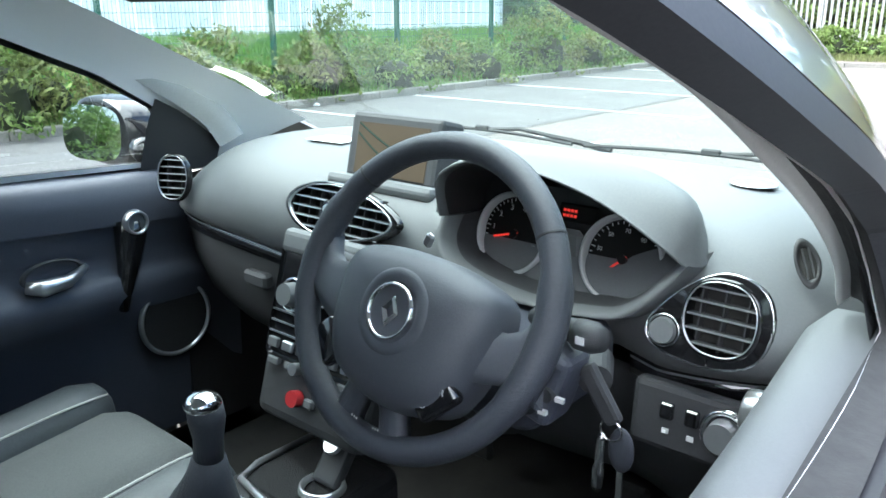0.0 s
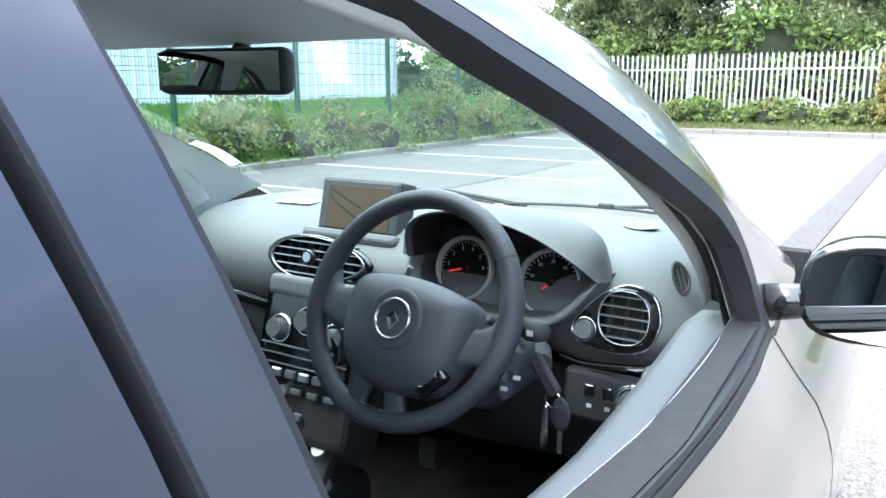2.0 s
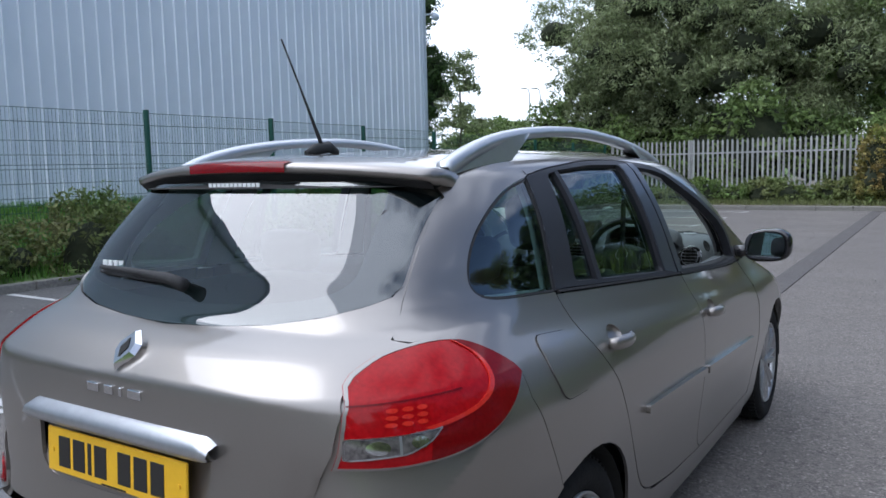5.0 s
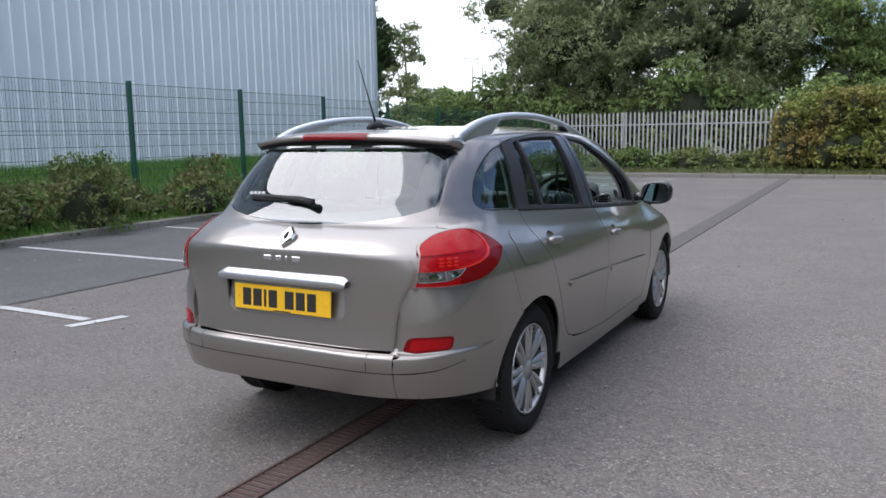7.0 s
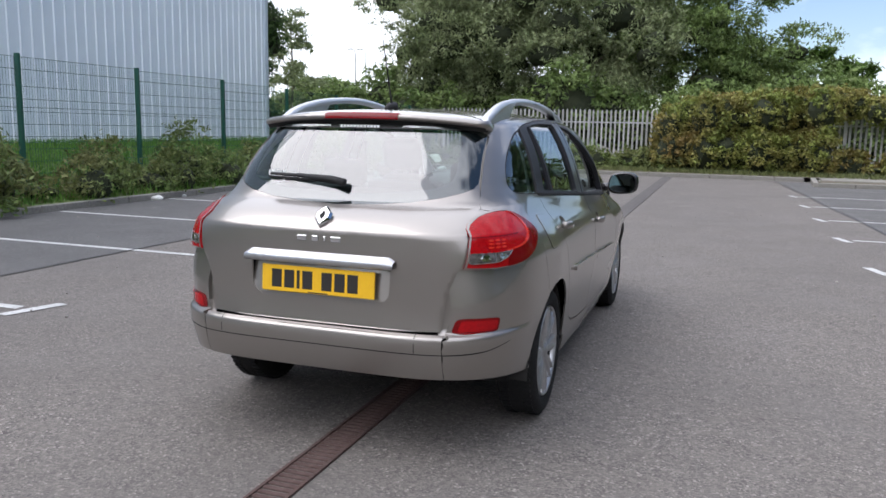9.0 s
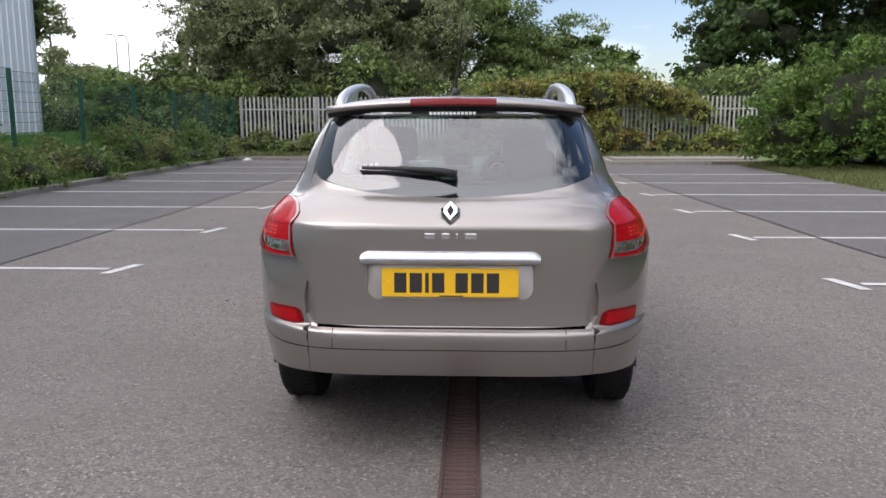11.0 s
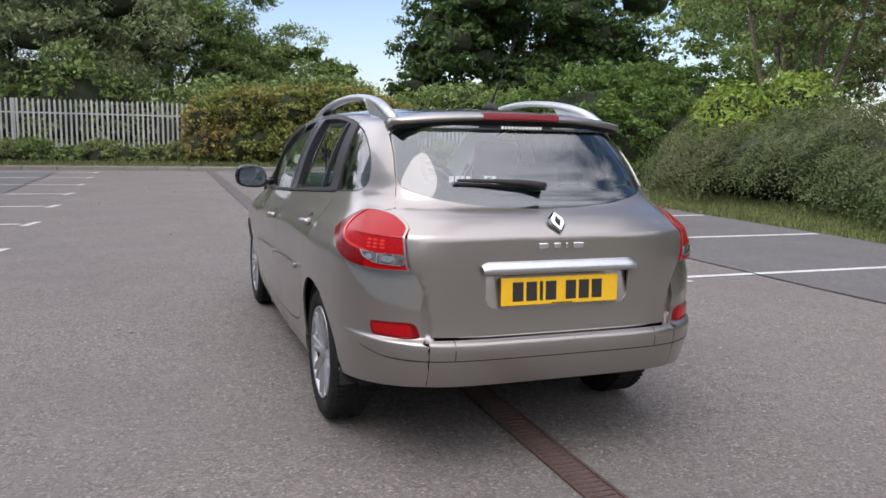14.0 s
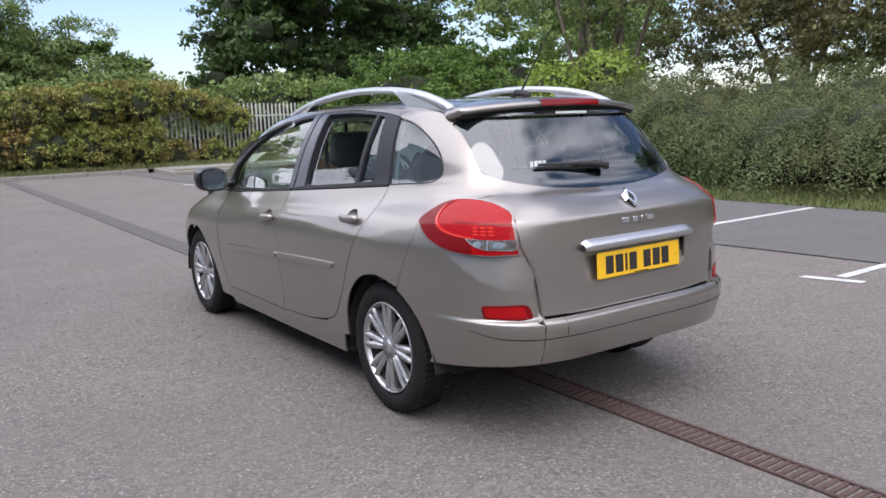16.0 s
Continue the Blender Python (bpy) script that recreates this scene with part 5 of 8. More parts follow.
    # rubbing strips
    skin_part("rub_strip", rounded([(1.195, 0.667), (1.838, 0.640), (1.838, 0.668), (1.195, 0.692)], 0.008), f, M_PAINT, rd, 0.05, depth=0.02, lift=0.016, flip=flip, label="body-coloured rubbing strip")
    skin_part("rub_strip", rounded([(1.864, 0.638), (2.66, 0.600), (2.66, 0.626), (1.864, 0.667)], 0.008), f, M_PAINT, fd, 0.05, depth=0.02, lift=0.016, flip=flip, label="body-coloured rubbing strip")
    # handles
    for hy, hz, door in ((1.045, 0.925, rd), (1.985, 0.858, fd)):
        cup = [(hy - 0.005 + 0.048 * math.cos(a), hz + 0.010 + 0.032 * math.sin(a)) for a in [radians(d) for d in range(0, 360, 20)]]

        def dish(y, z, hy=hy, hz=hz):
            e = max(0.0, 1 - ((y - hy + 0.005) / 0.048) ** 2 - ((z - hz - 0.010) / 0.032) ** 2)
            return (s * (side_x(y, z) - 0.030 * e ** 0.6), y, z)
        skin_part("handle_cup", cup, dish, M_PAINT, door, 0.008, flip=flip, rim=False)
        bm = bmesh.new()
        pts, radii = [], []
        for i in range(9):
            t = i / 8
            yy = hy - 0.085 + 0.17 * t
            lift = 0.010 + 0.022 * math.sin(math.pi * t) ** 0.6
            pts.append((s * (side_x(yy, hz) + lift), yy, hz - 0.006 * t + 0.003))
            radii.append(0.010 + 0.006 * math.sin(math.pi * min(1, t + 0.1)))
        add_tube(bm, pts, radii, 10)
        bmesh.ops.scale(bm, vec=(1, 1, 1.25), space=Matrix.Translation((0, 0, -hz)), verts=bm.verts)
        bmesh.ops.recalc_face_normals(bm, faces=bm.faces)
        part("handle", bm, M_PAINT, door, "body-coloured pull handle", smooth=True)
    if s > 0:
        flap = rounded([(0.612, 1.010), (0.79, 0.995), (0.797, 0.90), (0.765, 0.858), (0.622, 0.858), (0.598, 0.93)], 0.03, 5)
        skin_part("fuel_flap_gap", inset(flap, -0.0022), f, M_DARK, car, 0.05, lift=0.0012, flip=flip, rim=False)
        skin_part("fuel_flap", flap, f, M_PAINT, car, 0.03, depth=0.003, lift=0.004, flip=flip, label="closed fuel filler flap")

# glazing of the doors: the driver's window and one rear window are down
skin_part("rear_door_glass", inset(REAR_WIN, -0.006), right_side, M_TINT, car, 0.06, lift=-0.014, rim=False, label="closed tinted rear door window")
skin_part("front_door_glass", inset(FRONT_WINS[-1], -0.006), left_side, M_GLASS, car, 0.06, lift=-0.014, flip=True, rim=False, label="closed front door window")
skin_part("rear_fixed_glass", [(0.96, 1.092), (1.03, 1.403), (1.095, 1.41), (1.118, 1.08)], left_side, M_TINT, car, 0.06, lift=-0.014, flip=True, rim=False)
skin_part("rear_door_glass", [(1.12, 1.075), (1.10, 1.162), (1.62, 1.135), (1.632, 1.04)], left_side, M_TINT, car, 0.06, lift=-0.016, flip=True, rim=False, label="rear door window wound almost down")
for side, f, flip, s in SIDES:
    skin_part("window_divider", [(1.088, 1.412), (1.113, 1.412), (1.134, 1.076), (1.106, 1.078)], f, M_FRAME, car, 0.06, depth=0.02, lift=0.0, flip=flip, label="satin black window divider")

# tailgate
def rear_edge_x(z):
    if 0.838 <= z <= 1.045:
        return side_x(lerp(z, [(0.843, 0.032), (0.91, 0.044), (0.976, 0.066), (1.005, 0.105), (1.032, 0.155), (1.045, 0.205)]) - 0.003, z)
    return lerp(z, [(0.585, 0.533), (0.70, 0.547), (0.757, 0.560), (0.83, 0.590), (0.90, 0.592), (0.95, 0.603), (1.02, 0.612), (1.053, 0.655), (1.062, 0.612), (1.11, 0.594), (1.155, 0.583)])


GLASS_LOW = [(0.0, 1.066), (0.17, 1.072), (0.327, 1.085), (0.45, 1.105), (0.53, 1.127), (0.565, 1.143), (0.577, 1.165)]
zs = [0.587, 0.62, 0.66, 0.70, 0.757, 0.79, 0.825, 0.87, 0.90, 0.95, 0.99, 1.02, 1.04, 1.052, 1.062, 1.09, 1.12, 1.15]
half = [(rear_edge_x(z) - 0.0025, z) for z in zs]
low = GLASS_LOW[:-1]
TAILGATE = half + [(x, z - 0.003) for x, z in low[::-1]] + [(-x, z - 0.003) for x, z in low[1:]] + [(-x, z) for x, z in half[::-1]] + [(-0.3, 0.583), (0, 0.582), (0.3, 0.583)]


def corner_edge_x(z):
    """Inner edge of the bumper's raised corners."""
    return lerp(z, [(0.585, 0.563), (0.70, 0.571), (0.757, 0.576), (0.83, 0.5915)])


def gate_face(x, z):
    """The rear face, its edges drawn in beside the bumper's raised corners."""
    e = max(0.0, min(1.0, (abs(x) - rear_edge_x(min(max(z, 0.60), 0.80)) + 0.014) / 0.013)) * max(0.0, min(1.0, (0.84 - z) / 0.05))
    return (x, rear_y(x, z) + 0.007 * e * e * (3 - 2 * e), z)


REC = rounded([(-0.318, 0.850), (-0.318, 0.715), (-0.275, 0.680), (0.275, 0.680), (0.318, 0.715), (0.318, 0.850)], 0.025)
gate = skin_part("tailgate", with_hole(TAILGATE, REC), gate_face, M_PAINT, car, 0.014, flip=False)
side_up = [(0.574, 1.2), (0.565, 1.25), (0.557, 1.3), (0.549, 1.35), (0.540, 1.40)]
GLASS = GLASS_LOW + side_up + [(-x, z) for x, z in side_up[::-1]] + [(-x, z) for x, z in GLASS_LOW[:0:-1]]
skin_part("rear_window", GLASS, rear_face, M_HATCH, gate, 0.05, lift=-0.004, rim=False, label="tinted heated rear window")
hole = curve_through([(0.0, 1.112), (0.25, 1.122), (0.42, 1.145), (0.478, 1.175), (0.487, 1.215), (0.478, 1.30), (0.462, 1.36), (0.43, 1.385), (0.2, 1.395), (-0.2, 1.395), (-0.43, 1.385), (-0.462, 1.36), (-0.478, 1.30),
                      (-0.487, 1.215), (-0.478, 1.175), (-0.42, 1.145), (-0.25, 1.122)], 3, closed=True)
for s in (1, -1):
    channel = [(0.600, 1.046), (0.655, 1.046), (0.625, 1.10), (0.600, 1.16), (0.588, 1.25), (0.572, 1.36), (0.540, 1.38), (0.550, 1.30), (0.562, 1.20), (0.566, 1.16), (0.580, 1.10)]
    skin_part("lamp_channel", [(s * x, z) for x, z in ((0.580, 0.835), (0.645, 0.835), (0.665, 0.95), (0.665, 1.045), (0.600, 1.045), (0.585, 0.95))], rear_face, M_PAINT, car, 0.03, lift=-0.012, rim=False)
    skin_part("gutter_channel", [(s * x, z) for x, z in channel], rear_face, M_PAINT, car, 0.03, lift=-0.011, rim=False)
skin_part("ceramic_band", with_hole(GLASS, hole), rear_face, M_BAND, gate, 0.05, lift=-0.007, rim=False, label="black printed edge of the glass")
# bumper: centre and two corners that wrap to the arches
BX0 = 0.548
BUMP = [(-BX0, 0.392), (BX0, 0.392), (BX0, 0.578), (-BX0, 0.578)]
bumper = skin_part("rear_bumper", BUMP, rear_face, M_PAINT, car, 0.014)
FOG = rounded([(rear_y(0.590, 0.64), 0.643), (rear_y(0.590, 0.58), 0.579), (rear_y(0.735, 0.58), 0.584), (rear_y(0.737, 0.636), 0.640)], 0.016)
for side, f, flip, s in SIDES:
    left = [(rear_y(BX0 + 0.001, z), z) for z in (0.392, 0.43, 0.46, 0.52, 0.56, 0.585)]
    corner = left + [(rear_y(corner_edge_x(z), z), z) for z in (0.62, 0.66, 0.70, 0.757, 0.79, 0.825)]
    corner += [(y, z - 0.004) for y, z in LAMP_LOW] + [(0.475, 0.902)] + SEAM[::-1][1:] + ARCH_R[13:-1] + [(0.436, 0.35)]
    corner = corner + [(0.30, 0.365), (0.10, 0.385)]
    def hollow(y, z, f=f, s=s):
        """The side with a hollow that runs up to the lamp's foot."""
        d = z - lerp(y, [(-0.1, 0.685), (0.04, 0.695), (0.12, 0.725), (0.2, 0.785), (0.28, 0.85), (0.34, 0.95)])
        x, y, z = f(y, z)
        return (x - s * 0.30 * max(0.0, d), y, z)
    skin_part("bumper_corner", corner, hollow, M_PAINT, bumper, 0.012, depth=0.034, flip=flip)
    skin_part("corner_gap", [(s * x, z) for x, z in ((0.520, 0.580), (0.580, 0.580), (0.592, 0.75), (0.600, 0.835), (0.575, 0.835), (0.545, 0.70))], rear_face, M_PAINT, car, 0.03, lift=-0.018, rim=False)
    skin_part("fog_lamp", FOG, f, M_RED2, bumper, 0.012, depth=0.006, lift=0.004, flip=flip, label="dark red rear fog lamp")
    skin_part("fog_lamp_lens", inset(FOG, 0.009), f, M_RED, bumper, 0.012, depth=0.003, lift=0.006, flip=flip)
    skin_part("bumper_line", [(rear_y(0.55, 0.505), 0.500), (rear_y(0.62, 0.505), 0.501), (rear_y(0.7, 0.51), 0.508), (0.17, 0.535), (0.175, 0.539), (0.07, 0.513), (rear_y(0.55, 0.505), 0.504)], f, M_DARK, bumper, 0.012, depth=0.002, lift=0.0015, flip=flip, rim=False)
skin_part("bumper_line", [(-BX0, 0.500), (BX0, 0.500), (BX0, 0.504), (-BX0, 0.504)], rear_face, M_DARK, bumper, 0.03, lift=0.0015, rim=False)
for x in (-0.452, 0.438):
    skin_part("bumper_joint", [(x, 0.505), (x + 0.003, 0.505), (x + 0.003, 0.578), (x, 0.578)], rear_face, M_DARK, bumper, 0.03, lift=0.0015, rim=False)
# dark underbody boxes behind the gaps, under bumper and sills, added to block light
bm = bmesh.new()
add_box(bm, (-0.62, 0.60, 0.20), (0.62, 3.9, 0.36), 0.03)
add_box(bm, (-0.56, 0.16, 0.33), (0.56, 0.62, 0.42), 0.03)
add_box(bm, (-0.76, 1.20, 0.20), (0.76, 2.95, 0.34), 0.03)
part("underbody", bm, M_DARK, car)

# number plate, its recess and bright strip
skin_part("plate_recess", inset(REC, -0.001), lambda x, z: (x, rear_y(x, z) + 0.002 + 0.030 * max(0.0, z - 0.690) / 0.15, z), M_PAINT, gate, 0.02, rim=False)
plate_m = Matrix.Translation((0, -0.034, 0.757)) @ Matrix.Rotation(radians(-3), 4, "X")
plate = part("number_plate", box((-0.26, -0.004, -0.0555), (0.26, 0.004, 0.0555), 0.003, plate_m), M_YELLOW, gate, "yellow number plate with plain dark bars")
x = -0.212
for k in range(8):
    if k == 4:
        x += 0.030
        continue
    w = 0.014 if k == 2 else 0.047
    part("plate_bar", box((x, -0.0055, -0.038), (x + w, -0.003, 0.038), 0.001, plate_m), M_INK, plate)
    x += w + 0.012
part("plate_foot_bar", box((-0.04, -0.0055, -0.052), (0.05, -0.003, -0.048), 0, plate_m), M_INK, plate)
for x in (-0.235, 0.235):
    part("plate_screw", cyl(plate_m @ Vector((x, -0.007, 0)), plate_m @ Vector((x, -0.003, 0)), 0.006, seg=10), M_YELLOW, plate)
bm = bmesh.new()
n = 48
rows = []
for i in range(n + 1):
    x = -0.34 + 0.68 * i / n
    e = min(1.0, (0.34 - abs(x)) / 0.028)
    h = 0.024 * (0.62 + 0.38 * e ** 0.5)
    yb = rear_y(x, 0.85)
    zc = 0.850 - 0.004 * (1 - e)
    rows.append([bm.verts.new(p) for p in ((x, yb - 0.004, zc - h), (x, yb - 0.026, zc - h * 0.9), (x, yb - 0.033, zc - h * 0.3), (x, yb - 0.026, zc + h * 0.6), (x, yb + 0.004, zc + h * 1.15))])
for a, b in zip(rows, rows[1:]):
    for k in range(4):
        bm.faces.new((a[k], b[k], b[k + 1], a[k + 1]))
bmesh.ops.recalc_face_normals(bm, faces=bm.faces)
part("handle_strip", bm, M_SATIN, gate, "satin silver grip strip", smooth=True)
# badge: a plain bright diamond, and bars for the letters
bm = bmesh.new()
outer, inner = [(0, 0.056), (0.036, 0.018), (0.036, -0.012), (0, -0.056), (-0.036, -0.012), (-0.036, 0.018)], [(0, 0.028), (0.013, 0.0), (0, -0.028), (-0.013, 0.0)]
tilt = Matrix.Translation((0.0, 0.026, 1.016)) @ Matrix.Rotation(radians(-44), 4, "X")
vo = [bm.verts.new(tilt @ Vector((x, -0.004, z))) for x, z in outer]
vm = [bm.verts.new(tilt @ Vector((x * 0.72, -0.016, z * 0.80))) for x, z in outer]
for i in range(6):
    bm.faces.new((vo[i], vo[(i + 1) % 6], vm[(i + 1) % 6], vm[i]))
bm.faces.new(vm)
bmesh.ops.recalc_face_normals(bm, faces=bm.faces)
badge = part("badge", bm, M_CHROME, gate, "plain chrome diamond badge")
bm = bmesh.new()
bm.faces.new([bm.verts.new(tilt @ Vector((x, -0.0175, z))) for x, z in inner])
part("badge_centre", bm, M_DARK, badge)
x = -0.098
for k, w in enumerate((0.042, 0.030, 0.009, 0.045)):
    part("letter_bar", box((x, rear_y(x, 0.93) - 0.006, 0.922), (x + w, rear_y(x, 0.93) + 0.004, 0.944), 0.002), M_CHROME, gate)
    x += w + 0.024
# wiper
bm = bmesh.new()
add_tube(bm, [(-0.36, rear_y(0.36, 1.175) - 0.02, 1.176), (-0.2, rear_y(0.2, 1.17) - 0.026, 1.174), (-0.05, rear_y(0, 1.165) - 0.03, 1.166), (0.02, rear_y(0, 1.155) - 0.03, 1.152)], [0.006, 0.009, 0.014, 0.018], 8)
add_tube(bm, [(-0.37, rear_y(0.37, 1.165) - 0.008, 1.162), (-0.15, rear_y(0.15, 1.16) - 0.01, 1.155), (0.0, rear_y(0, 1.15) - 0.012, 1.148)], [0.006, 0.007, 0.006], 6)
bmesh.ops.recalc_face_normals(bm, faces=bm.faces)
part("rear_wiper", bm, M_RUBBER, gate, "black rear wiper arm and blade", smooth=True)
# bars for the dealer's writing on the glass
M_STICKER = material("white_sticker", (0.75, 0.78, 0.76), 0.5)
for i in range(12):
    part("sticker_bar", box((-0.10 + 0.0165 * i, rear_y(0, 1.392) - 0.008, 1.386), (-0.088 + 0.0165 * i, rear_y(0, 1.392) - 0.006, 1.398)), M_STICKER, gate)
for i in range(4):
    part("sticker_bar", box((-0.385 + 0.024 * i, rear_y(0.37, 1.18) - 0.002, 1.168), (-0.368 + 0.024 * i, rear_y(0.37, 1.18) + 0.002, 1.192)), M_STICKER, gate)

# roof, spoiler, brake light, rails, aerial
roof_poly = [(-0.555, 0.55), (0.555, 0.55)] + [(0.555, 0.58 + 0.08 * i) for i in range(20)] + [(0.50, NOSE(1.40) - 0.10), (0.3, NOSE(1.415) - 0.02), (0, NOSE(1.42)), (-0.3, NOSE(1.415) - 0.02), (-0.50, NOSE(1.40) - 0.10)] + [(-0.555, 0.58 + 0.08 * i) for i in range(19, -1, -1)]
skin_part("roof", roof_poly, roof_face, M_PAINT, car, 0.04, lift=-0.0015)
bm = bmesh.new()
rows = []
n = 32
for i in range(n + 1):
    x = -0.555 + 1.11 * i / n
    a = abs(x) / 0.555
    back = 0.375 + 0.11 * a ** 2.5
    zt = 1.452 - 0.030 * a ** 2.2
    front = 0.62
    zr = roof_z(min(abs(x), 0.54), front) + 0.003
    rows.append([bm.verts.new(p) for p in ((x, front, zr), (x, (front + back) / 2 + 0.02, (zr + zt) / 2 + 0.006), (x, back + 0.03, zt + 0.002), (x, back, zt - 0.008), (x, back + 0.004, zt - 0.026), (x, back + 0.03, zt - 0.036), (x, back + 0.10, zt - 0.045))])
for a, b in zip(rows, rows[1:]):
    for k in range(6):
        bm.faces.new((a[k], a[k + 1], b[k + 1], b[k]))
for r in (rows[0], rows[-1]):
    bm.faces.new(r)
bmesh.ops.recalc_face_normals(bm, faces=bm.faces)
spoiler = part("roof_spoiler", bm, M_PAINT, car, "body-coloured roof spoiler", smooth=True)
under = bmesh.new()
rows = []
for i in range(n + 1):
    x = -0.55 + 1.10 * i / n
    a = abs(x) / 0.555
    back = 0.375 + 0.11 * a ** 2.5
    zt = 1.452 - 0.030 * a ** 2.2
    rows.append([under.verts.new(p) for p in ((x, back + 0.008, zt - 0.030), (x, back + 0.03, zt - 0.048), (x, rear_y(min(abs(x), 0.53), 1.38) - 0.006, 1.383))])
for a, b in zip(rows, rows[1:]):
    for k in range(2):
        under.faces.new((a[k], a[k + 1], b[k + 1], b[k]))
part("spoiler_underside", under, M_DARK, spoiler, "black underside of the spoiler")
bm = bmesh.new()
rows = []
for i in range(13):
    x = -0.18 + 0.36 * i / 12
    back = 0.375 + 0.11 * (abs(x) / 0.555) ** 2.5
    zt = 1.452 - 0.030 * (abs(x) / 0.555) ** 2.2
    rows.append([bm.verts.new(p) for p in ((x, back + 0.03, zt + 0.004), (x, back - 0.004, zt - 0.004), (x, back - 0.003, zt - 0.026))])
for a, b in zip(rows, rows[1:]):
    for k in range(2):
        bm.faces.new((a[k], a[k + 1], b[k + 1], b[k]))
part("high_brake_lamp", bm, M_RED2, spoiler, "long red high-level brake lamp", smooth=True)

for s in (1, -1):
    pts = [(0.515, 0.60, 1.436), (0.520, 0.70, 1.474), (0.515, 0.85, 1.508), (0.510, 1.05, 1.532), (0.510, 1.3, 1.545), (0.515, 1.55, 1.543), (0.525, 1.8, 1.522), (0.535, 1.98, 1.494), (0.542, 2.12, 1.462), (0.545, 2.22, 1.432)]
    bm = bmesh.new()
    rows = []
    c = curve_through(pts, 5)
    for i, (x, y, z) in enumerate(c):
        t = i / (len(c) - 1)
        drop = 0.026 + 0.014 * max(0.0, 1 - abs(t - 0.0) / 0.25)
        w = 0.021
        rows.append([bm.verts.new((s * (x + dx), y, z + dz)) for dx, dz in ((w, -drop), (w * 1.1, -drop * 0.4), (w * 0.75, 0.003), (0, 0.008), (-w * 0.75, 0.003), (-w * 1.1, -drop * 0.4), (-w, -drop))])
    for a, b in zip(rows, rows[1:]):
        for k in range(7):
            bm.faces.new((a[k], b[k], b[(k + 1) % 7], a[(k + 1) % 7]))
    bm.faces.new(rows[0])
    bm.faces.new(rows[-1])
    bmesh.ops.recalc_face_normals(bm, faces=bm.faces)
    rail = part("roof_rail", bm, M_RAIL, car, "silver roof rail", smooth=True)
    for (ya, yb) in ((0.60, 1.05), (1.88, 2.2)):
        bm = bmesh.new()
        prev = None
        for i in range(25):
            y = ya + (yb - ya) * i / 24
            zt = lerp(y, [(p[1], p[2]) for p in pts]) - 0.008
            zb = roof_z(0.515, y) - 0.012
            t = (y - 0.93) / 0.12 if y < 1.5 else (2.0 - y) / 0.12
            zb += (zt - 0.004 - zb) * max(0.0, min(1.0, t))
            row = [bm.verts.new((s * (0.515 + dx + (0.02 if y > 1.9 else 0)), y, z)) for dx, z in ((0.024, zb), (0.02, zt), (-0.02, zt), (-0.024, zb))]
            if prev:
                for k in range(3):
                    bm.faces.new((prev[k], row[k], row[k + 1], prev[k + 1]))
            else:
                bm.faces.new(row)
            prev = row
        bm.faces.new(prev)
        bmesh.ops.recalc_face_normals(bm, faces=bm.faces)
        part("rail_foot", bm, M_RAIL, rail, smooth=False)
aer = part("aerial_base", tube([(0, 0.66, 1.478), (0, 0.70, 1.490), (0, 0.76, 1.497), (0, 0.80, 1.482)], [0.009, 0.017, 0.018, 0.008], 10), M_RUBBER, car, "black aerial base", smooth=True)
part("aerial_mast", tube([(0, 0.735, 1.49), (0.008, 0.69, 1.56), (0.02, 0.62, 1.67), (0.034, 0.54, 1.79)], [0.007, 0.005, 0.003, 0.0025], 6), M_RUBBER, aer, "whip aerial leaning back")

# bonnet, nose and windscreen
BONNET_TOP = lambda x, y: (x, y, lerp(y, [(3.05, 0.985), (3.3, 0.975), (3.55, 0.925), (3.8, 0.855), (3.97, 0.785), (4.06, 0.72)]) - 0.10 * (abs(x) / 0.74) ** 3)
skin_part("bonnet", [(-0.75, 3.05), (0.75, 3.05), (0.74, 3.5), (0.70, 3.8), (0.6, 3.97), (0.3, 4.04), (-0.3, 4.04), (-0.6, 3.97), (-0.70, 3.8), (-0.74, 3.5)], BONNET_TOP, M_PAINT, car, 0.06)
skin_part("front_bumper", [(-0.62, 0.24), (0.62, 0.24), (0.62, 0.72), (-0.62, 0.72)], lambda x, z: (x, front_y(x, z), z), M_PAINT, car, 0.05, flip=True)
def screen_x(z):
    return side_x(NOSE(z) - 0.16, z)
WS = [(screen_x(z), z) for z in (0.985, 1.05, 1.1, 1.15, 1.2, 1.25, 1.3, 1.36, 1.40)] + [(0.3, 1.415), (0, 1.42), (-0.3, 1.415)] + [(-screen_x(z), z) for z in (1.40, 1.36, 1.3, 1.25, 1.2, 1.15, 1.1, 1.05, 0.985)]
ws = skin_part("windscreen", WS, front_face, M_SCREEN, car, 0.05, lift=-0.004, flip=True, rim=False, label="laminated windscreen")

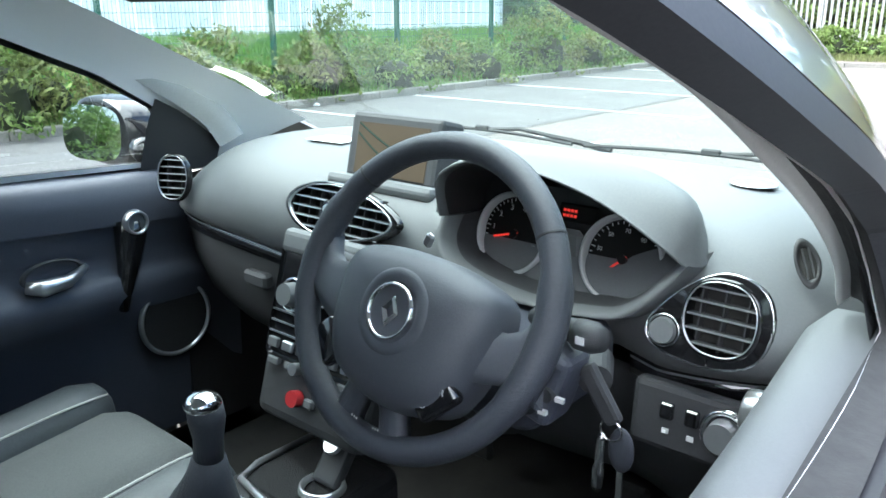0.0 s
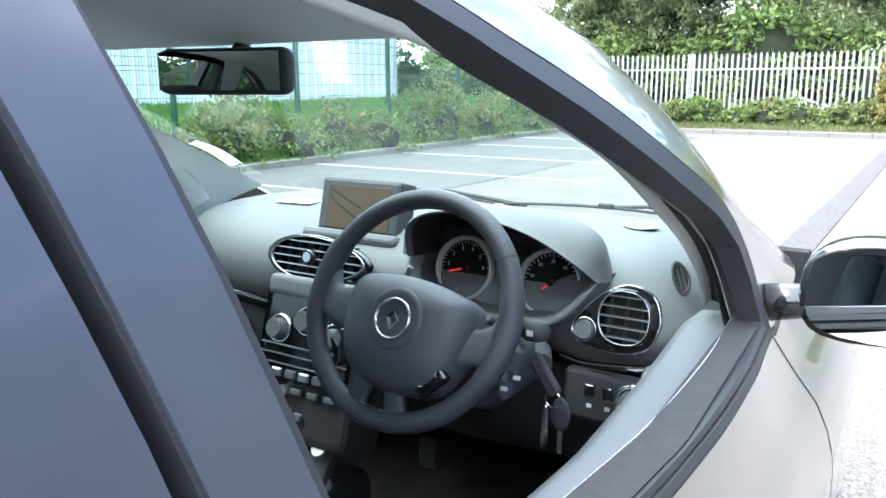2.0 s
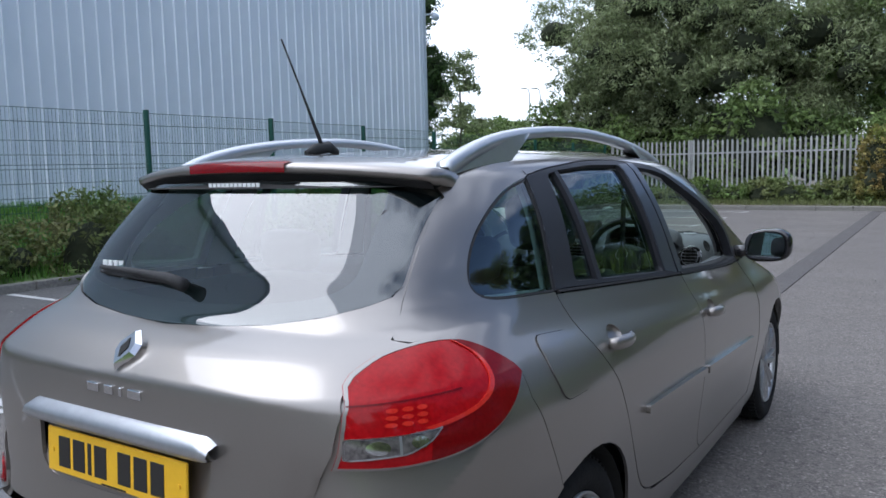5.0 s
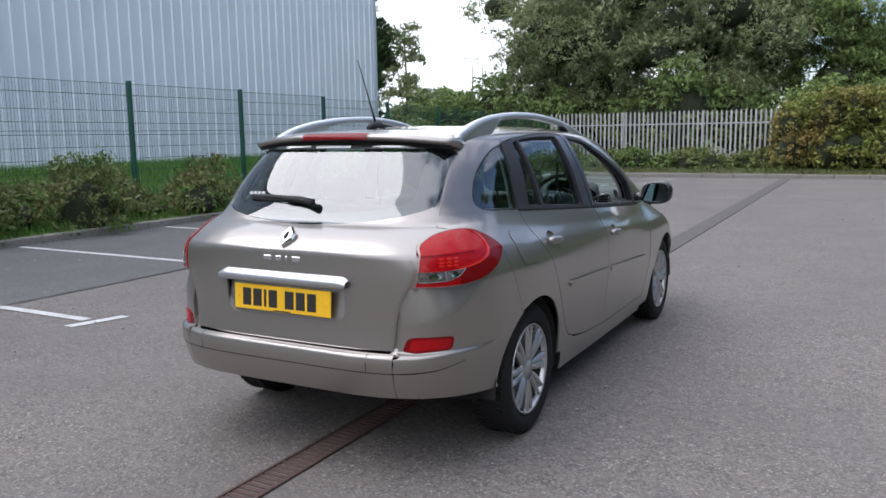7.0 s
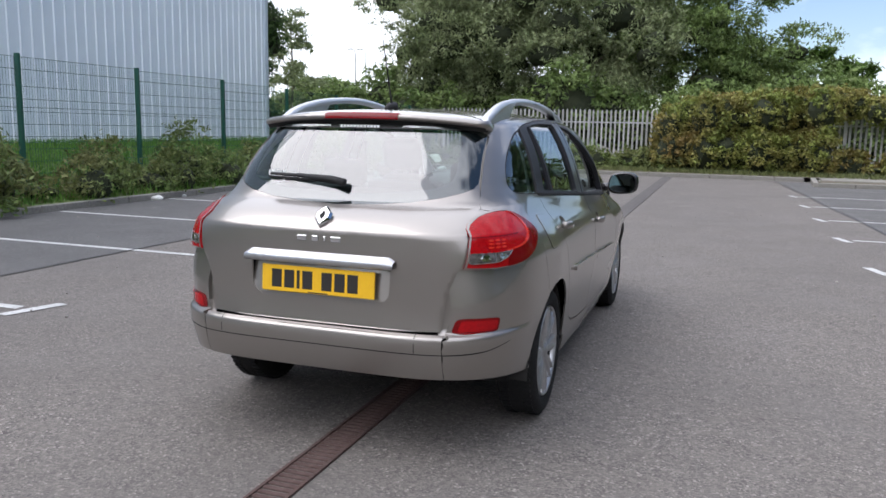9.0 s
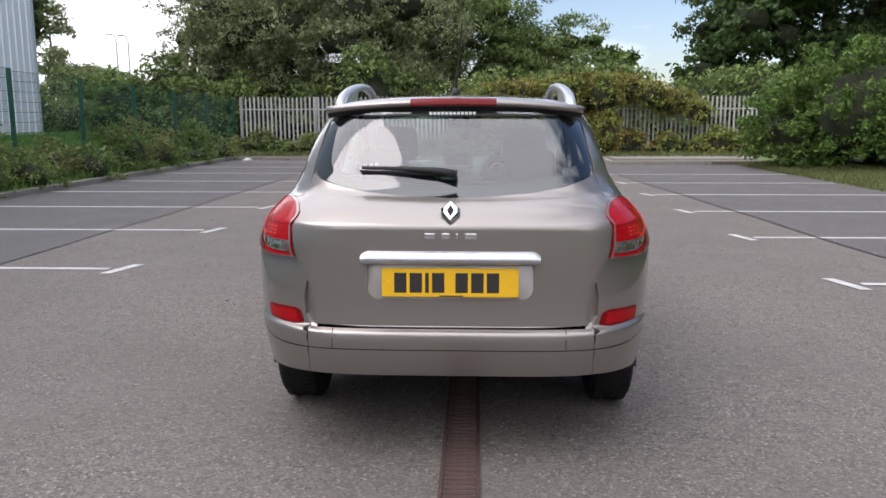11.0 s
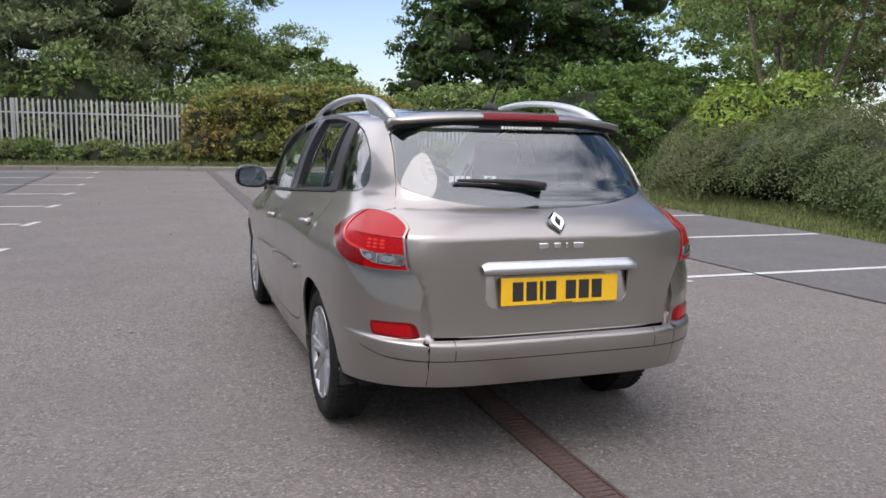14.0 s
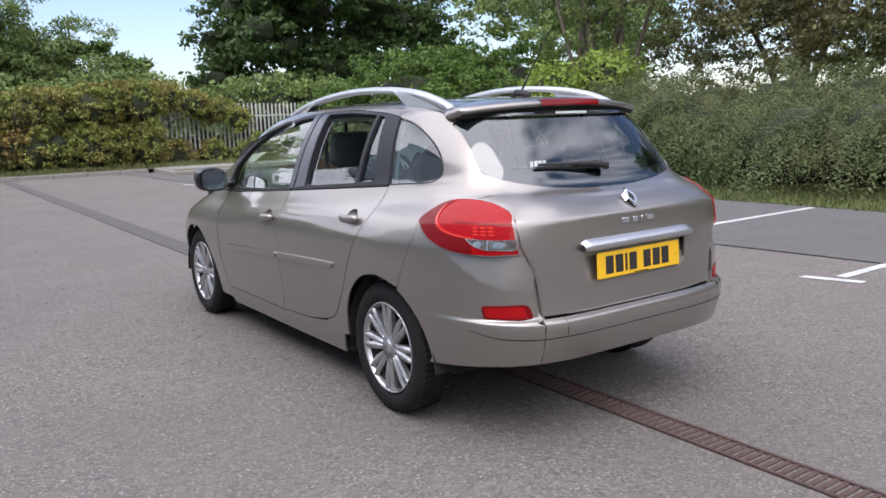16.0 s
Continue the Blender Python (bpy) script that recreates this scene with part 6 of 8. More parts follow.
# wheels
def wheel(x, y, s):
    w = part("wheel", box((0, 0, 0), (0.01, 0.01, 0.01)), M_DARK, car)
    w.data.clear_geometry()
    w.matrix_basis = Matrix.Translation((x, y, 0.3385)) @ Matrix.Scale(1.017, 4) @ Matrix.Rotation(0 if s > 0 else math.pi, 4, "Z")
    # hub barrel belongs to the wheel itself
    bm = bmesh.new()

    def lathe(bm, prof, seg=48):
        rings = [[bm.verts.new((px, pr * math.cos(2 * math.pi * k / seg), pr * math.sin(2 * math.pi * k / seg))) for k in range(seg)] for px, pr in prof]
        for a, b in zip(rings, rings[1:]):
            for k in range(seg):
                bm.faces.new((a[k], a[(k + 1) % seg], b[(k + 1) % seg], b[k]))
        bmesh.ops.recalc_face_normals(bm, faces=bm.faces)
    lathe(bm, [(-0.09, 0.195), (-0.02, 0.192), (-0.075, 0.15), (-0.08, 0.03), (-0.08, 0.0015)])
    bm.to_mesh(w.data)
    bm.free()
    tyre = bmesh.new()
    lathe(tyre, [(-0.16, 0.21), (-0.175, 0.25), (-0.165, 0.288), (-0.145, 0.300), (-0.03, 0.302), (-0.010, 0.296), (0.004, 0.282), (0.010, 0.255), (0.004, 0.228), (-0.006, 0.212), (-0.02, 0.208)], 64)
    t = part("tyre", tyre, M_TYRE, w, "black rubber tyre", smooth=True)
    bm = bmesh.new()
    for k in range(64):
        a = 2 * math.pi * k / 64
        m = Matrix.Rotation(a, 4, "X")
        add_box(bm, (-0.152, -0.009, 0.298), (-0.112, 0.006, 0.3065), 0, m)
        add_box(bm, (-0.050, -0.006, 0.297), (-0.012, 0.009, 0.3055), 0, m)
    tagged(part("tread_pattern", bm, M_TYRE, t), kind="stuff")
    rim = bmesh.new()
    lathe(rim, [(-0.02, 0.207), (-0.002, 0.212), (0.004, 0.209), (0.000, 0.203), (-0.016, 0.198), (-0.03, 0.192)], 64)
    rim_ob = part("rim", rim, M_ALLOY, w, "silver multi-spoke alloy rim", smooth=True)
    for k in range(8):
        for d in (-7.0, 7.0):
            bm = bmesh.new()
            r0, r1 = 0.055, 0.204
            rows = []
            for i in range(8):
                u = i / 7
                r = r0 + (r1 - r0) * u
                ang = radians(45 * k + d * (1.25 - 0.25 * u))
                hw = 0.0065 + 0.0105 * math.sin(math.pi * min(1.0, 0.12 + 0.80 * u)) ** 0.8
                px = 0.004 - 0.016 * (1 - u) ** 2 - 0.006 * u
                cy, cz = r * math.cos(ang), r * math.sin(ang)
                ty, tz = -math.sin(ang), math.cos(ang)
                rows.append([bm.verts.new(p) for p in ((px - 0.03, cy - hw * ty, cz - hw * tz), (px - 0.006, cy - hw * ty, cz - hw * tz), (px + 0.002, cy - hw * 0.35 * ty, cz - hw * 0.35 * tz),
                                                       (px + 0.002, cy + hw * 0.35 * ty, cz + hw * 0.35 * tz), (px - 0.006, cy + hw * ty, cz + hw * tz), (px - 0.03, cy + hw * ty, cz + hw * tz))])
            for p, q in zip(rows, rows[1:]):
                for j in range(5):
                    bm.faces.new((p[j], q[j], q[j + 1], p[j + 1]))
            bmesh.ops.recalc_face_normals(bm, faces=bm.faces)
            part("spoke", bm, M_ALLOY, rim_ob)
    bm = bmesh.new()
    lathe(bm, [(-0.03, 0.066), (-0.016, 0.064), (-0.012, 0.055), (-0.011, 0.034), (-0.004, 0.031), (-0.001, 0.026), (0.0, 0.0015)], 28)
    part("hub_cap", bm, M_ALLOY, rim_ob, smooth=True)
    return w


for y in (AXLE_R, AXLE_F):
    wheel(0.806, y, 1)
    wheel(-0.806, y, -1)
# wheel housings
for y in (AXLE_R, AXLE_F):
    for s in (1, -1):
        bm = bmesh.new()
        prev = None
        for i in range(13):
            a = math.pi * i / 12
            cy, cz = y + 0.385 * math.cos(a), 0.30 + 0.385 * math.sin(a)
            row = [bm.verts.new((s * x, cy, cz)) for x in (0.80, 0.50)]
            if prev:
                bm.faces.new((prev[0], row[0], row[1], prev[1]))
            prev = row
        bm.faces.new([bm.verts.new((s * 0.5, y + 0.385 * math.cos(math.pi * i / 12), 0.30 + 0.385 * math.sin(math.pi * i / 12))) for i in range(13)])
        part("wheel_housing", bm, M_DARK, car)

# door mirrors
for s, my, mz in ((1, 2.83, 1.030), (-1, 2.78, 1.040)):
    bm = bmesh.new()
    bmesh.ops.create_uvsphere(bm, u_segments=24, v_segments=14, radius=1)
    for v in bm.verts:
        x, y, z = v.co
        e = 0.62
        px = math.copysign(abs(x) ** e, x) * 0.118
        pz = math.copysign(abs(z) ** 0.66, z) * 0.078
        py = max(y, -0.42) * 0.10
        v.co = (s * (0.895 + px * 0.92 * (1 - 0.12 * (z > 0) * z)), my + py + 0.05 * (px / 0.118) * -0.25, mz + pz + 0.008 * px / 0.118)
    mir = part("door_mirror", bm, M_BLACKGLOSS, car, "black door mirror", smooth=True)
    bm = bmesh.new()
    c = Vector((s * 0.895, my - 0.056, mz))
    turn = Matrix.Rotation(radians(-5), 3, 'X') @ Matrix.Rotation(radians(-s * 14), 3, 'Z')
    n = 28
    ring = []
    for k in range(n):
        a = 2 * math.pi * k / n
        ca, sa = math.cos(a), math.sin(a)
        ring.append(bm.verts.new(c + turn @ Vector((s * math.copysign(abs(ca) ** 0.6, ca) * 0.092, -0.012, math.copysign(abs(sa) ** 0.62, sa) * 0.062))))
    bm.faces.new(ring)
    bmesh.ops.recalc_face_normals(bm, faces=bm.faces)
    part("mirror_glass", bm, M_MIRROR, mir)
    part("mirror_arm", tube([(s * 0.745, my - 0.02, mz - 0.035), (s * 0.785, my - 0.01, mz - 0.03), (s * 0.82, my, mz - 0.022)], [0.03, 0.028, 0.025], 10), M_BLACKGLOSS, mir, smooth=True)

# ---- cabin ----
M_DASH = material("soft_grey_plastic", (0.098, 0.103, 0.107), 0.6, color2=(0.112, 0.117, 0.121), scale=420, bump=0.12, bump_scale=600)
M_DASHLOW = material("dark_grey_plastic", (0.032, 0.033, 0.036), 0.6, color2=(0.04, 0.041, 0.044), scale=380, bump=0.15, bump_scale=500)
M_PIANO = material("piano_black", (0.008, 0.008, 0.009), 0.08, coat=0.6)
M_TRIM = material("pale_pillar_trim", (0.78, 0.79, 0.80), 0.7, color2=(0.80, 0.81, 0.82), scale=300, bump=0.1)
M_DOORTRIM = material("blue_black_door_trim", (0.052, 0.057, 0.076), 0.5, color2=(0.064, 0.069, 0.088), scale=350, bump=0.12)
M_DOORTOP = material("grey_door_top", (0.112, 0.118, 0.125), 0.6, color2=(0.124, 0.130, 0.137), scale=350, bump=0.12, bump_scale=500)
M_LEATHER = material("black_leather", (0.040, 0.044, 0.055), 0.42, color2=(0.050, 0.054, 0.066), scale=260, bump=0.25, bump_scale=420)
M_PAD = material("airbag_plastic", (0.056, 0.061, 0.074), 0.5, color2=(0.066, 0.071, 0.084), scale=500, bump=0.1)
M_FABRIC = material("grey_seat_fabric", (0.068, 0.074, 0.074), 0.9, color2=(0.11, 0.116, 0.116), scale=500, bump=0.4, bump_scale=700)
M_HIDE = material("leatherette_bolster", (0.08, 0.088, 0.092), 0.45, color2=(0.092, 0.10, 0.104), scale=200, bump=0.2)
M_STITCH = material("pale_stitching", (0.5, 0.5, 0.48), 0.8)
M_CARPET = material("black_carpet", (0.010, 0.010, 0.011), 1.0, color2=(0.02, 0.02, 0.021), scale=300, bump=0.5)
M_DIAL = material("dial_face", (0.006, 0.006, 0.006), 0.6, spec=0.15)
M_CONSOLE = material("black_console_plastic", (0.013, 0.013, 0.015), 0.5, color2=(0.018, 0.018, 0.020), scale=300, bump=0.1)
M_PILLAR = material("grey_pillar_cover", (0.40, 0.41, 0.41), 0.7, color2=(0.44, 0.45, 0.45), scale=300, bump=0.1)
M_DIALRING = material("dial_ring", (0.46, 0.47, 0.48), 0.35, metal=0.3)
M_DIALRED = material("dial_glow_red", (0.4, 0.03, 0.02), 0.5, emit=(1.0, 0.05, 0.03), emit_strength=0.13)
M_DIALWHITE = material("dial_marks", (0.6, 0.6, 0.6), 0.5)
M_MAP = material("map_screen", (0.012, 0.011, 0.009), 0.5, spec=0.15, color2=(0.022, 0.018, 0.012), scale=9, emit=(0.34, 0.27, 0.17), emit_strength=0.075)
M_MAPGREEN = material("map_line", (0.012, 0.022, 0.018), 0.7, spec=0.05, emit=(0.06, 0.16, 0.12), emit_strength=0.04)
M_HAZARD = material("red_button", (0.42, 0.03, 0.035), 0.35)
M_PAPER = material("white_paper", (0.78, 0.77, 0.73), 0.8, color2=(0.72, 0.71, 0.67), scale=12)
M_LEAFLET = material("thin_cream_paper", (0.80, 0.77, 0.68), 0.8, color2=(0.72, 0.69, 0.60), scale=12, translucent=0.6)
M_KEYMETAL = material("key_metal", (0.6, 0.6, 0.58), 0.25, metal=1.0)


def grid_mesh(name, rows, mat, parent, label="", smooth=True, thick=0.0):
    """A sheet through rows of points."""
    bm = bmesh.new()
    vs = [[bm.verts.new(p) for p in r] for r in rows]
    for a, b in zip(vs, vs[1:]):
        for k in range(len(a) - 1):
            bm.faces.new((a[k], a[k + 1], b[k + 1], b[k]))
    ob = part(name, bm, mat, parent, label, smooth)
    if thick:
        sm = ob.modifiers.new("thick", "SOLIDIFY")
        sm.thickness, sm.offset = thick, 0
    return ob


# dashboard: swept section, lower towards the ends, with the instrument hood as its own shell
SEC = [(3.42, 1.00), (3.28, 1.045), (3.12, 1.060), (3.0, 1.062), (2.93, 1.056), (2.875, 1.038), (2.83, 1.005), (2.805, 0.965), (2.80, 0.925), (2.808, 0.89), (2.82, 0.872)]
SECC = curve_through(SEC, 3)


def dash_point(x, k):
    y, z = SECC[k]
    a = abs(x)
    e = max(0.0, (a - 0.44) / 0.24)
    z -= 0.095 * e ** 2.2 * min(1.0, max(0.0, (z - 0.86) / 0.18))
    y += 0.05 * e ** 3
    if x > 0.40:
        y -= 0.045 * min(1.0, (x - 0.40) / 0.08) * max(0.0, min(1.0, (3.0 - y) / 0.2)) * (1 - min(1.0, e) ** 4)
    # the lower edge rises towards the doors
    z += 0.035 * max(0.0, min(1.0, (a - 0.2) / 0.45)) * max(0.0, 1 - (z - 0.86) / 0.06) if z < 0.92 else 0
    return (x, y, z)


dash = grid_mesh("dashboard", [[dash_point(-0.70 + 1.40 * i / 80, k) for k in range(len(SECC))] for i in range(81)], M_DASH, car, "soft grey dashboard moulding")


def dash_low(x):
    return dash_point(x, len(SECC) - 1)


for x0, x1 in ((-0.70, -0.17), (0.43, 0.70)):
    rows = []
    for i in range(25):
        x = x0 + (x1 - x0) * i / 24
        _, y, z = dash_low(x)
        rows.append([(x, y + 0.004, z + 0.004), (x, y - 0.007, z), (x, y - 0.009, z - 0.022), (x, y + 0.003, z - 0.027)])
    grid_mesh("gloss_strip", rows, M_PIANO, dash, "piano black trim strip")
    grid_mesh("strip_edge", [[(p[1][0], p[1][1] - 0.003, p[1][2] + 0.0015), (p[1][0], p[1][1] - 0.003, p[1][2] - 0.0015)] for p in rows], M_SATIN, dash)
# lower dash and glovebox
rows = []
for i in range(41):
    x = -0.70 + 1.40 * i / 40
    _, y, z = dash_low(x)
    z -= 0.024
    rows.append([(x, y + 0.01, z), (x, y + 0.004, z - 0.02), (x, y + 0.012, z - 0.08), (x, y + 0.04, z - 0.15), (x, y + 0.10, z - 0.22), (x, y + 0.2, z - 0.25)])
lower = grid_mesh("lower_dash", rows, M_DASHLOW, car, "dark grey lower dashboard")
part("glovebox_latch", box((-0.40, 2.805, 0.795), (-0.33, 2.83, 0.825), 0.006), M_DASHLOW, lower)

# instrument hood, binnacle and dials
LIP = curve_through([(0.150, 1.030), (0.160, 1.084), (0.203, 1.113), (0.260, 1.122), (0.338, 1.114), (0.415, 1.092), (0.482, 1.054), (0.507, 1.028)], 4)
CROWN = curve_through([(0.112, 1.024), (0.128, 1.082), (0.178, 1.110), (0.252, 1.124), (0.340, 1.126), (0.425, 1.117), (0.496, 1.088), (0.512, 1.020)], 4)
WAIST = curve_through([(0.105, 1.020), (0.130, 1.070), (0.180, 1.090), (0.250, 1.102), (0.330, 1.106), (0.400, 1.098), (0.456, 1.070), (0.492, 1.010)], 4)
HEEL = curve_through([(0.110, 1.035), (0.150, 1.052), (0.200, 1.054), (0.255, 1.056), (0.310, 1.056), (0.360, 1.054), (0.410, 1.050), (0.450, 1.030)], 4)
FOOT = curve_through([(0.150, 1.030), (0.152, 0.992), (0.190, 0.962), (0.300, 0.944), (0.415, 0.951), (0.458, 0.970), (0.490, 1.004), (0.507, 1.028)], 4)
NLIP = len(LIP) - 1


def lip_y(k):
    """The lip stands nearest to the driver above the dials and draws back at its ends."""
    return 2.732 + 0.030 * abs(2 * k / NLIP - 1) ** 3


hood_rows = []
for k, (x, z) in enumerate(LIP):
    w = math.sin(math.pi * k / NLIP)
    hood_rows.append(curve_through([(x, lip_y(k), z), (CROWN[k][0], 2.795, CROWN[k][1]), (WAIST[k][0], 2.88 + 0.02 * w, WAIST[k][1]), (HEEL[k][0], 2.93 + 0.13 * w, HEEL[k][1])], 5))
hood = grid_mesh("instrument_hood", hood_rows, M_DASH, dash, "grey hood over the instruments")
grid_mesh("hood_lip", [[(x + (0.31 - x) * g, lip_y(k) + d, z + (1.0 - z) * g) for k, (x, z) in enumerate(LIP)] for g, d in ((0.0, 0.0), (-0.012, -0.004), (0.0, -0.007), (0.022, -0.003), (0.03, 0.008))], M_DASH, hood)
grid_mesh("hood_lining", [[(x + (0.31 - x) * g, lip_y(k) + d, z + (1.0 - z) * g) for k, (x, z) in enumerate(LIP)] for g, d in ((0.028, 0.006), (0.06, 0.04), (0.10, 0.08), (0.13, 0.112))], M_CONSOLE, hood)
grid_mesh("binnacle_lip", [[(x + (0.31 - x) * (g if g > 0 else g * math.sin(math.pi * k / NLIP)), lip_y(k) + d, z + (1.0 - z) * (g if g > 0 else g * math.sin(math.pi * k / NLIP))) for k, (x, z) in enumerate(FOOT)] for g, d in ((-0.20, 0.075), (-0.11, 0.030), (-0.04, 0.004), (0.0, 0.0), (0.05, 0.006), (0.09, 0.03))], M_DASH, hood)
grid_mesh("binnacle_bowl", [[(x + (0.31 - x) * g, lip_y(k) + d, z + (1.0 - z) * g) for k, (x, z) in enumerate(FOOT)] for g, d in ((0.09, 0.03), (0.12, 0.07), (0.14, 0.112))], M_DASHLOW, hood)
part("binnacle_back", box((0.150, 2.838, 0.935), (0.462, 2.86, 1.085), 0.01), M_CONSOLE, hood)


def disc(m, r, z=0.0, seg=36):
    bm = bmesh.new()
    bmesh.ops.create_circle(bm, cap_ends=True, segments=seg, radius=r, matrix=m @ Matrix.Translation((0, 0, z)))
    return bm


def ring(m, r0, r1, h, seg=40):
    """A ring with a rounded top, its axis along m's z."""
    bm = bmesh.new()
    prof = [(r0, 0.0), (r0 + 0.2 * (r1 - r0), h * 0.85), ((r0 + r1) / 2, h), (r1 - 0.2 * (r1 - r0), h * 0.85), (r1, 0.0)]
    rings = [[bm.verts.new(m @ Vector((r * math.cos(2 * math.pi * k / seg), r * math.sin(2 * math.pi * k / seg), z))) for k in range(seg)] for r, z in prof]
    for a, b in zip(rings, rings[1:]):
        for k in range(seg):
            bm.faces.new((a[k], a[(k + 1) % seg], b[(k + 1) % seg], b[k]))
    bmesh.ops.recalc_face_normals(bm, faces=bm.faces)
    return bm


def facing(p, pitch=0.0, yaw=0.0):
    """A pose at p whose z axis points back to the seats; pitch turns it upwards, yaw towards the middle."""
    return Matrix.Translation(p) @ Matrix.Rotation(radians(yaw), 4, "Z") @ Matrix.Rotation(radians(90 - pitch), 4, "X")


def writing(text, m, size, mat, parent, name="numeral"):
    """Flat writing in the built-in font, centred on m."""
    c = bpy.data.curves.new(name, "FONT")
    c.body, c.size, c.align_x, c.align_y, c.extrude = text, size, "CENTER", "CENTER", 0.0002
    c.materials.append(mat)
    ob = new(name, c)
    ob.parent = parent
    ob.matrix_basis = m
    return ob


for cx, cz, numbers, needle in ((0.230, 1.003, ("0", "1", "2", "3", "4", "5", "6", "7"), 195), (0.398, 0.998, ("10", "30", "50", "70", "90", "110", "130"), 222)):
    m = facing((cx, 2.826, cz), 14)
    dial = part("dial", ring(m, 0.0510, 0.0600, 0.016), M_DIALRING, hood, "silver-ringed instrument dial", smooth=True)
    part("dial_face", disc(m, 0.053, 0.002), M_DIAL, dial)
    k_most = 4 * (len(numbers) - 1)
    for k in range(k_most + 1):
        mm = m @ Matrix.Rotation(radians(205 - 230 * k / k_most), 4, "Z")
        l = 0.006 if k % 4 == 0 else 0.0035
        part("tick", box((0.049 - l, -0.0006, 0.003), (0.049, 0.0006, 0.0036), 0, mm), M_DIALWHITE, dial)
    for k, text in enumerate(numbers):
        a = radians(205 - 230 * k / (len(numbers) - 1))
        writing(text, m @ Matrix.Translation((0.0365 * math.cos(a), 0.0365 * math.sin(a), 0.0034)), 0.0105 if len(text) < 2 else 0.008, M_DIALWHITE, dial)
    part("needle", box((-0.006, -0.0014, 0.005), (0.034, 0.0014, 0.0065), 0, m @ Matrix.Rotation(radians(needle), 4, "Z")), M_DIALRED, dial)
    part("needle_hub", cyl(m @ Vector((0, 0, 0.003)), m @ Vector((0, 0, 0.008)), 0.006), M_DIAL, dial)
    sub = m @ Matrix.Translation((0.0, -0.027, 0.003))
    for k in range(7):
        part("fuel_tick", box((0.011, -0.0006, 0), (0.015, 0.0006, 0.0005), 0, sub @ Matrix.Rotation(radians(20 + 23 * k), 4, "Z")), M_DIALWHITE, dial)
    part("warning_light", box((0.018, -0.020, 0.003), (0.026, -0.014, 0.0036), 0, m), M_DIALRED, dial)
    if cx > 0.3:
        part("warning_light", box((-0.028, -0.034, 0.003), (-0.022, -0.028, 0.0036), 0, m), M_DIALRED, dial)
        part("small_needle", box((0.0, -0.0011, 0.0), (0.016, 0.0011, 0.001), 0, sub @ Matrix.Rotation(radians(215), 4, "Z")), M_DIALRED, dial)
m = facing((0.326, 2.830, 1.046), 14)
part("trip_display", box((-0.028, -0.012, 0), (0.030, 0.012, 0.004), 0.002, m), M_DIAL, hood)
for k in range(8):
    part("display_bar", box((-0.020 + 0.0055 * (k % 4), 0.001 - 0.007 * (k // 4), 0.0041), (-0.016 + 0.0055 * (k % 4), 0.0045 - 0.007 * (k // 4), 0.0046), 0, m), M_DIALRED, hood)
part("dial_bridge", box((0.292, 2.818, 0.950), (0.338, 2.832, 1.025), 0.006), M_DASH, hood)


# air vents
def vent(p, pitch, yaw, w, h, slats, dividers, round_=False, shape=None):
    m = facing(p, pitch, yaw)
    n = 40
    bm = bmesh.new()
    loops = []
    if shape is None:
        def shape(a):
            c, s = math.cos(a), math.sin(a)
            return (math.copysign(abs(c) ** 0.8, c) * w, math.copysign(abs(s) ** 0.9, s) * h)
    for g, z in ((1.16, 0.0), (1.13, 0.010), (1.04, 0.012), (1.0, 0.006), (0.97, -0.012)):
        loops.append([bm.verts.new(m @ Vector((*(g * q for q in shape(2 * math.pi * k / n)), z))) for k in range(n)])
    for a, b in zip(loops, loops[1:]):
        for k in range(n):
            bm.faces.new((a[k], a[(k + 1) % n], b[(k + 1) % n], b[k]))
    bmesh.ops.recalc_face_normals(bm, faces=bm.faces)
    v = part("air_vent", bm, M_PIANO, dash, "gloss black framed air vent with silver slats", smooth=True)
    bm = bmesh.new()
    bm.faces.new([bm.verts.new(m @ Vector((*shape(2 * math.pi * k / n), -0.011))) for k in range(n)])
    part("duct", bm, M_DARK, v)
    part("vent_rim", ring_shape(m, shape, 1.005, 1.045, 0.0125, n), M_SATIN, v, smooth=True)
    for i in range(slats):
        t = -1 + 2 * (i + 0.5) / slats
        half_w = max(abs(shape(2 * math.pi * k / n)[0]) for k in range(n) if abs(shape(2 * math.pi * k / n)[1] - t * h) < h * 0.24) * 0.98
        part("slat", box((-half_w, t * h - 0.0016, -0.006), (half_w, t * h + 0.0016, 0.008), 0.0008, m), M_DASHLOW, v)
        part("slat_edge", box((-half_w, t * h - 0.001, 0.0075), (half_w, t * h + 0.001, 0.009), 0, m), M_SATIN, v)
    for i in range(dividers):
        t = -1 + 2 * (i + 0.5) / dividers
        hh = h * math.sqrt(max(0.05, 1 - t * t)) * 0.95
        part("vane", box((t * w - 0.001, -hh, -0.010), (t * w + 0.001, hh, 0.003), 0, m), M_DASHLOW, v)
    return v, m


def ring_shape(m, shape, g0, g1, z, n):
    bm = bmesh.new()
    a = [bm.verts.new(m @ Vector((*(g0 * q for q in shape(2 * math.pi * k / n)), z - 0.002))) for k in range(n)]
    b = [bm.verts.new(m @ Vector((*((g0 + g1) / 2 * q for q in shape(2 * math.pi * k / n)), z + 0.002))) for k in range(n)]
    c = [bm.verts.new(m @ Vector((*(g1 * q for q in shape(2 * math.pi * k / n)), z - 0.001))) for k in range(n)]
    for p, q in ((a, b), (b, c)):
        for k in range(n):
            bm.faces.new((p[k], p[(k + 1) % n], q[(k + 1) % n], q[k]))
    bmesh.ops.recalc_face_normals(bm, faces=bm.faces)
    return bm


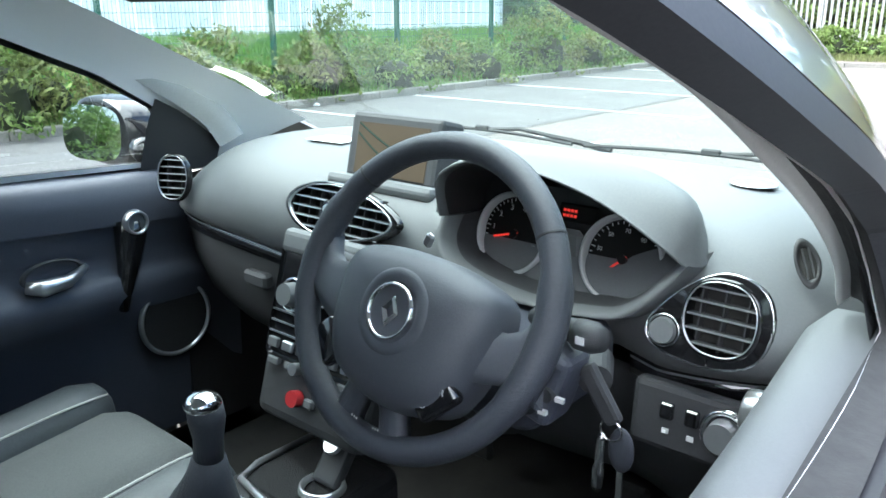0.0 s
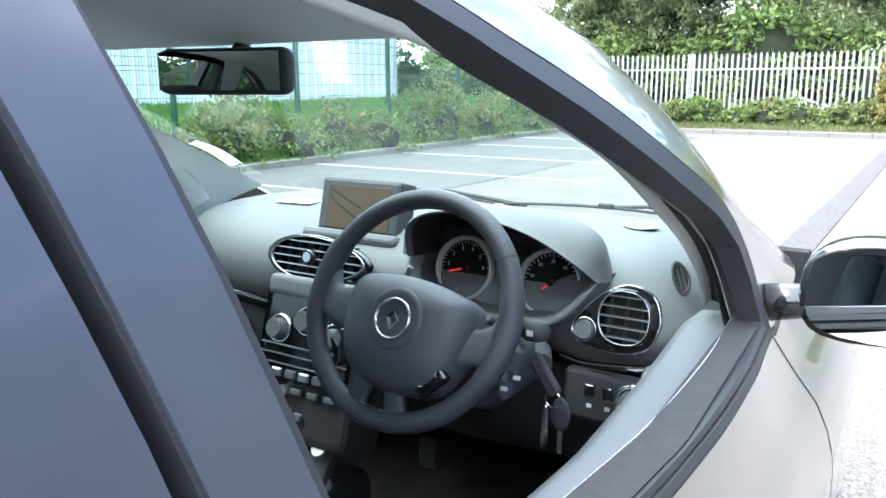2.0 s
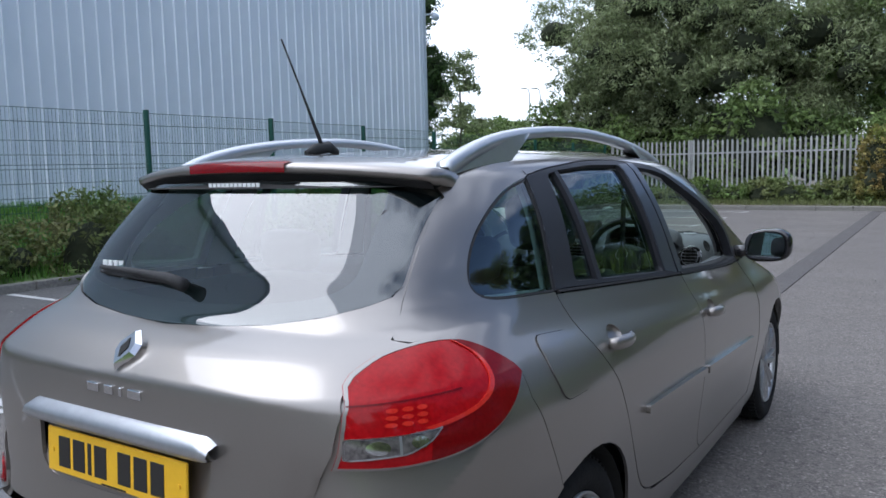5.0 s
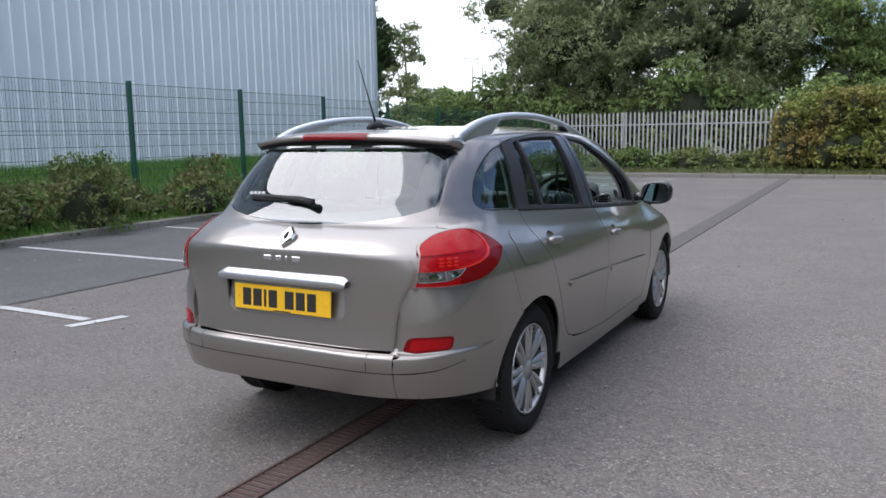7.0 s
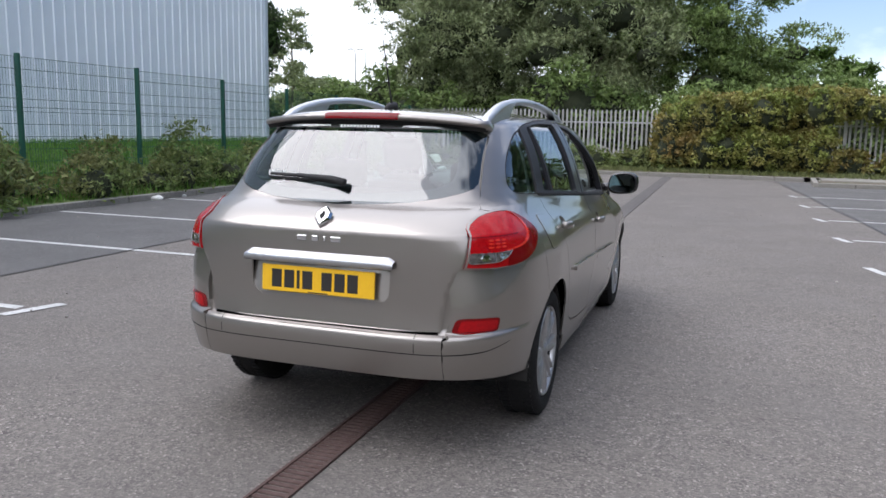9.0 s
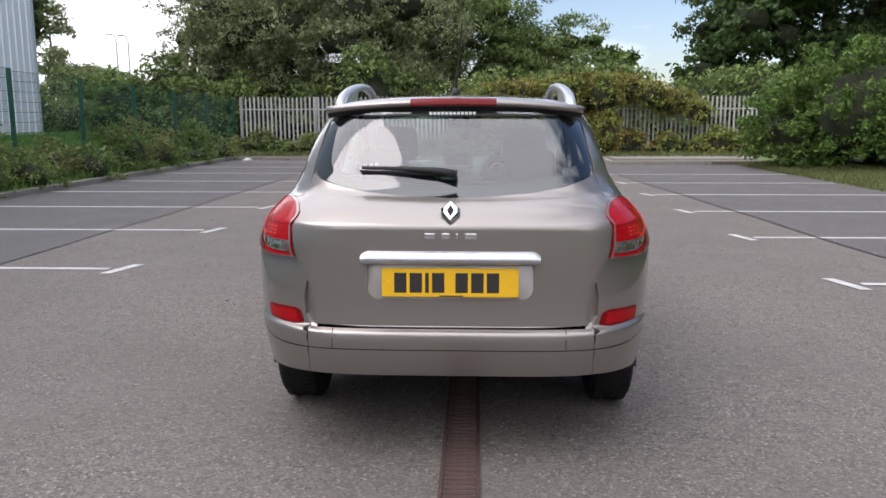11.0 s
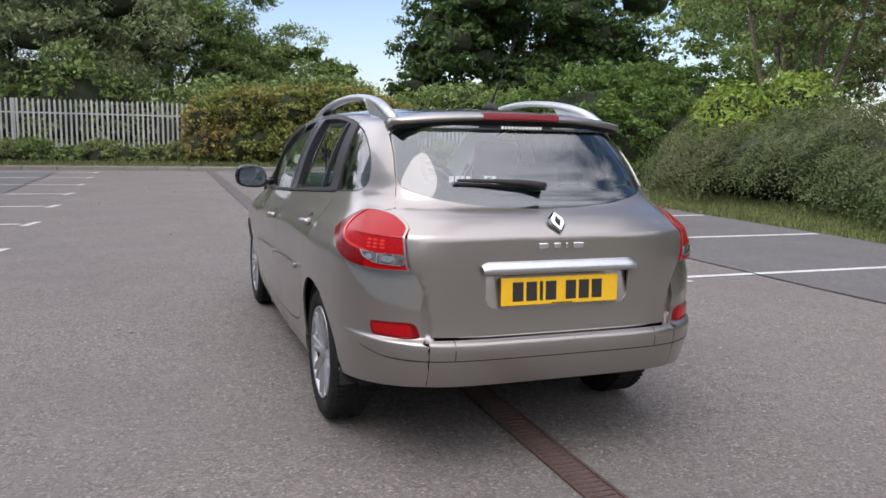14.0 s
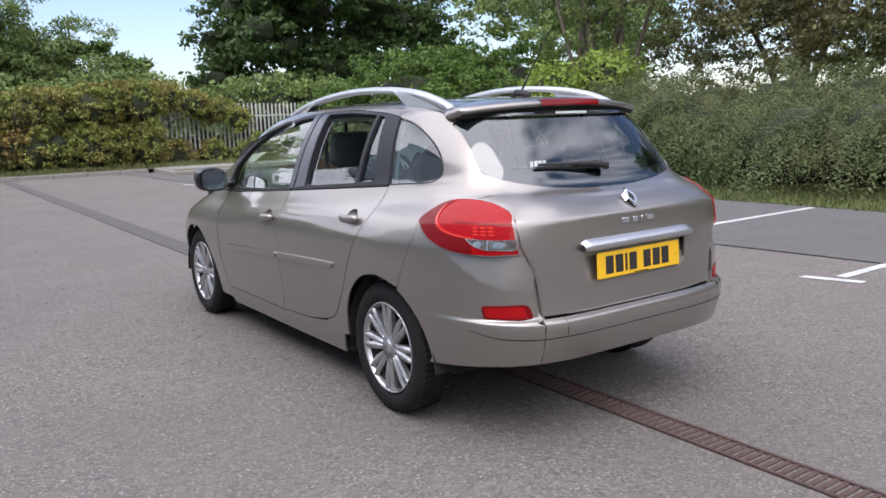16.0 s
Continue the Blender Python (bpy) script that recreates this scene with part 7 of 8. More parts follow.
def eye_shape(w, h):
    def f(a):
        c, s = math.cos(a), math.sin(a)
        return (c * w, math.copysign(abs(s) ** 1.15, s) * h * (1 - 0.15 * c))
    return f


v, m = vent((0.560, 2.742, 0.984), 12, 0, 0.038, 0.039, 5, 3)
# the pod that joins the driver's vent and its thumbwheel
bm = bmesh.new()
pod = curve_through([(-0.083, -0.026), (-0.072, -0.004), (-0.040, 0.030), (0.0, 0.050), (0.040, 0.038), (0.054, 0.0), (0.040, -0.040), (0.0, -0.055), (-0.045, -0.053), (-0.074, -0.044)], 4, closed=True)
a = [bm.verts.new(m @ Vector((x, y, -0.004))) for x, y in pod]
b = [bm.verts.new(m @ Vector((x * 0.97, y * 0.97, 0.007))) for x, y in pod]
for k in range(len(pod)):
    bm.faces.new((a[k], a[(k + 1) % len(pod)], b[(k + 1) % len(pod)], b[k]))
order = sorted(range(len(pod)), key=lambda k: math.atan2(pod[k][1], pod[k][0]))
part("vent_pod", bm, M_PIANO, v)
ann = []
n = len(order)
for i in range(n):
    k = order[i]
    a_ = math.atan2(pod[k][1], pod[k][0])
    ann.append([m @ Vector((pod[k][0] * 0.97, pod[k][1] * 0.97, 0.007)), m @ Vector((0.041 * math.cos(a_), 0.042 * math.sin(a_), 0.009))])
grid_mesh("vent_pod_face", ann + [ann[0]], M_PIANO, v)
part("thumbwheel", cyl(m @ Vector((-0.060, -0.026, 0.004)), m @ Vector((-0.060, -0.026, 0.016)), 0.016, 0.0140, 28), M_DASH, v, smooth=False)
part("thumbwheel_collar", ring(m @ Matrix.Translation((-0.060, -0.026, 0.006)), 0.0165, 0.0195, 0.004), M_CHROME, v, smooth=True)
part("pod_edge", tube([m @ Vector((x * 0.99, y * 0.99, 0.0055)) for x, y in pod], 0.0015, 6, closed=True), M_CHROME, v, smooth=True)
vent((-0.582, 2.792, 0.985), 10, 25, 0.032, 0.042, 6, 2)
vent((-0.096, 2.798, 0.986), 14, 0, 0.118, 0.040, 5, 9, shape=eye_shape(0.118, 0.042))
m = facing((-0.116, 2.798, 0.988), 14)
pod = part("vent_boss", ring(m, 0.004, 0.019, 0.018), M_PIANO, dash, smooth=True)
part("boss_cap", cyl(m @ Vector((0, 0, 0.005)), m @ Vector((0, 0, 0.017)), 0.013), M_SATIN, pod)
# side demister by the driver's door
m = facing((0.604, 2.868, 1.024), 30, 24)
dem = part("demister", ring_shape(m @ Matrix.Rotation(radians(14), 4, "Z"), eye_shape(0.0125, 0.026), 0.75, 1.15, 0.004, 32), M_CONSOLE, dash, "black side window demister slot", smooth=True)
bm = bmesh.new()
bm.faces.new([bm.verts.new(m @ Matrix.Rotation(radians(14), 4, "Z") @ Vector((*eye_shape(0.0125, 0.026)(2 * math.pi * k / 24), 0.001))) for k in range(24)])
part("duct", bm, M_DARK, dem)
for x in (-0.003, 0.004):
    part("vane", box((x - 0.001, -0.018, 0.001), (x + 0.001, 0.018, 0.004), 0, m @ Matrix.Rotation(radians(14), 4, "Z")), M_DASHLOW, dem)
# speaker grille on the dash top
m = Matrix.Translation((0.466, 3.075, 1.0650)) @ Matrix.Rotation(radians(1), 4, "Y")
sp = part("dash_speaker", ring(m, 0.029, 0.033, 0.0025), M_DIALRING, dash, "round dash-top tweeter cover", smooth=True)
part("tweeter_cover", disc(m, 0.031, 0.0018), M_DASH, sp)

# screen on the dash
m = facing((-0.058, 2.885, 1.083), 14)
nav = part("screen_housing", box((-0.102, -0.055, -0.05), (0.102, 0.058, 0.008), 0.008, m, 2), M_DASHLOW, dash, "dark housing of the map screen")
part("map_screen", box((-0.080, -0.046, 0.008), (0.080, 0.040, 0.0095), 0, m), M_MAP, nav, "lit map on the screen")
for k in range(2):
    pts = [m @ Vector((x, 0.035 - 0.018 * k - 2.2 * (x + 0.07) * (0.09 - x) * (0.5 + 0.5 * k) - 0.35 * (x + 0.075), 0.0098)) for x in [-0.078 + 0.011 * i for i in range(9)]]
    part("map_route", tube(pts, 0.0018, 4), M_MAPGREEN, nav)
part("screen_cradle", box((-0.125, -0.075, -0.06), (0.115, -0.050, 0.030), 0.010, m, 2), M_DASH, dash)
slip = tagged(link("paper_slip", box((-0.048, -0.032, 0.0), (0.048, 0.032, 0.001), 0, Matrix.Translation((-0.315, 2.985, 1.064)) @ Matrix.Rotation(radians(4), 4, "Z")), M_PAPER), "small white paper slip lying on the dashboard", "paper")
permit = tagged(new("paper_leaflet", bpy.data.meshes.new("paper_leaflet")), "curled cream paper lying against the windscreen", "paper")
bm = bmesh.new()
near, far = (Vector((-0.601, 2.897, 1.193)), Vector((-0.506, 2.866, 1.202))), (Vector((-0.590, 3.020, 1.128)), Vector((-0.530, 3.016, 1.138)))
vs = [[bm.verts.new((near[0].lerp(near[1], j / 4)).lerp(far[0].lerp(far[1], j / 4), i / 6) + Vector((0, 0, 0.007 * math.sin(math.pi * i / 6) + 0.003 * math.cos(2.1 * j)))) for j in range(5)] for i in range(7)]
for a, b in zip(vs, vs[1:]):
    for k in range(4):
        bm.faces.new((a[k], b[k], b[k + 1], a[k + 1]))
bm.to_mesh(permit.data)
bm.free()
permit.data.materials.append(M_LEAFLET)

# centre stack
cm = Matrix.Translation((-0.06, 2.70, 0.80)) @ Matrix.Rotation(radians(-17), 4, "X")
stack = part("centre_console", box((-0.125, 0.0, -0.15), (0.125, 0.12, 0.165), 0.02, cm, 3), M_DASHLOW, car, "dark centre console stack")
part("stack_face", box((-0.112, -0.006, -0.045), (0.112, 0.004, 0.150), 0.012, cm, 3), M_PIANO, stack)
part("stack_hood", box((-0.118, -0.010, 0.125), (0.118, 0.02, 0.168), 0.012, cm, 3), M_DASH, stack)
for kx, kz, r in ((-0.068, 0.062, 0.021), (0.068, 0.062, 0.021), (0.0, 0.085, 0.021)):
    k = part("climate_knob", cyl(cm @ Vector((kx, -0.028, kz)), cm @ Vector((kx, -0.004, kz)), r * 0.85, r, 28), M_DASH, stack, "grey rotary climate knob")
    part("knob_ring", ring(cm @ Matrix.Translation((kx, -0.006, kz)) @ Matrix.Rotation(radians(90), 4, "X"), r * 1.12, r * 1.38, 0.006), M_CHROME, k, smooth=True)
for i in range(6):
    part("stack_button", box((-0.105 + 0.035 * i, -0.012, -0.030), (-0.080 + 0.035 * i, -0.004, -0.014), 0.002, cm), M_SATIN if i % 2 else M_DASH, stack)
for z in (-0.006, 0.012, 0.030):
    part("stack_line", box((-0.108, -0.009, z), (0.108, -0.005, z + 0.0025), 0, cm), M_SATIN, stack)
for i in range(5):
    part("radio_button", box((-0.10 + 0.042 * i, -0.010, -0.058), (-0.074 + 0.042 * i, 0.0, -0.046), 0.002, cm), M_DASH, stack)
part("radio_knob", cyl(cm @ Vector((-0.03, -0.016, -0.052)), cm @ Vector((-0.03, 0.0, -0.052)), 0.010), M_SATIN, stack)
part("hazard_button", cyl(cm @ Vector((-0.02, -0.016, -0.098)), cm @ Vector((-0.02, 0.0, -0.098)), 0.0135, seg=20), M_HAZARD, stack, "red hazard warning button")
part("lock_button", box((0.0, -0.010, -0.106), (0.022, 0.0, -0.090), 0.003, cm), M_DASH, stack)

# tunnel console, gear lever, card slot
cons = part("tunnel_console", box((-0.16, 1.75, 0.40), (0.05, 2.78, 0.585), 0.03, None, 3), M_CONSOLE, car, "dark tunnel console")
part("console_tray", box((-0.125, 2.58, 0.583), (0.045, 2.74, 0.589), 0.002), M_CARPET, cons)
part("tray_edge", tube([(-0.13, 2.745, 0.592), (-0.132, 2.62, 0.592), (-0.115, 2.575, 0.592), (-0.03, 2.560, 0.592), (0.05, 2.565, 0.590)], 0.006, 8), M_SATIN, cons, "satin silver edge of the console tray", smooth=True)
gl = part("gear_lever", tube([(-0.075, 2.475, 0.58), (-0.065, 2.48, 0.62), (-0.055, 2.483, 0.665), (-0.05, 2.484, 0.70)], [0.062, 0.052, 0.034, 0.024], 20), M_LEATHER, car, "black gear lever with leather gaiter and chrome cap", smooth=True)
part("gaiter_ring", ring(Matrix.Translation((-0.075, 2.475, 0.585)), 0.055, 0.075, 0.010), M_SATIN, gl, smooth=True)
part("gear_stem", tube([(-0.052, 2.484, 0.69), (-0.047, 2.484, 0.73), (-0.046, 2.484, 0.76), (-0.046, 2.482, 0.785)], [0.022, 0.021, 0.026, 0.025], 20), M_LEATHER, gl, smooth=True)
bm = bmesh.new()
bmesh.ops.create_uvsphere(bm, u_segments=24, v_segments=12, radius=0.0265, matrix=Matrix.Translation((-0.046, 2.480, 0.787)) @ Matrix.Diagonal((1, 1, 0.62, 1)))
part("gear_cap", bm, M_CHROME, gl, "chrome gear knob cap", smooth=True)
slot = part("card_reader", ring(Matrix.Translation((0.005, 2.64, 0.592)), 0.028, 0.038, 0.010), M_SATIN, cons, smooth=True)
card = part("remote_controller", box((-0.026, -0.012, 0.0), (0.026, 0.012, 0.075), 0.007, Matrix.Translation((0.0, 2.65, 0.59)) @ Matrix.Rotation(radians(-38), 4, "X"), 2), M_DASHLOW, cons, "small dark controller in the console")
part("controller_dial", cyl((0.0, 2.674, 0.650), (0.0, 2.668, 0.657), 0.016), M_SATIN, card)

# steering wheel
WC, WA = Vector((0.300, 2.544, 1.010)), 26
wm = Matrix.Translation(WC) @ Matrix.Rotation(radians(90 - WA), 4, "X") @ Matrix.Rotation(radians(-6), 4, "Z")   # local z to the driver, y up the wheel
R = 0.167
sw = part("steering_wheel", tube([wm @ Vector((R * math.cos(a), R * math.sin(a), 0)) for a in [2 * math.pi * k / 72 for k in range(72)]], [0.0155 + 0.0022 * (abs(math.sin(a)) < 0.35) for a in [2 * math.pi * k / 72 for k in range(72)]], 16, closed=True), M_LEATHER, car, "leather-wrapped three-spoke steering wheel", smooth=True)
pad_out = curve_through([(-0.108, 0.028), (-0.095, 0.055), (-0.05, 0.068), (0.0, 0.072), (0.05, 0.068), (0.095, 0.055), (0.108, 0.028), (0.106, -0.01), (0.096, -0.06), (0.070, -0.098), (0.0, -0.116), (-0.070, -0.098), (-0.096, -0.06), (-0.106, -0.01)], 4, closed=True)
rows = []
for g, z in ((1.0, -0.02), (1.0, 0.008), (0.97, 0.020), (0.90, 0.032), (0.75, 0.043), (0.5, 0.050), (0.25, 0.053), (0.02, 0.054)):
    rows.append([wm @ Vector((x * g + 0.015, y * 0.9 * g - 0.021 - 0.012 * (1 - g), z)) for x, y in pad_out + pad_out[:1]])
pad = grid_mesh("airbag_pad", rows, M_PAD, sw, "grained grey airbag pad")
bm_m = wm @ Matrix.Translation((0.018, -0.024, 0.0530))
part("pad_recess", ring(bm_m @ Matrix.Translation((0, 0, -0.003)), 0.030, 0.046, 0.004), M_PAD, pad, smooth=True)
part("badge_ring", ring(bm_m, 0.0255, 0.0305, 0.005), M_CHROME, pad, "chrome badge ring", smooth=True)
bm = bmesh.new()
o = [(0, 0.017), (0.0115, 0.0), (0, -0.017), (-0.0115, 0.0)]
for w in (1.0,):
    a = [bm.verts.new(bm_m @ Vector((x, y, 0.001))) for x, y in o]
    b = [bm.verts.new(bm_m @ Vector((x * 0.75, y * 0.75, 0.005))) for x, y in o]
    c = [bm.verts.new(bm_m @ Vector((x * 0.38, y * 0.38, 0.0015))) for x, y in o]
    for k in range(4):
        bm.faces.new((a[k], a[(k + 1) % 4], b[(k + 1) % 4], b[k]))
        bm.faces.new((b[k], b[(k + 1) % 4], c[(k + 1) % 4], c[k]))
bmesh.ops.recalc_face_normals(bm, faces=bm.faces)
part("wheel_badge", bm, M_CHROME, pad, "plain chrome diamond")


def spoke(name, pts, widths, thick, mat):
    """A flat arm along points of the wheel's plane."""
    rows = []
    n = len(pts)
    for i, (x, y, z) in enumerate(pts):
        a, b = Vector(pts[max(0, i - 1)][:2]), Vector(pts[min(n - 1, i + 1)][:2])
        d = (b - a).normalized()
        q = Vector((-d.y, d.x)) * widths[i] / 2
        rows.append([wm @ Vector((x + q.x * u, y + q.y * u, z + w * thick)) for u, w in ((-1, -0.6), (-1, 0.3), (-0.6, 0.6), (0.6, 0.6), (1, 0.3), (1, -0.6), (-1, -0.6))])
    return grid_mesh(name, rows, mat, sw)


for s in (1, -1):
    spoke("spoke", [(s * 0.075, -0.030, 0.016), (s * 0.105, -0.030, 0.010), (s * 0.132, -0.026, 0.002), (s * 0.150, -0.020, -0.003), (s * 0.167, -0.014, -0.004)], [0.080, 0.062, 0.050, 0.056, 0.090], 0.018, M_PAD)
    spoke("lower_spoke", [(s * 0.020, -0.105, 0.010), (s * 0.028, -0.125, 0.002), (s * 0.034, -0.145, -0.002), (s * 0.038, -0.166, -0.004)], [0.036, 0.032, 0.034, 0.052], 0.016, M_LEATHER)
    bt = wm @ Matrix.Translation((0.008 + s * 0.080, -0.086, 0.022)) @ Matrix.Rotation(radians(s * 50), 4, "Z") @ Matrix.Rotation(radians(14), 4, "X")
    button = part("cruise_button", box((-0.026, -0.017, -0.008), (0.026, 0.017, 0.010), 0.007, bt, 3), M_PIANO, sw, "gloss black speed control button", smooth=True)
    if s > 0:
        upright = bt @ Matrix.Rotation(radians(-50), 4, "Z")
        for text, d in (("R", 0.013), ("O", -0.013)):
            writing(text, upright @ Matrix.Translation((d * 0.64, d * 0.77, 0.0105)), 0.009, M_DIALWHITE, button, "letter")
for a in (38, 142):
    mm = wm @ Matrix.Rotation(radians(a), 4, "Z") @ Matrix.Translation((R, 0, 0)) @ Matrix.Rotation(radians(90), 4, "X")
    part("rim_seam", ring(mm, 0.0150, 0.0163, 0.0022, 24), M_DASHLOW, sw)
for i in range(26):
    t = -0.05 + 0.1 * i / 25
    if abs(t) > 0.012:
        a = -math.pi / 2 + t * 6.2
        part("stitch", box((-0.0015, -0.0006, -0.0006), (0.0015, 0.0006, 0.0006), 0, wm @ Matrix.Translation(((R - 0.0145) * math.cos(a), (R - 0.0145) * math.sin(a), 0.006)) @ Matrix.Rotation(a + 0.5, 4, "Z")), M_STITCH, sw)
# column, stalks, controls, key
col = part("steering_column", tube([wm @ Vector((0, -0.03, -0.015)), wm @ Vector((0, -0.04, -0.06)), wm @ Vector((0, -0.06, -0.14)), wm @ Vector((0, -0.08, -0.25))], [0.05, 0.06, 0.065, 0.07], 20), M_DASHLOW, car, "dark steering column shroud", smooth=True)
part("column_shroud", box((0.20, 2.60, 0.84), (0.415, 2.80, 0.935), 0.03, None, 3), M_DOORTRIM, col)
st = part("light_stalk", tube([(0.40, 2.62, 0.985), (0.44, 2.61, 0.988), (0.47, 2.60, 0.989)], [0.009, 0.010, 0.015], 16), M_DASHLOW, col, smooth=True)
part("stalk_tip", tube([(0.468, 2.60, 0.989), (0.485, 2.597, 0.990), (0.498, 2.594, 0.991)], [0.0165, 0.0165, 0.012], 16), M_DASHLOW, st, smooth=True)
part("stalk_mark", box((0.474, 2.581, 0.986), (0.484, 2.585, 0.994)), M_DIALWHITE, st)
part("stalk", tube([(0.22, 2.62, 0.985), (0.16, 2.61, 0.99), (0.11, 2.60, 0.995)], [0.009, 0.010, 0.014], 16), M_DASHLOW, col, smooth=True)
sat = part("audio_satellite", box((0.405, 2.575, 0.885), (0.46, 2.63, 0.975), 0.012, Matrix.Translation((0.43, 2.6, 0.93)) @ Matrix.Rotation(radians(18), 4, "Y") @ Matrix.Translation((-0.43, -2.6, -0.93)), 3), M_DOORTRIM, col, "column audio control pod")
for z in (0.905, 0.925):
    part("satellite_button", cyl((0.428 + (z - 0.905), 2.570, z), (0.428 + (z - 0.905), 2.578, z), 0.008), M_DASHLOW, sat)
    part("satellite_mark", box((0.440 + (z - 0.905), 2.570, z - 0.003), (0.450 + (z - 0.905), 2.5745, z + 0.002)), M_DIALWHITE, sat)
part("paddle_tip", box((-0.006, -0.004, 0), (0.006, 0.004, 0.018), 0.003, Matrix.Translation((0.245, 2.62, 1.035)) @ Matrix.Rotation(radians(30), 4, "Y")), M_SATIN, col)
part("ignition", cyl((0.455, 2.66, 0.935), (0.475, 2.625, 0.93), 0.02, 0.018, 20), M_DASHLOW, col)
key = tagged(empty("car_key"), "black car key in the ignition with hanging metal fobs", "key")
part("key_head", box((-0.011, -0.006, -0.034), (0.011, 0.006, 0.034), 0.005, Matrix.Translation((0.487, 2.615, 0.922)) @ Matrix.Rotation(radians(-34), 4, "Y"), 2), M_DASHLOW, key)
part("key_ring", tube([(0.503 + 0.012 * math.cos(a), 2.612, 0.887 + 0.012 * math.sin(a)) for a in [2 * math.pi * k / 20 for k in range(20)]], 0.0013, 6, closed=True), M_KEYMETAL, key)
part("whistle_fob", tube([(0.489, 2.62, 0.876), (0.4885, 2.62, 0.868), (0.488, 2.62, 0.85), (0.4875, 2.62, 0.835), (0.487, 2.62, 0.832), (0.4865, 2.62, 0.812), (0.486, 2.62, 0.806)], [0.003, 0.005, 0.0052, 0.0052, 0.0068, 0.0062, 0.005], 12), M_KEYMETAL, key, "bright metal whistle-shaped fob", smooth=True)
bm = bmesh.new()
bmesh.ops.create_uvsphere(bm, u_segments=18, v_segments=10, radius=1, matrix=Matrix.Translation((0.511, 2.622, 0.862)) @ Matrix.Diagonal((0.015, 0.005, 0.026, 1)))
part("leather_fob", bm, M_LEATHER, key, smooth=True)
part("key_blade", box((-0.004, -0.001, -0.028), (0.004, 0.001, 0.028), 0.0008, Matrix.Translation((0.508, 2.628, 0.826))), M_KEYMETAL, key)

# switch panel below the driver's vent
pm = Matrix.Translation((0.54, 2.745, 0.848)) @ Matrix.Rotation(radians(-6), 4, "X")
sp = part("switch_panel", box((-0.078, -0.006, -0.042), (0.11, 0.02, 0.040), 0.008, pm, 2), M_DASHLOW, car, "black switch panel")
for x in (-0.032, -0.002):
    part("switch", box((x - 0.008, -0.012, 0.0), (x + 0.008, -0.004, 0.020), 0.002, pm), M_PIANO, sp)
    part("switch_mark", box((x - 0.004, -0.0075, -0.018), (x + 0.004, -0.0055, -0.012), 0, pm), M_DIALWHITE, sp)
k = part("headlamp_knob", cyl(pm @ Vector((0.036, -0.026, 0.004)), pm @ Vector((0.036, -0.004, 0.004)), 0.017, 0.019, 24), M_SATIN, sp, "silver rotary lamp switch")
part("knob_collar", ring(pm @ Matrix.Translation((0.036, -0.006, 0.004)) @ Matrix.Rotation(radians(90), 4, "X"), 0.021, 0.029, 0.006), M_CHROME, k, smooth=True)
part("sticker", box((0.062, -0.009, 0.010), (0.10, -0.0065, 0.034), 0, pm), M_PAPER, sp)

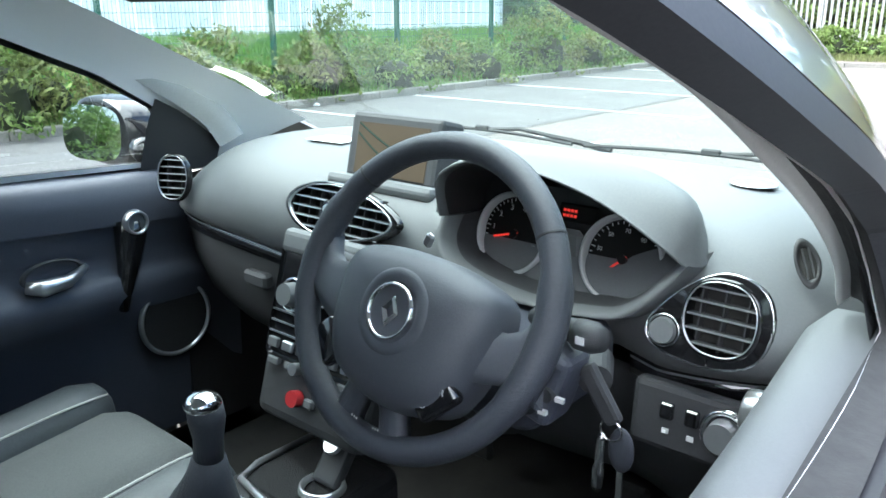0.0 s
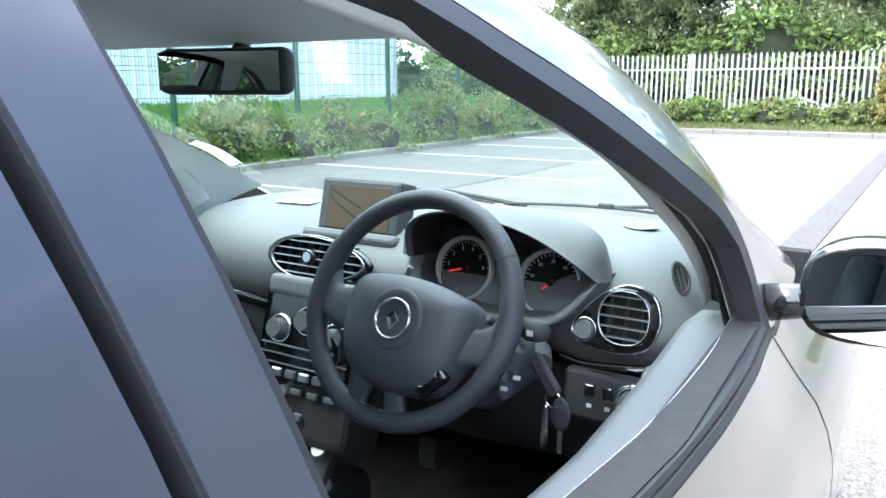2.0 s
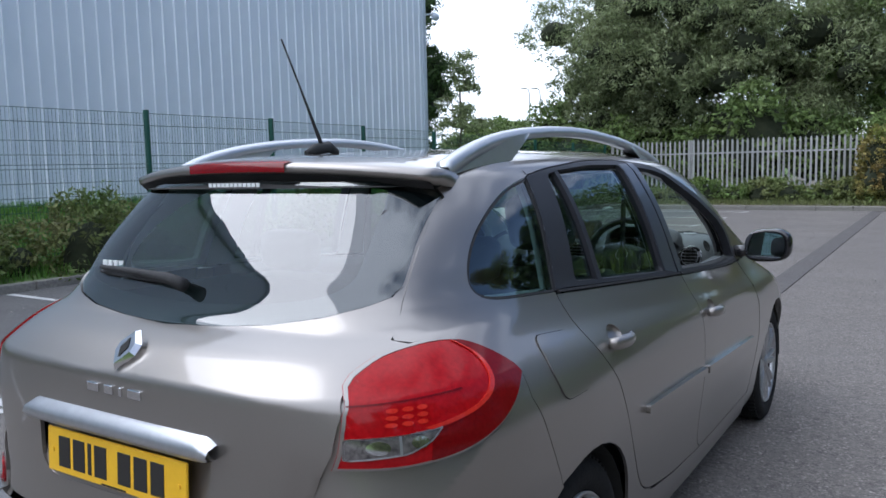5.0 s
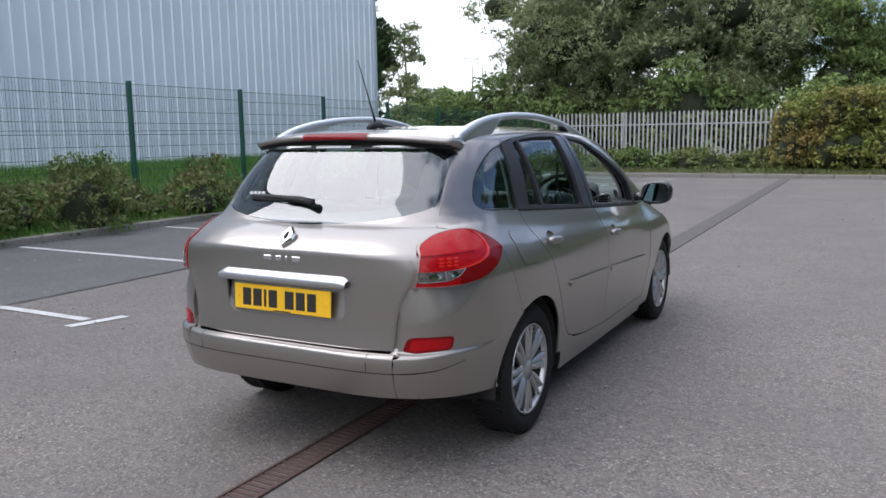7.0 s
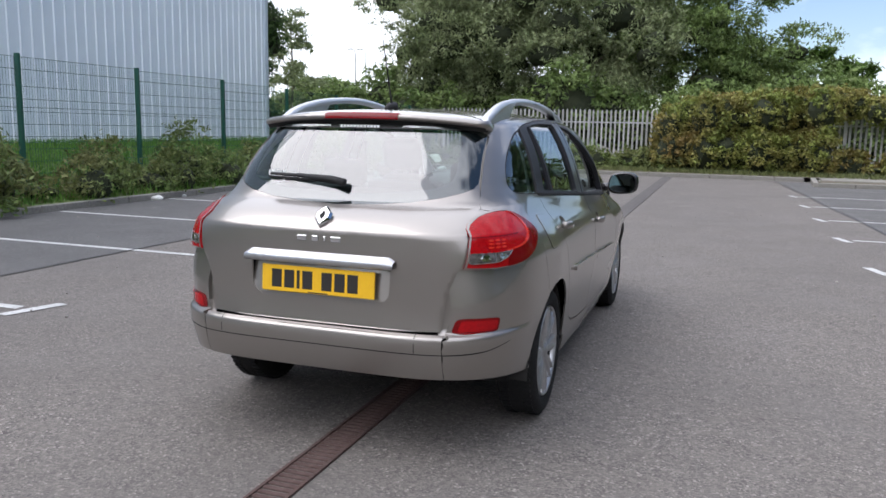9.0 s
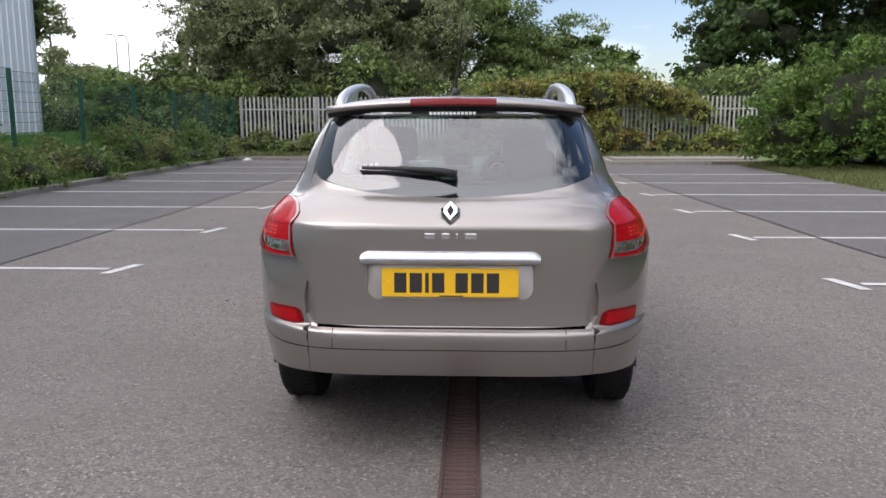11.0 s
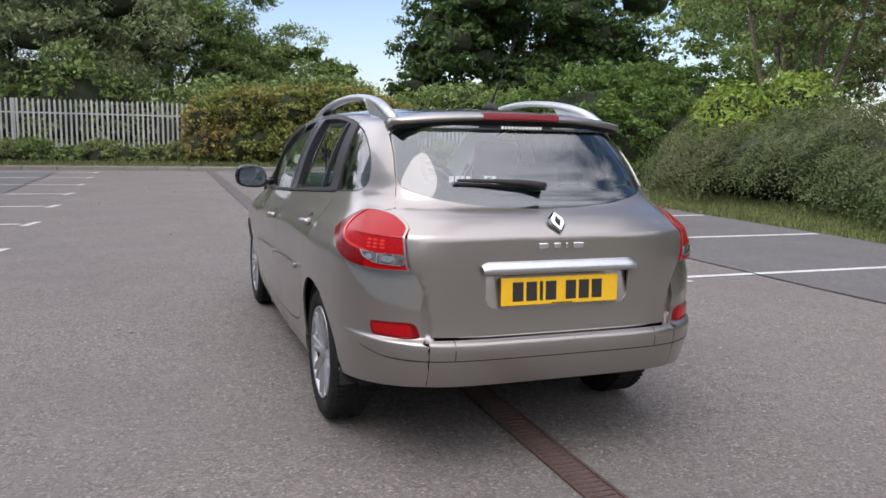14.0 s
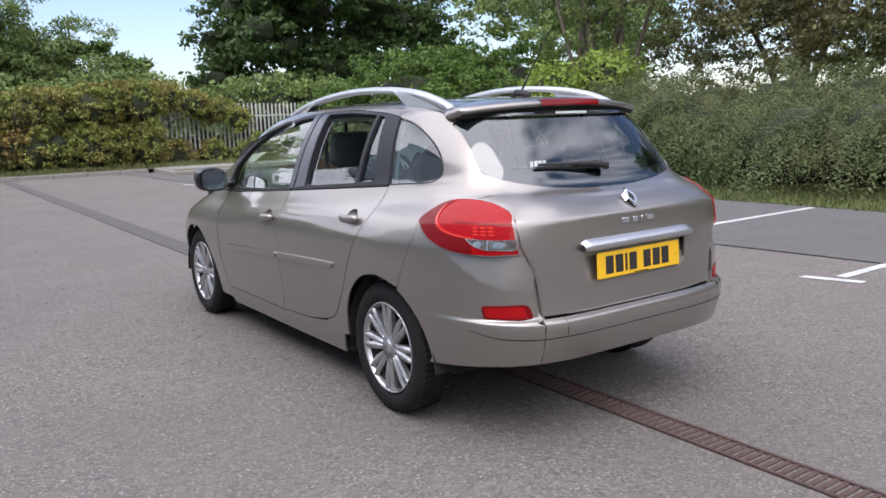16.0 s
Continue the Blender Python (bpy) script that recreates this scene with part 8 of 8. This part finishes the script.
# doors seen from inside
SAIL = {1: [(2.715, 0.985), (2.90, 0.975), (2.86, 1.03), (2.79, 1.10), (2.72, 1.15), (2.67, 1.165), (2.705, 1.08)],
        -1: curve_through([(2.722, 0.985), (2.90, 0.975), (2.91, 1.03), (2.886, 1.055), (2.842, 1.095), (2.802, 1.125), (2.751, 1.154), (2.735, 1.08)], 1)}
for side, f, flip, s in SIDES:
    def inner_x(y, z, d):
        return s * (side_x(y, min(z, 1.0)) - d)
    # door top and seal
    rows, seal, slotr = [], [], []
    for i in range(33):
        y = 1.80 + (2.80 - 1.80) * i / 32
        zt = BELT(y) + 0.012
        xo, xi = BELT_X(y) - 0.034, lerp(y, [(1.8, 0.70), (2.2, 0.692), (2.45, 0.668), (2.75, 0.636)])
        rows.append([(s * xo, y, zt - 0.03), (s * xo, y, zt - 0.004), (s * (xo - 0.010), y, zt + 0.004), (s * (xi + 0.02), y, zt + 0.002), (s * (xi + 0.002), y, zt - 0.012), (s * (xi - 0.008), y, zt - 0.05), (s * (xi - 0.004), y, zt - 0.09)])
        xb = BELT_X(y)
        seal.append([(s * (xo + 0.014), y, zt - 0.03), (s * (xo + 0.014), y, zt - 0.006), (s * (xo + 0.026), y, zt + 0.002), (s * (xb - 0.012), y, zt + 0.000), (s * (xb + 0.002), y, zt - 0.010)])
        slotr.append([(s * (xo - 0.005), y, zt - 0.024), (s * (xo + 0.02), y, zt - 0.024)])
    # left door's top takes the darker trim, its shade put into the colour
    trim = grid_mesh("door_top_trim", rows, M_DOORTOP if s > 0 else M_DOORTRIM, car, "grey moulded door top")
    grid_mesh("outer_seal", seal, M_RUBBER, trim, "black rubber waist seal")
    grid_mesh("window_slot", slotr, M_DARK, trim)
    # door card
    rows = []
    for i in range(29):
        y = 1.82 + (2.92 - 1.82) * i / 28
        zt = BELT(y) - 0.075
        xi = lerp(y, [(1.8, 0.70), (2.2, 0.690), (2.5, 0.665), (2.95, 0.640)])
        arm = max(0.0, 1 - abs(y - 2.25) / 0.62) ** 0.5
        rows.append([(s * (xi + d), y, z) for d, z in ((0.0, zt), (0.008, zt - 0.06), (0.022, zt - 0.10), (0.022 - 0.055 * arm, 0.775), (0.024 - 0.07 * arm, 0.735), (0.030 - 0.02 * arm, 0.68), (0.04, 0.60), (0.045, 0.5), (0.06, 0.36))])
    card = grid_mesh("door_card", rows, M_DOORTRIM, car, "blue-black door card")
    grid_mesh("rear_door_card", [[(s * (side_x(y, 0.9) - 0.115), y, z) for z in (BELT(y) + 0.01, 0.9, 0.7, 0.4)] for y in [0.9 + 0.1 * i for i in range(10)]], M_DOORTRIM, car)
    grid_mesh("rear_door_top", [[(s * (BELT_X(y) - d), y, BELT(y) + z) for d, z in ((0.02, 0.0), (0.05, 0.012), (0.10, 0.008), (0.115, -0.02))] for y in [0.9 + 0.1 * i for i in range(10)]], M_DOORTOP, car)
    m = Matrix.Translation((s * 0.672, 2.742, 0.643)) @ Matrix.Rotation(radians(-90 * s), 4, "Y")
    spk = part("door_speaker", ring(m, 0.078, 0.089, 0.010), M_SATIN, card, "silver-ringed door loudspeaker", smooth=True)
    part("speaker_mesh", disc(m, 0.079, 0.003), M_CARPET, spk)
    m = Matrix.Translation((s * 0.652, 2.652, 0.890)) @ Matrix.Rotation(radians(-90 * s), 4, "Y")
    unit = part("window_switch_pod", tube([(s * 0.655, 2.652, 0.892), (s * 0.653, 2.652, 0.86), (s * 0.650, 2.642, 0.81), (s * 0.650, 2.628, 0.75), (s * 0.655, 2.618, 0.70)], [0.034, 0.033, 0.026, 0.016, 0.010], 16), M_PIANO, card, "gloss black grip with a round switch", smooth=True)
    part("switch_ring", ring(m @ Matrix.Translation((0, 0, 0.020)), 0.018, 0.026, 0.018), M_SATIN, unit, smooth=True)
    part("switch_face", disc(m @ Matrix.Translation((0, 0, 0.030)), 0.019), M_DASH, unit)
    m = Matrix.Translation((s * 0.668, 2.492, 0.810)) @ Matrix.Rotation(radians(-90 * s), 4, "Y")
    rec = part("handle_recess", ring(m @ Matrix.Diagonal((0.55, 1.15, 1, 1)), 0.045, 0.055, 0.008), M_DASHLOW, card, smooth=True)
    part("door_release", tube([(s * 0.650, 2.432, 0.802), (s * 0.636, 2.457, 0.797), (s * 0.636, 2.507, 0.80), (s * 0.652, 2.552, 0.815)], [0.012, 0.017, 0.013, 0.007], 12), M_SATIN, rec, "satin silver release lever", smooth=True)
    # sail panel in front of the window
    skin_part("sail_panel", SAIL[s], f, M_DASHLOW, card, 0.05, lift=0.050, flip=not flip, rim=False) 
    # pale pillar and roof-side trim
    ring_out = [(0.462, 1.09), (0.470, 1.20), (0.52, 1.29), (0.58, 1.35)] + [(y, z - 0.012) for y, z in gutter if y < 2.0] + [(y - 0.01, z) for y, z in screen_edge[:-2]] + [(2.95, 0.975), (2.3, 0.990), (1.6, 1.05), (0.9, 1.088)]
    skin_part("pillar_trim", with_hole(ring_out, inset(REAR_WIN, 0.004), inset(FRONT_WINS[s], 0.004), inset(QG, 0.005)), lambda y, z, f=f, s=s: (f(y, z)[0] - s * 0.042, y, z), M_TRIM, car, 0.05, flip=not flip, rim=False, label="pale grey pillar and roof trim")
    # black reveal round the driver's window opening
    rows = []
    for y, z in FRONT_WINS[s] + FRONT_WINS[s][:1]:
        x = side_x(y, z)
        rows.append([(s * (x - 0.004), y, z), (s * (x - 0.022), y + (0.006 if y > 2.1 else -0.004) * 0, z), (s * (x - 0.042), y, z + 0.004)])
    grid_mesh("window_reveal", rows, M_RUBBER, car)
    if s > 0:
        edge = curve_through([(0.600, 1.50, 1.405), (0.612, 1.75, 1.398), (0.628, 1.95, 1.368), (0.640, 2.10, 1.335), (0.648, 2.215, 1.292), (0.652, 2.345, 1.249), (0.656, 2.48, 1.187), (0.660, 2.63, 1.110), (0.662, 2.735, 1.035), (0.662, 2.77, 0.985)], 4)
        grid_mesh("pillar_cover", [[(x - 0.006, y + 0.012, z + 0.004), (x, y, z), (x + 0.003, y + 0.014, z + 0.002), (x + 0.006, y + 0.028, z + 0.004)] for x, y, z in edge], M_PILLAR, car, "grey windscreen pillar cover")
        ends = [(side_x(y, z) - 0.040, y, z + 0.004) for y, z in FRONT_WINS[s] if z > BELT(y) + 0.03 and y > 1.72 and (y > 2.1 or z > 1.36)]
        ends = [(ends[0][0], 1.50, ends[0][2] + 0.004)] + sorted(ends, key=lambda q: q[1] - q[2])
        n = len(edge) - 1
        rows = []
        for k, (x, y, z) in enumerate(edge):
            # matching point on the window's reveal
            u = y - z
            j = max(1, next((i for i, q in enumerate(ends) if q[1] - q[2] > u), len(ends) - 1))
            a, b = ends[j - 1], ends[j]
            w = max(0.0, min(1.0, (u - a[1] + a[2]) / max(1e-6, (b[1] - b[2]) - (a[1] - a[2]))))
            q = [a[i] + (b[i] - a[i]) * w for i in range(3)]
            p = (x + 0.006, y + 0.028, z + 0.004)
            rows.append([tuple(p[i] + (q[i] - p[i]) * g + (0.006 * bow if i == 1 else 0) for i in range(3)) for g, bow in ((0, 0), (0.25, 1.0), (0.5, 0.4), (0.56, -0.8), (0.62, 0.4), (1, 0))])
        grid_mesh("door_seal", rows, M_RUBBER, car, "black rubber door seal")
    else:
        edge = curve_through([(1.95, 1.372), (2.15, 1.325), (2.36, 1.285), (2.50, 1.255), (2.631, 1.209), (2.691, 1.177), (2.753, 1.137), (2.809, 1.099), (2.855, 1.061), (2.89, 1.01)], 4)
        grid_mesh("pillar_cover", [[(-0.66, y, z), (-0.652, y + 0.02, z + 0.010), (-0.648, y + 0.04, z + 0.020), (-0.656, y + 0.06, z + 0.024), (-0.69, y + 0.07, z + 0.016)] for y, z in edge], M_PILLAR, car, "grey windscreen pillar cover")
    rows = []
    for y, z in REAR_WIN + REAR_WIN[:1]:
        x = side_x(y, z)
        rows.append([(s * (x - 0.004), y, z), (s * (x - 0.042), y, z + 0.004)])
    grid_mesh("window_reveal", rows, M_FRAME, car)
skin_part("headliner", roof_poly, lambda x, y: (x, y, roof_z(x, y) - 0.035), M_TRIM, car, 0.08, flip=True, rim=False, label="pale grey headlining")
part("cabin_floor", box((-0.72, 0.35, 0.30), (0.72, 3.3, 0.34)), M_CARPET, car)
for s in (1, -1):
    part("footwell_side", box((s * 0.70 - 0.012, 2.78, 0.33), (s * 0.70 + 0.012, 3.30, 0.93)), M_CARPET, car)
part("bulkhead", box((-0.74, 3.28, 0.34), (0.74, 3.32, 0.985)), M_CARPET, car)
part("load_floor", box((-0.62, 0.12, 0.50), (0.62, 0.95, 0.56), 0.02), M_CARPET, car)
grid_mesh("tailgate_lining", [[(x, rear_y(x, z) + 0.06, z) for z in (0.6, 0.8, 0.95, 1.03, 1.06)] for x in [-0.54 + 0.09 * i for i in range(13)]], M_DASHLOW, car)
part("parcel_shelf", box((-0.60, 0.28, 1.045), (0.60, 0.86, 1.06), 0.005), M_CARPET, car, "black parcel shelf")
for k, x in enumerate((-0.04, 0.3)):
    part("pedal", box((x, 3.0, 0.42), (x + 0.06, 3.02, 0.50), 0.008), M_RUBBER, car)
# mirror, wipers on the screen
rm = part("rear_view_mirror", box((-0.118, -0.02, -0.036), (0.118, 0.018, 0.034), 0.016, Matrix.Translation((0.014, 2.42, 1.345)) @ Matrix.Rotation(radians(12), 4, "Z"), 3), M_DASHLOW, car, "black interior mirror")
part("mirror_face", box((-0.108, -0.0215, -0.029), (0.108, -0.0205, 0.028), 0, Matrix.Translation((0.014, 2.42, 1.345)) @ Matrix.Rotation(radians(12), 4, "Z")), M_MIRROR, rm)
part("mirror_stalk", tube([(0.014, 2.435, 1.36), (0.012, 2.46, 1.385), (0.01, 2.47, 1.42)], [0.012, 0.012, 0.02], 10), M_DASHLOW, rm)
for x0, x1, y0 in ((0.55, -0.02, 0.56), (-0.05, -0.55, 0.02)):
    line = [(x0 + (x1 - x0) * t, front_y(abs(x0 + (x1 - x0) * t), 1.012) + 0.012, 1.014 + 0.012 * math.sin(math.pi * t)) for t in [i / 8 for i in range(9)]]
    wiper = part("windscreen_wiper", tube(line, 0.0042, 6), M_RUBBER, car, "black windscreen wiper")
    mid = line[4]
    part("wiper_arm", tube([(y0, mid[1] + 0.05, 1.000), (y0 - 0.06, mid[1] + 0.045, 1.010), (mid[0] + 0.10, mid[1] + 0.012, 1.034), mid], [0.010, 0.007, 0.005, 0.0045], 6), M_RUBBER, wiper)
    part("blade_clip", box((mid[0] - 0.02, mid[1] - 0.006, mid[2] - 0.004), (mid[0] + 0.02, mid[1] + 0.006, mid[2] + 0.010), 0.003), M_RUBBER, wiper)
grid_mesh("scuttle", [[(x, y, z) for y, z in ((3.30, 0.985), (3.36, 0.978), (3.46, 0.962))] for x in [-0.7 + 0.1 * i for i in range(15)]], M_DASHLOW, car)


# seats
def soft_box(lo, hi, r, bow=0.0):
    bm = bmesh.new()
    add_box(bm, lo, hi)
    bmesh.ops.subdivide_edges(bm, edges=bm.edges, cuts=7, use_grid_fill=True)
    c = Vector([(a + b) / 2 for a, b in zip(lo, hi)])
    h = Vector([(b - a) / 2 for a, b in zip(lo, hi)])
    for v in bm.verts:
        d = v.co - c
        q = Vector([max(-(k - r), min(k - r, e)) for e, k in zip(d, h)])
        e = d - q
        if e.length > 1e-6:
            v.co = c + q + e.normalized() * min(r, e.length)
    return bm


def shape_part(name, bm, mat, parent, m, label=""):
    bmesh.ops.transform(bm, matrix=m, verts=bm.verts)
    return part(name, bm, mat, parent, label, smooth=True)


def seat(cx, yf):
    base = Matrix.Translation((cx, yf, 0))
    ob = shape_part("front_seat", soft_box((-0.155, -0.52, 0.44), (0.155, 0.0, 0.592), 0.072), M_FABRIC, car, base @ Matrix.Translation((0, 0, 0.51)) @ Matrix.Rotation(radians(6), 4, "X") @ Matrix.Translation((0, 0, -0.51)), "dark grey front seat with leatherette bolsters")
    for s in (1, -1):
        tilt = base @ Matrix.Translation((0, 0, 0.51)) @ Matrix.Rotation(radians(6), 4, "X") @ Matrix.Translation((0, 0, -0.51))
        shape_part("cushion_bolster", soft_box((s * 0.205 - 0.062, -0.52, 0.42), (s * 0.205 + 0.062, -0.01, 0.613), 0.058), M_HIDE, ob, tilt)
        stitch = [tilt @ Vector((s * 0.158, -0.48 + 0.03 * i, 0.604 - 0.012 * (i / 15) ** 6)) for i in range(16)]
        part("piping", tube(stitch, 0.0022, 5), M_STITCH, ob)
    back = base @ Matrix.Translation((0, -0.50, 0.50)) @ Matrix.Rotation(radians(16), 4, "X")
    b = shape_part("backrest", soft_box((-0.16, -0.10, 0.0), (0.16, 0.04, 0.62), 0.05), M_FABRIC, ob, back)
    for s in (1, -1):
        shape_part("back_bolster", soft_box((s * 0.20 - 0.05, -0.09, 0.02), (s * 0.20 + 0.05, 0.075, 0.56), 0.045), M_HIDE, ob, back)
    shape_part("back_shell", soft_box((-0.235, -0.13, 0.03), (0.235, -0.06, 0.61), 0.035), M_LEATHER, ob, back)
    for x in (-0.06, 0.06):
        part("headrest_post", tube([back @ Vector((x, -0.03, 0.6)), back @ Vector((x, -0.025, 0.70))], 0.006, 8), M_CHROME, ob)
    shape_part("headrest", soft_box((-0.125, -0.085, 0.655), (0.125, 0.035, 0.86), 0.05), M_HIDE, ob, back)
    return ob


seat(-0.380, 2.545)
seat(0.36, 2.22)
rear = shape_part("rear_bench", soft_box((-0.62, 0.0, 0.0), (0.62, 0.46, 0.18), 0.06), M_FABRIC, car, Matrix.Translation((0, 1.12, 0.42)), "dark grey rear bench seat")
shape_part("rear_backrest", soft_box((-0.60, -0.07, 0.0), (0.60, 0.06, 0.52), 0.05), M_FABRIC, rear, Matrix.Translation((0, 1.08, 0.56)) @ Matrix.Rotation(radians(14), 4, "X"))
for x in (-0.36, 0.36):
    shape_part("rear_headrest", soft_box((-0.12, -0.05, 0.0), (0.12, 0.05, 0.14), 0.04), M_HIDE, rear, Matrix.Translation((x, 0.95, 1.08)))
# seat belts on the pillars
for s in (1, -1):
    grid_mesh("seat_belt", [[(s * (0.60 - 0.0 * i) - s * 0.005, 1.68 - 0.01 * i, 1.30 - 0.12 * i), (s * 0.60 - s * 0.005, 1.73 - 0.01 * i, 1.30 - 0.12 * i)] for i in range(7)], M_DASHLOW, car, thick=0.002)

# fittings sit a little further back and to the driver's side
FITTED = Vector((0.016, -0.076, -0.005))
for ob in (dash, lower, stack, cons, gl, sw, col, sp):
    ob.location = FITTED
for ob in (key, slip, permit):
    ob.location = FITTED + Vector((0, 0, CAR_Z))
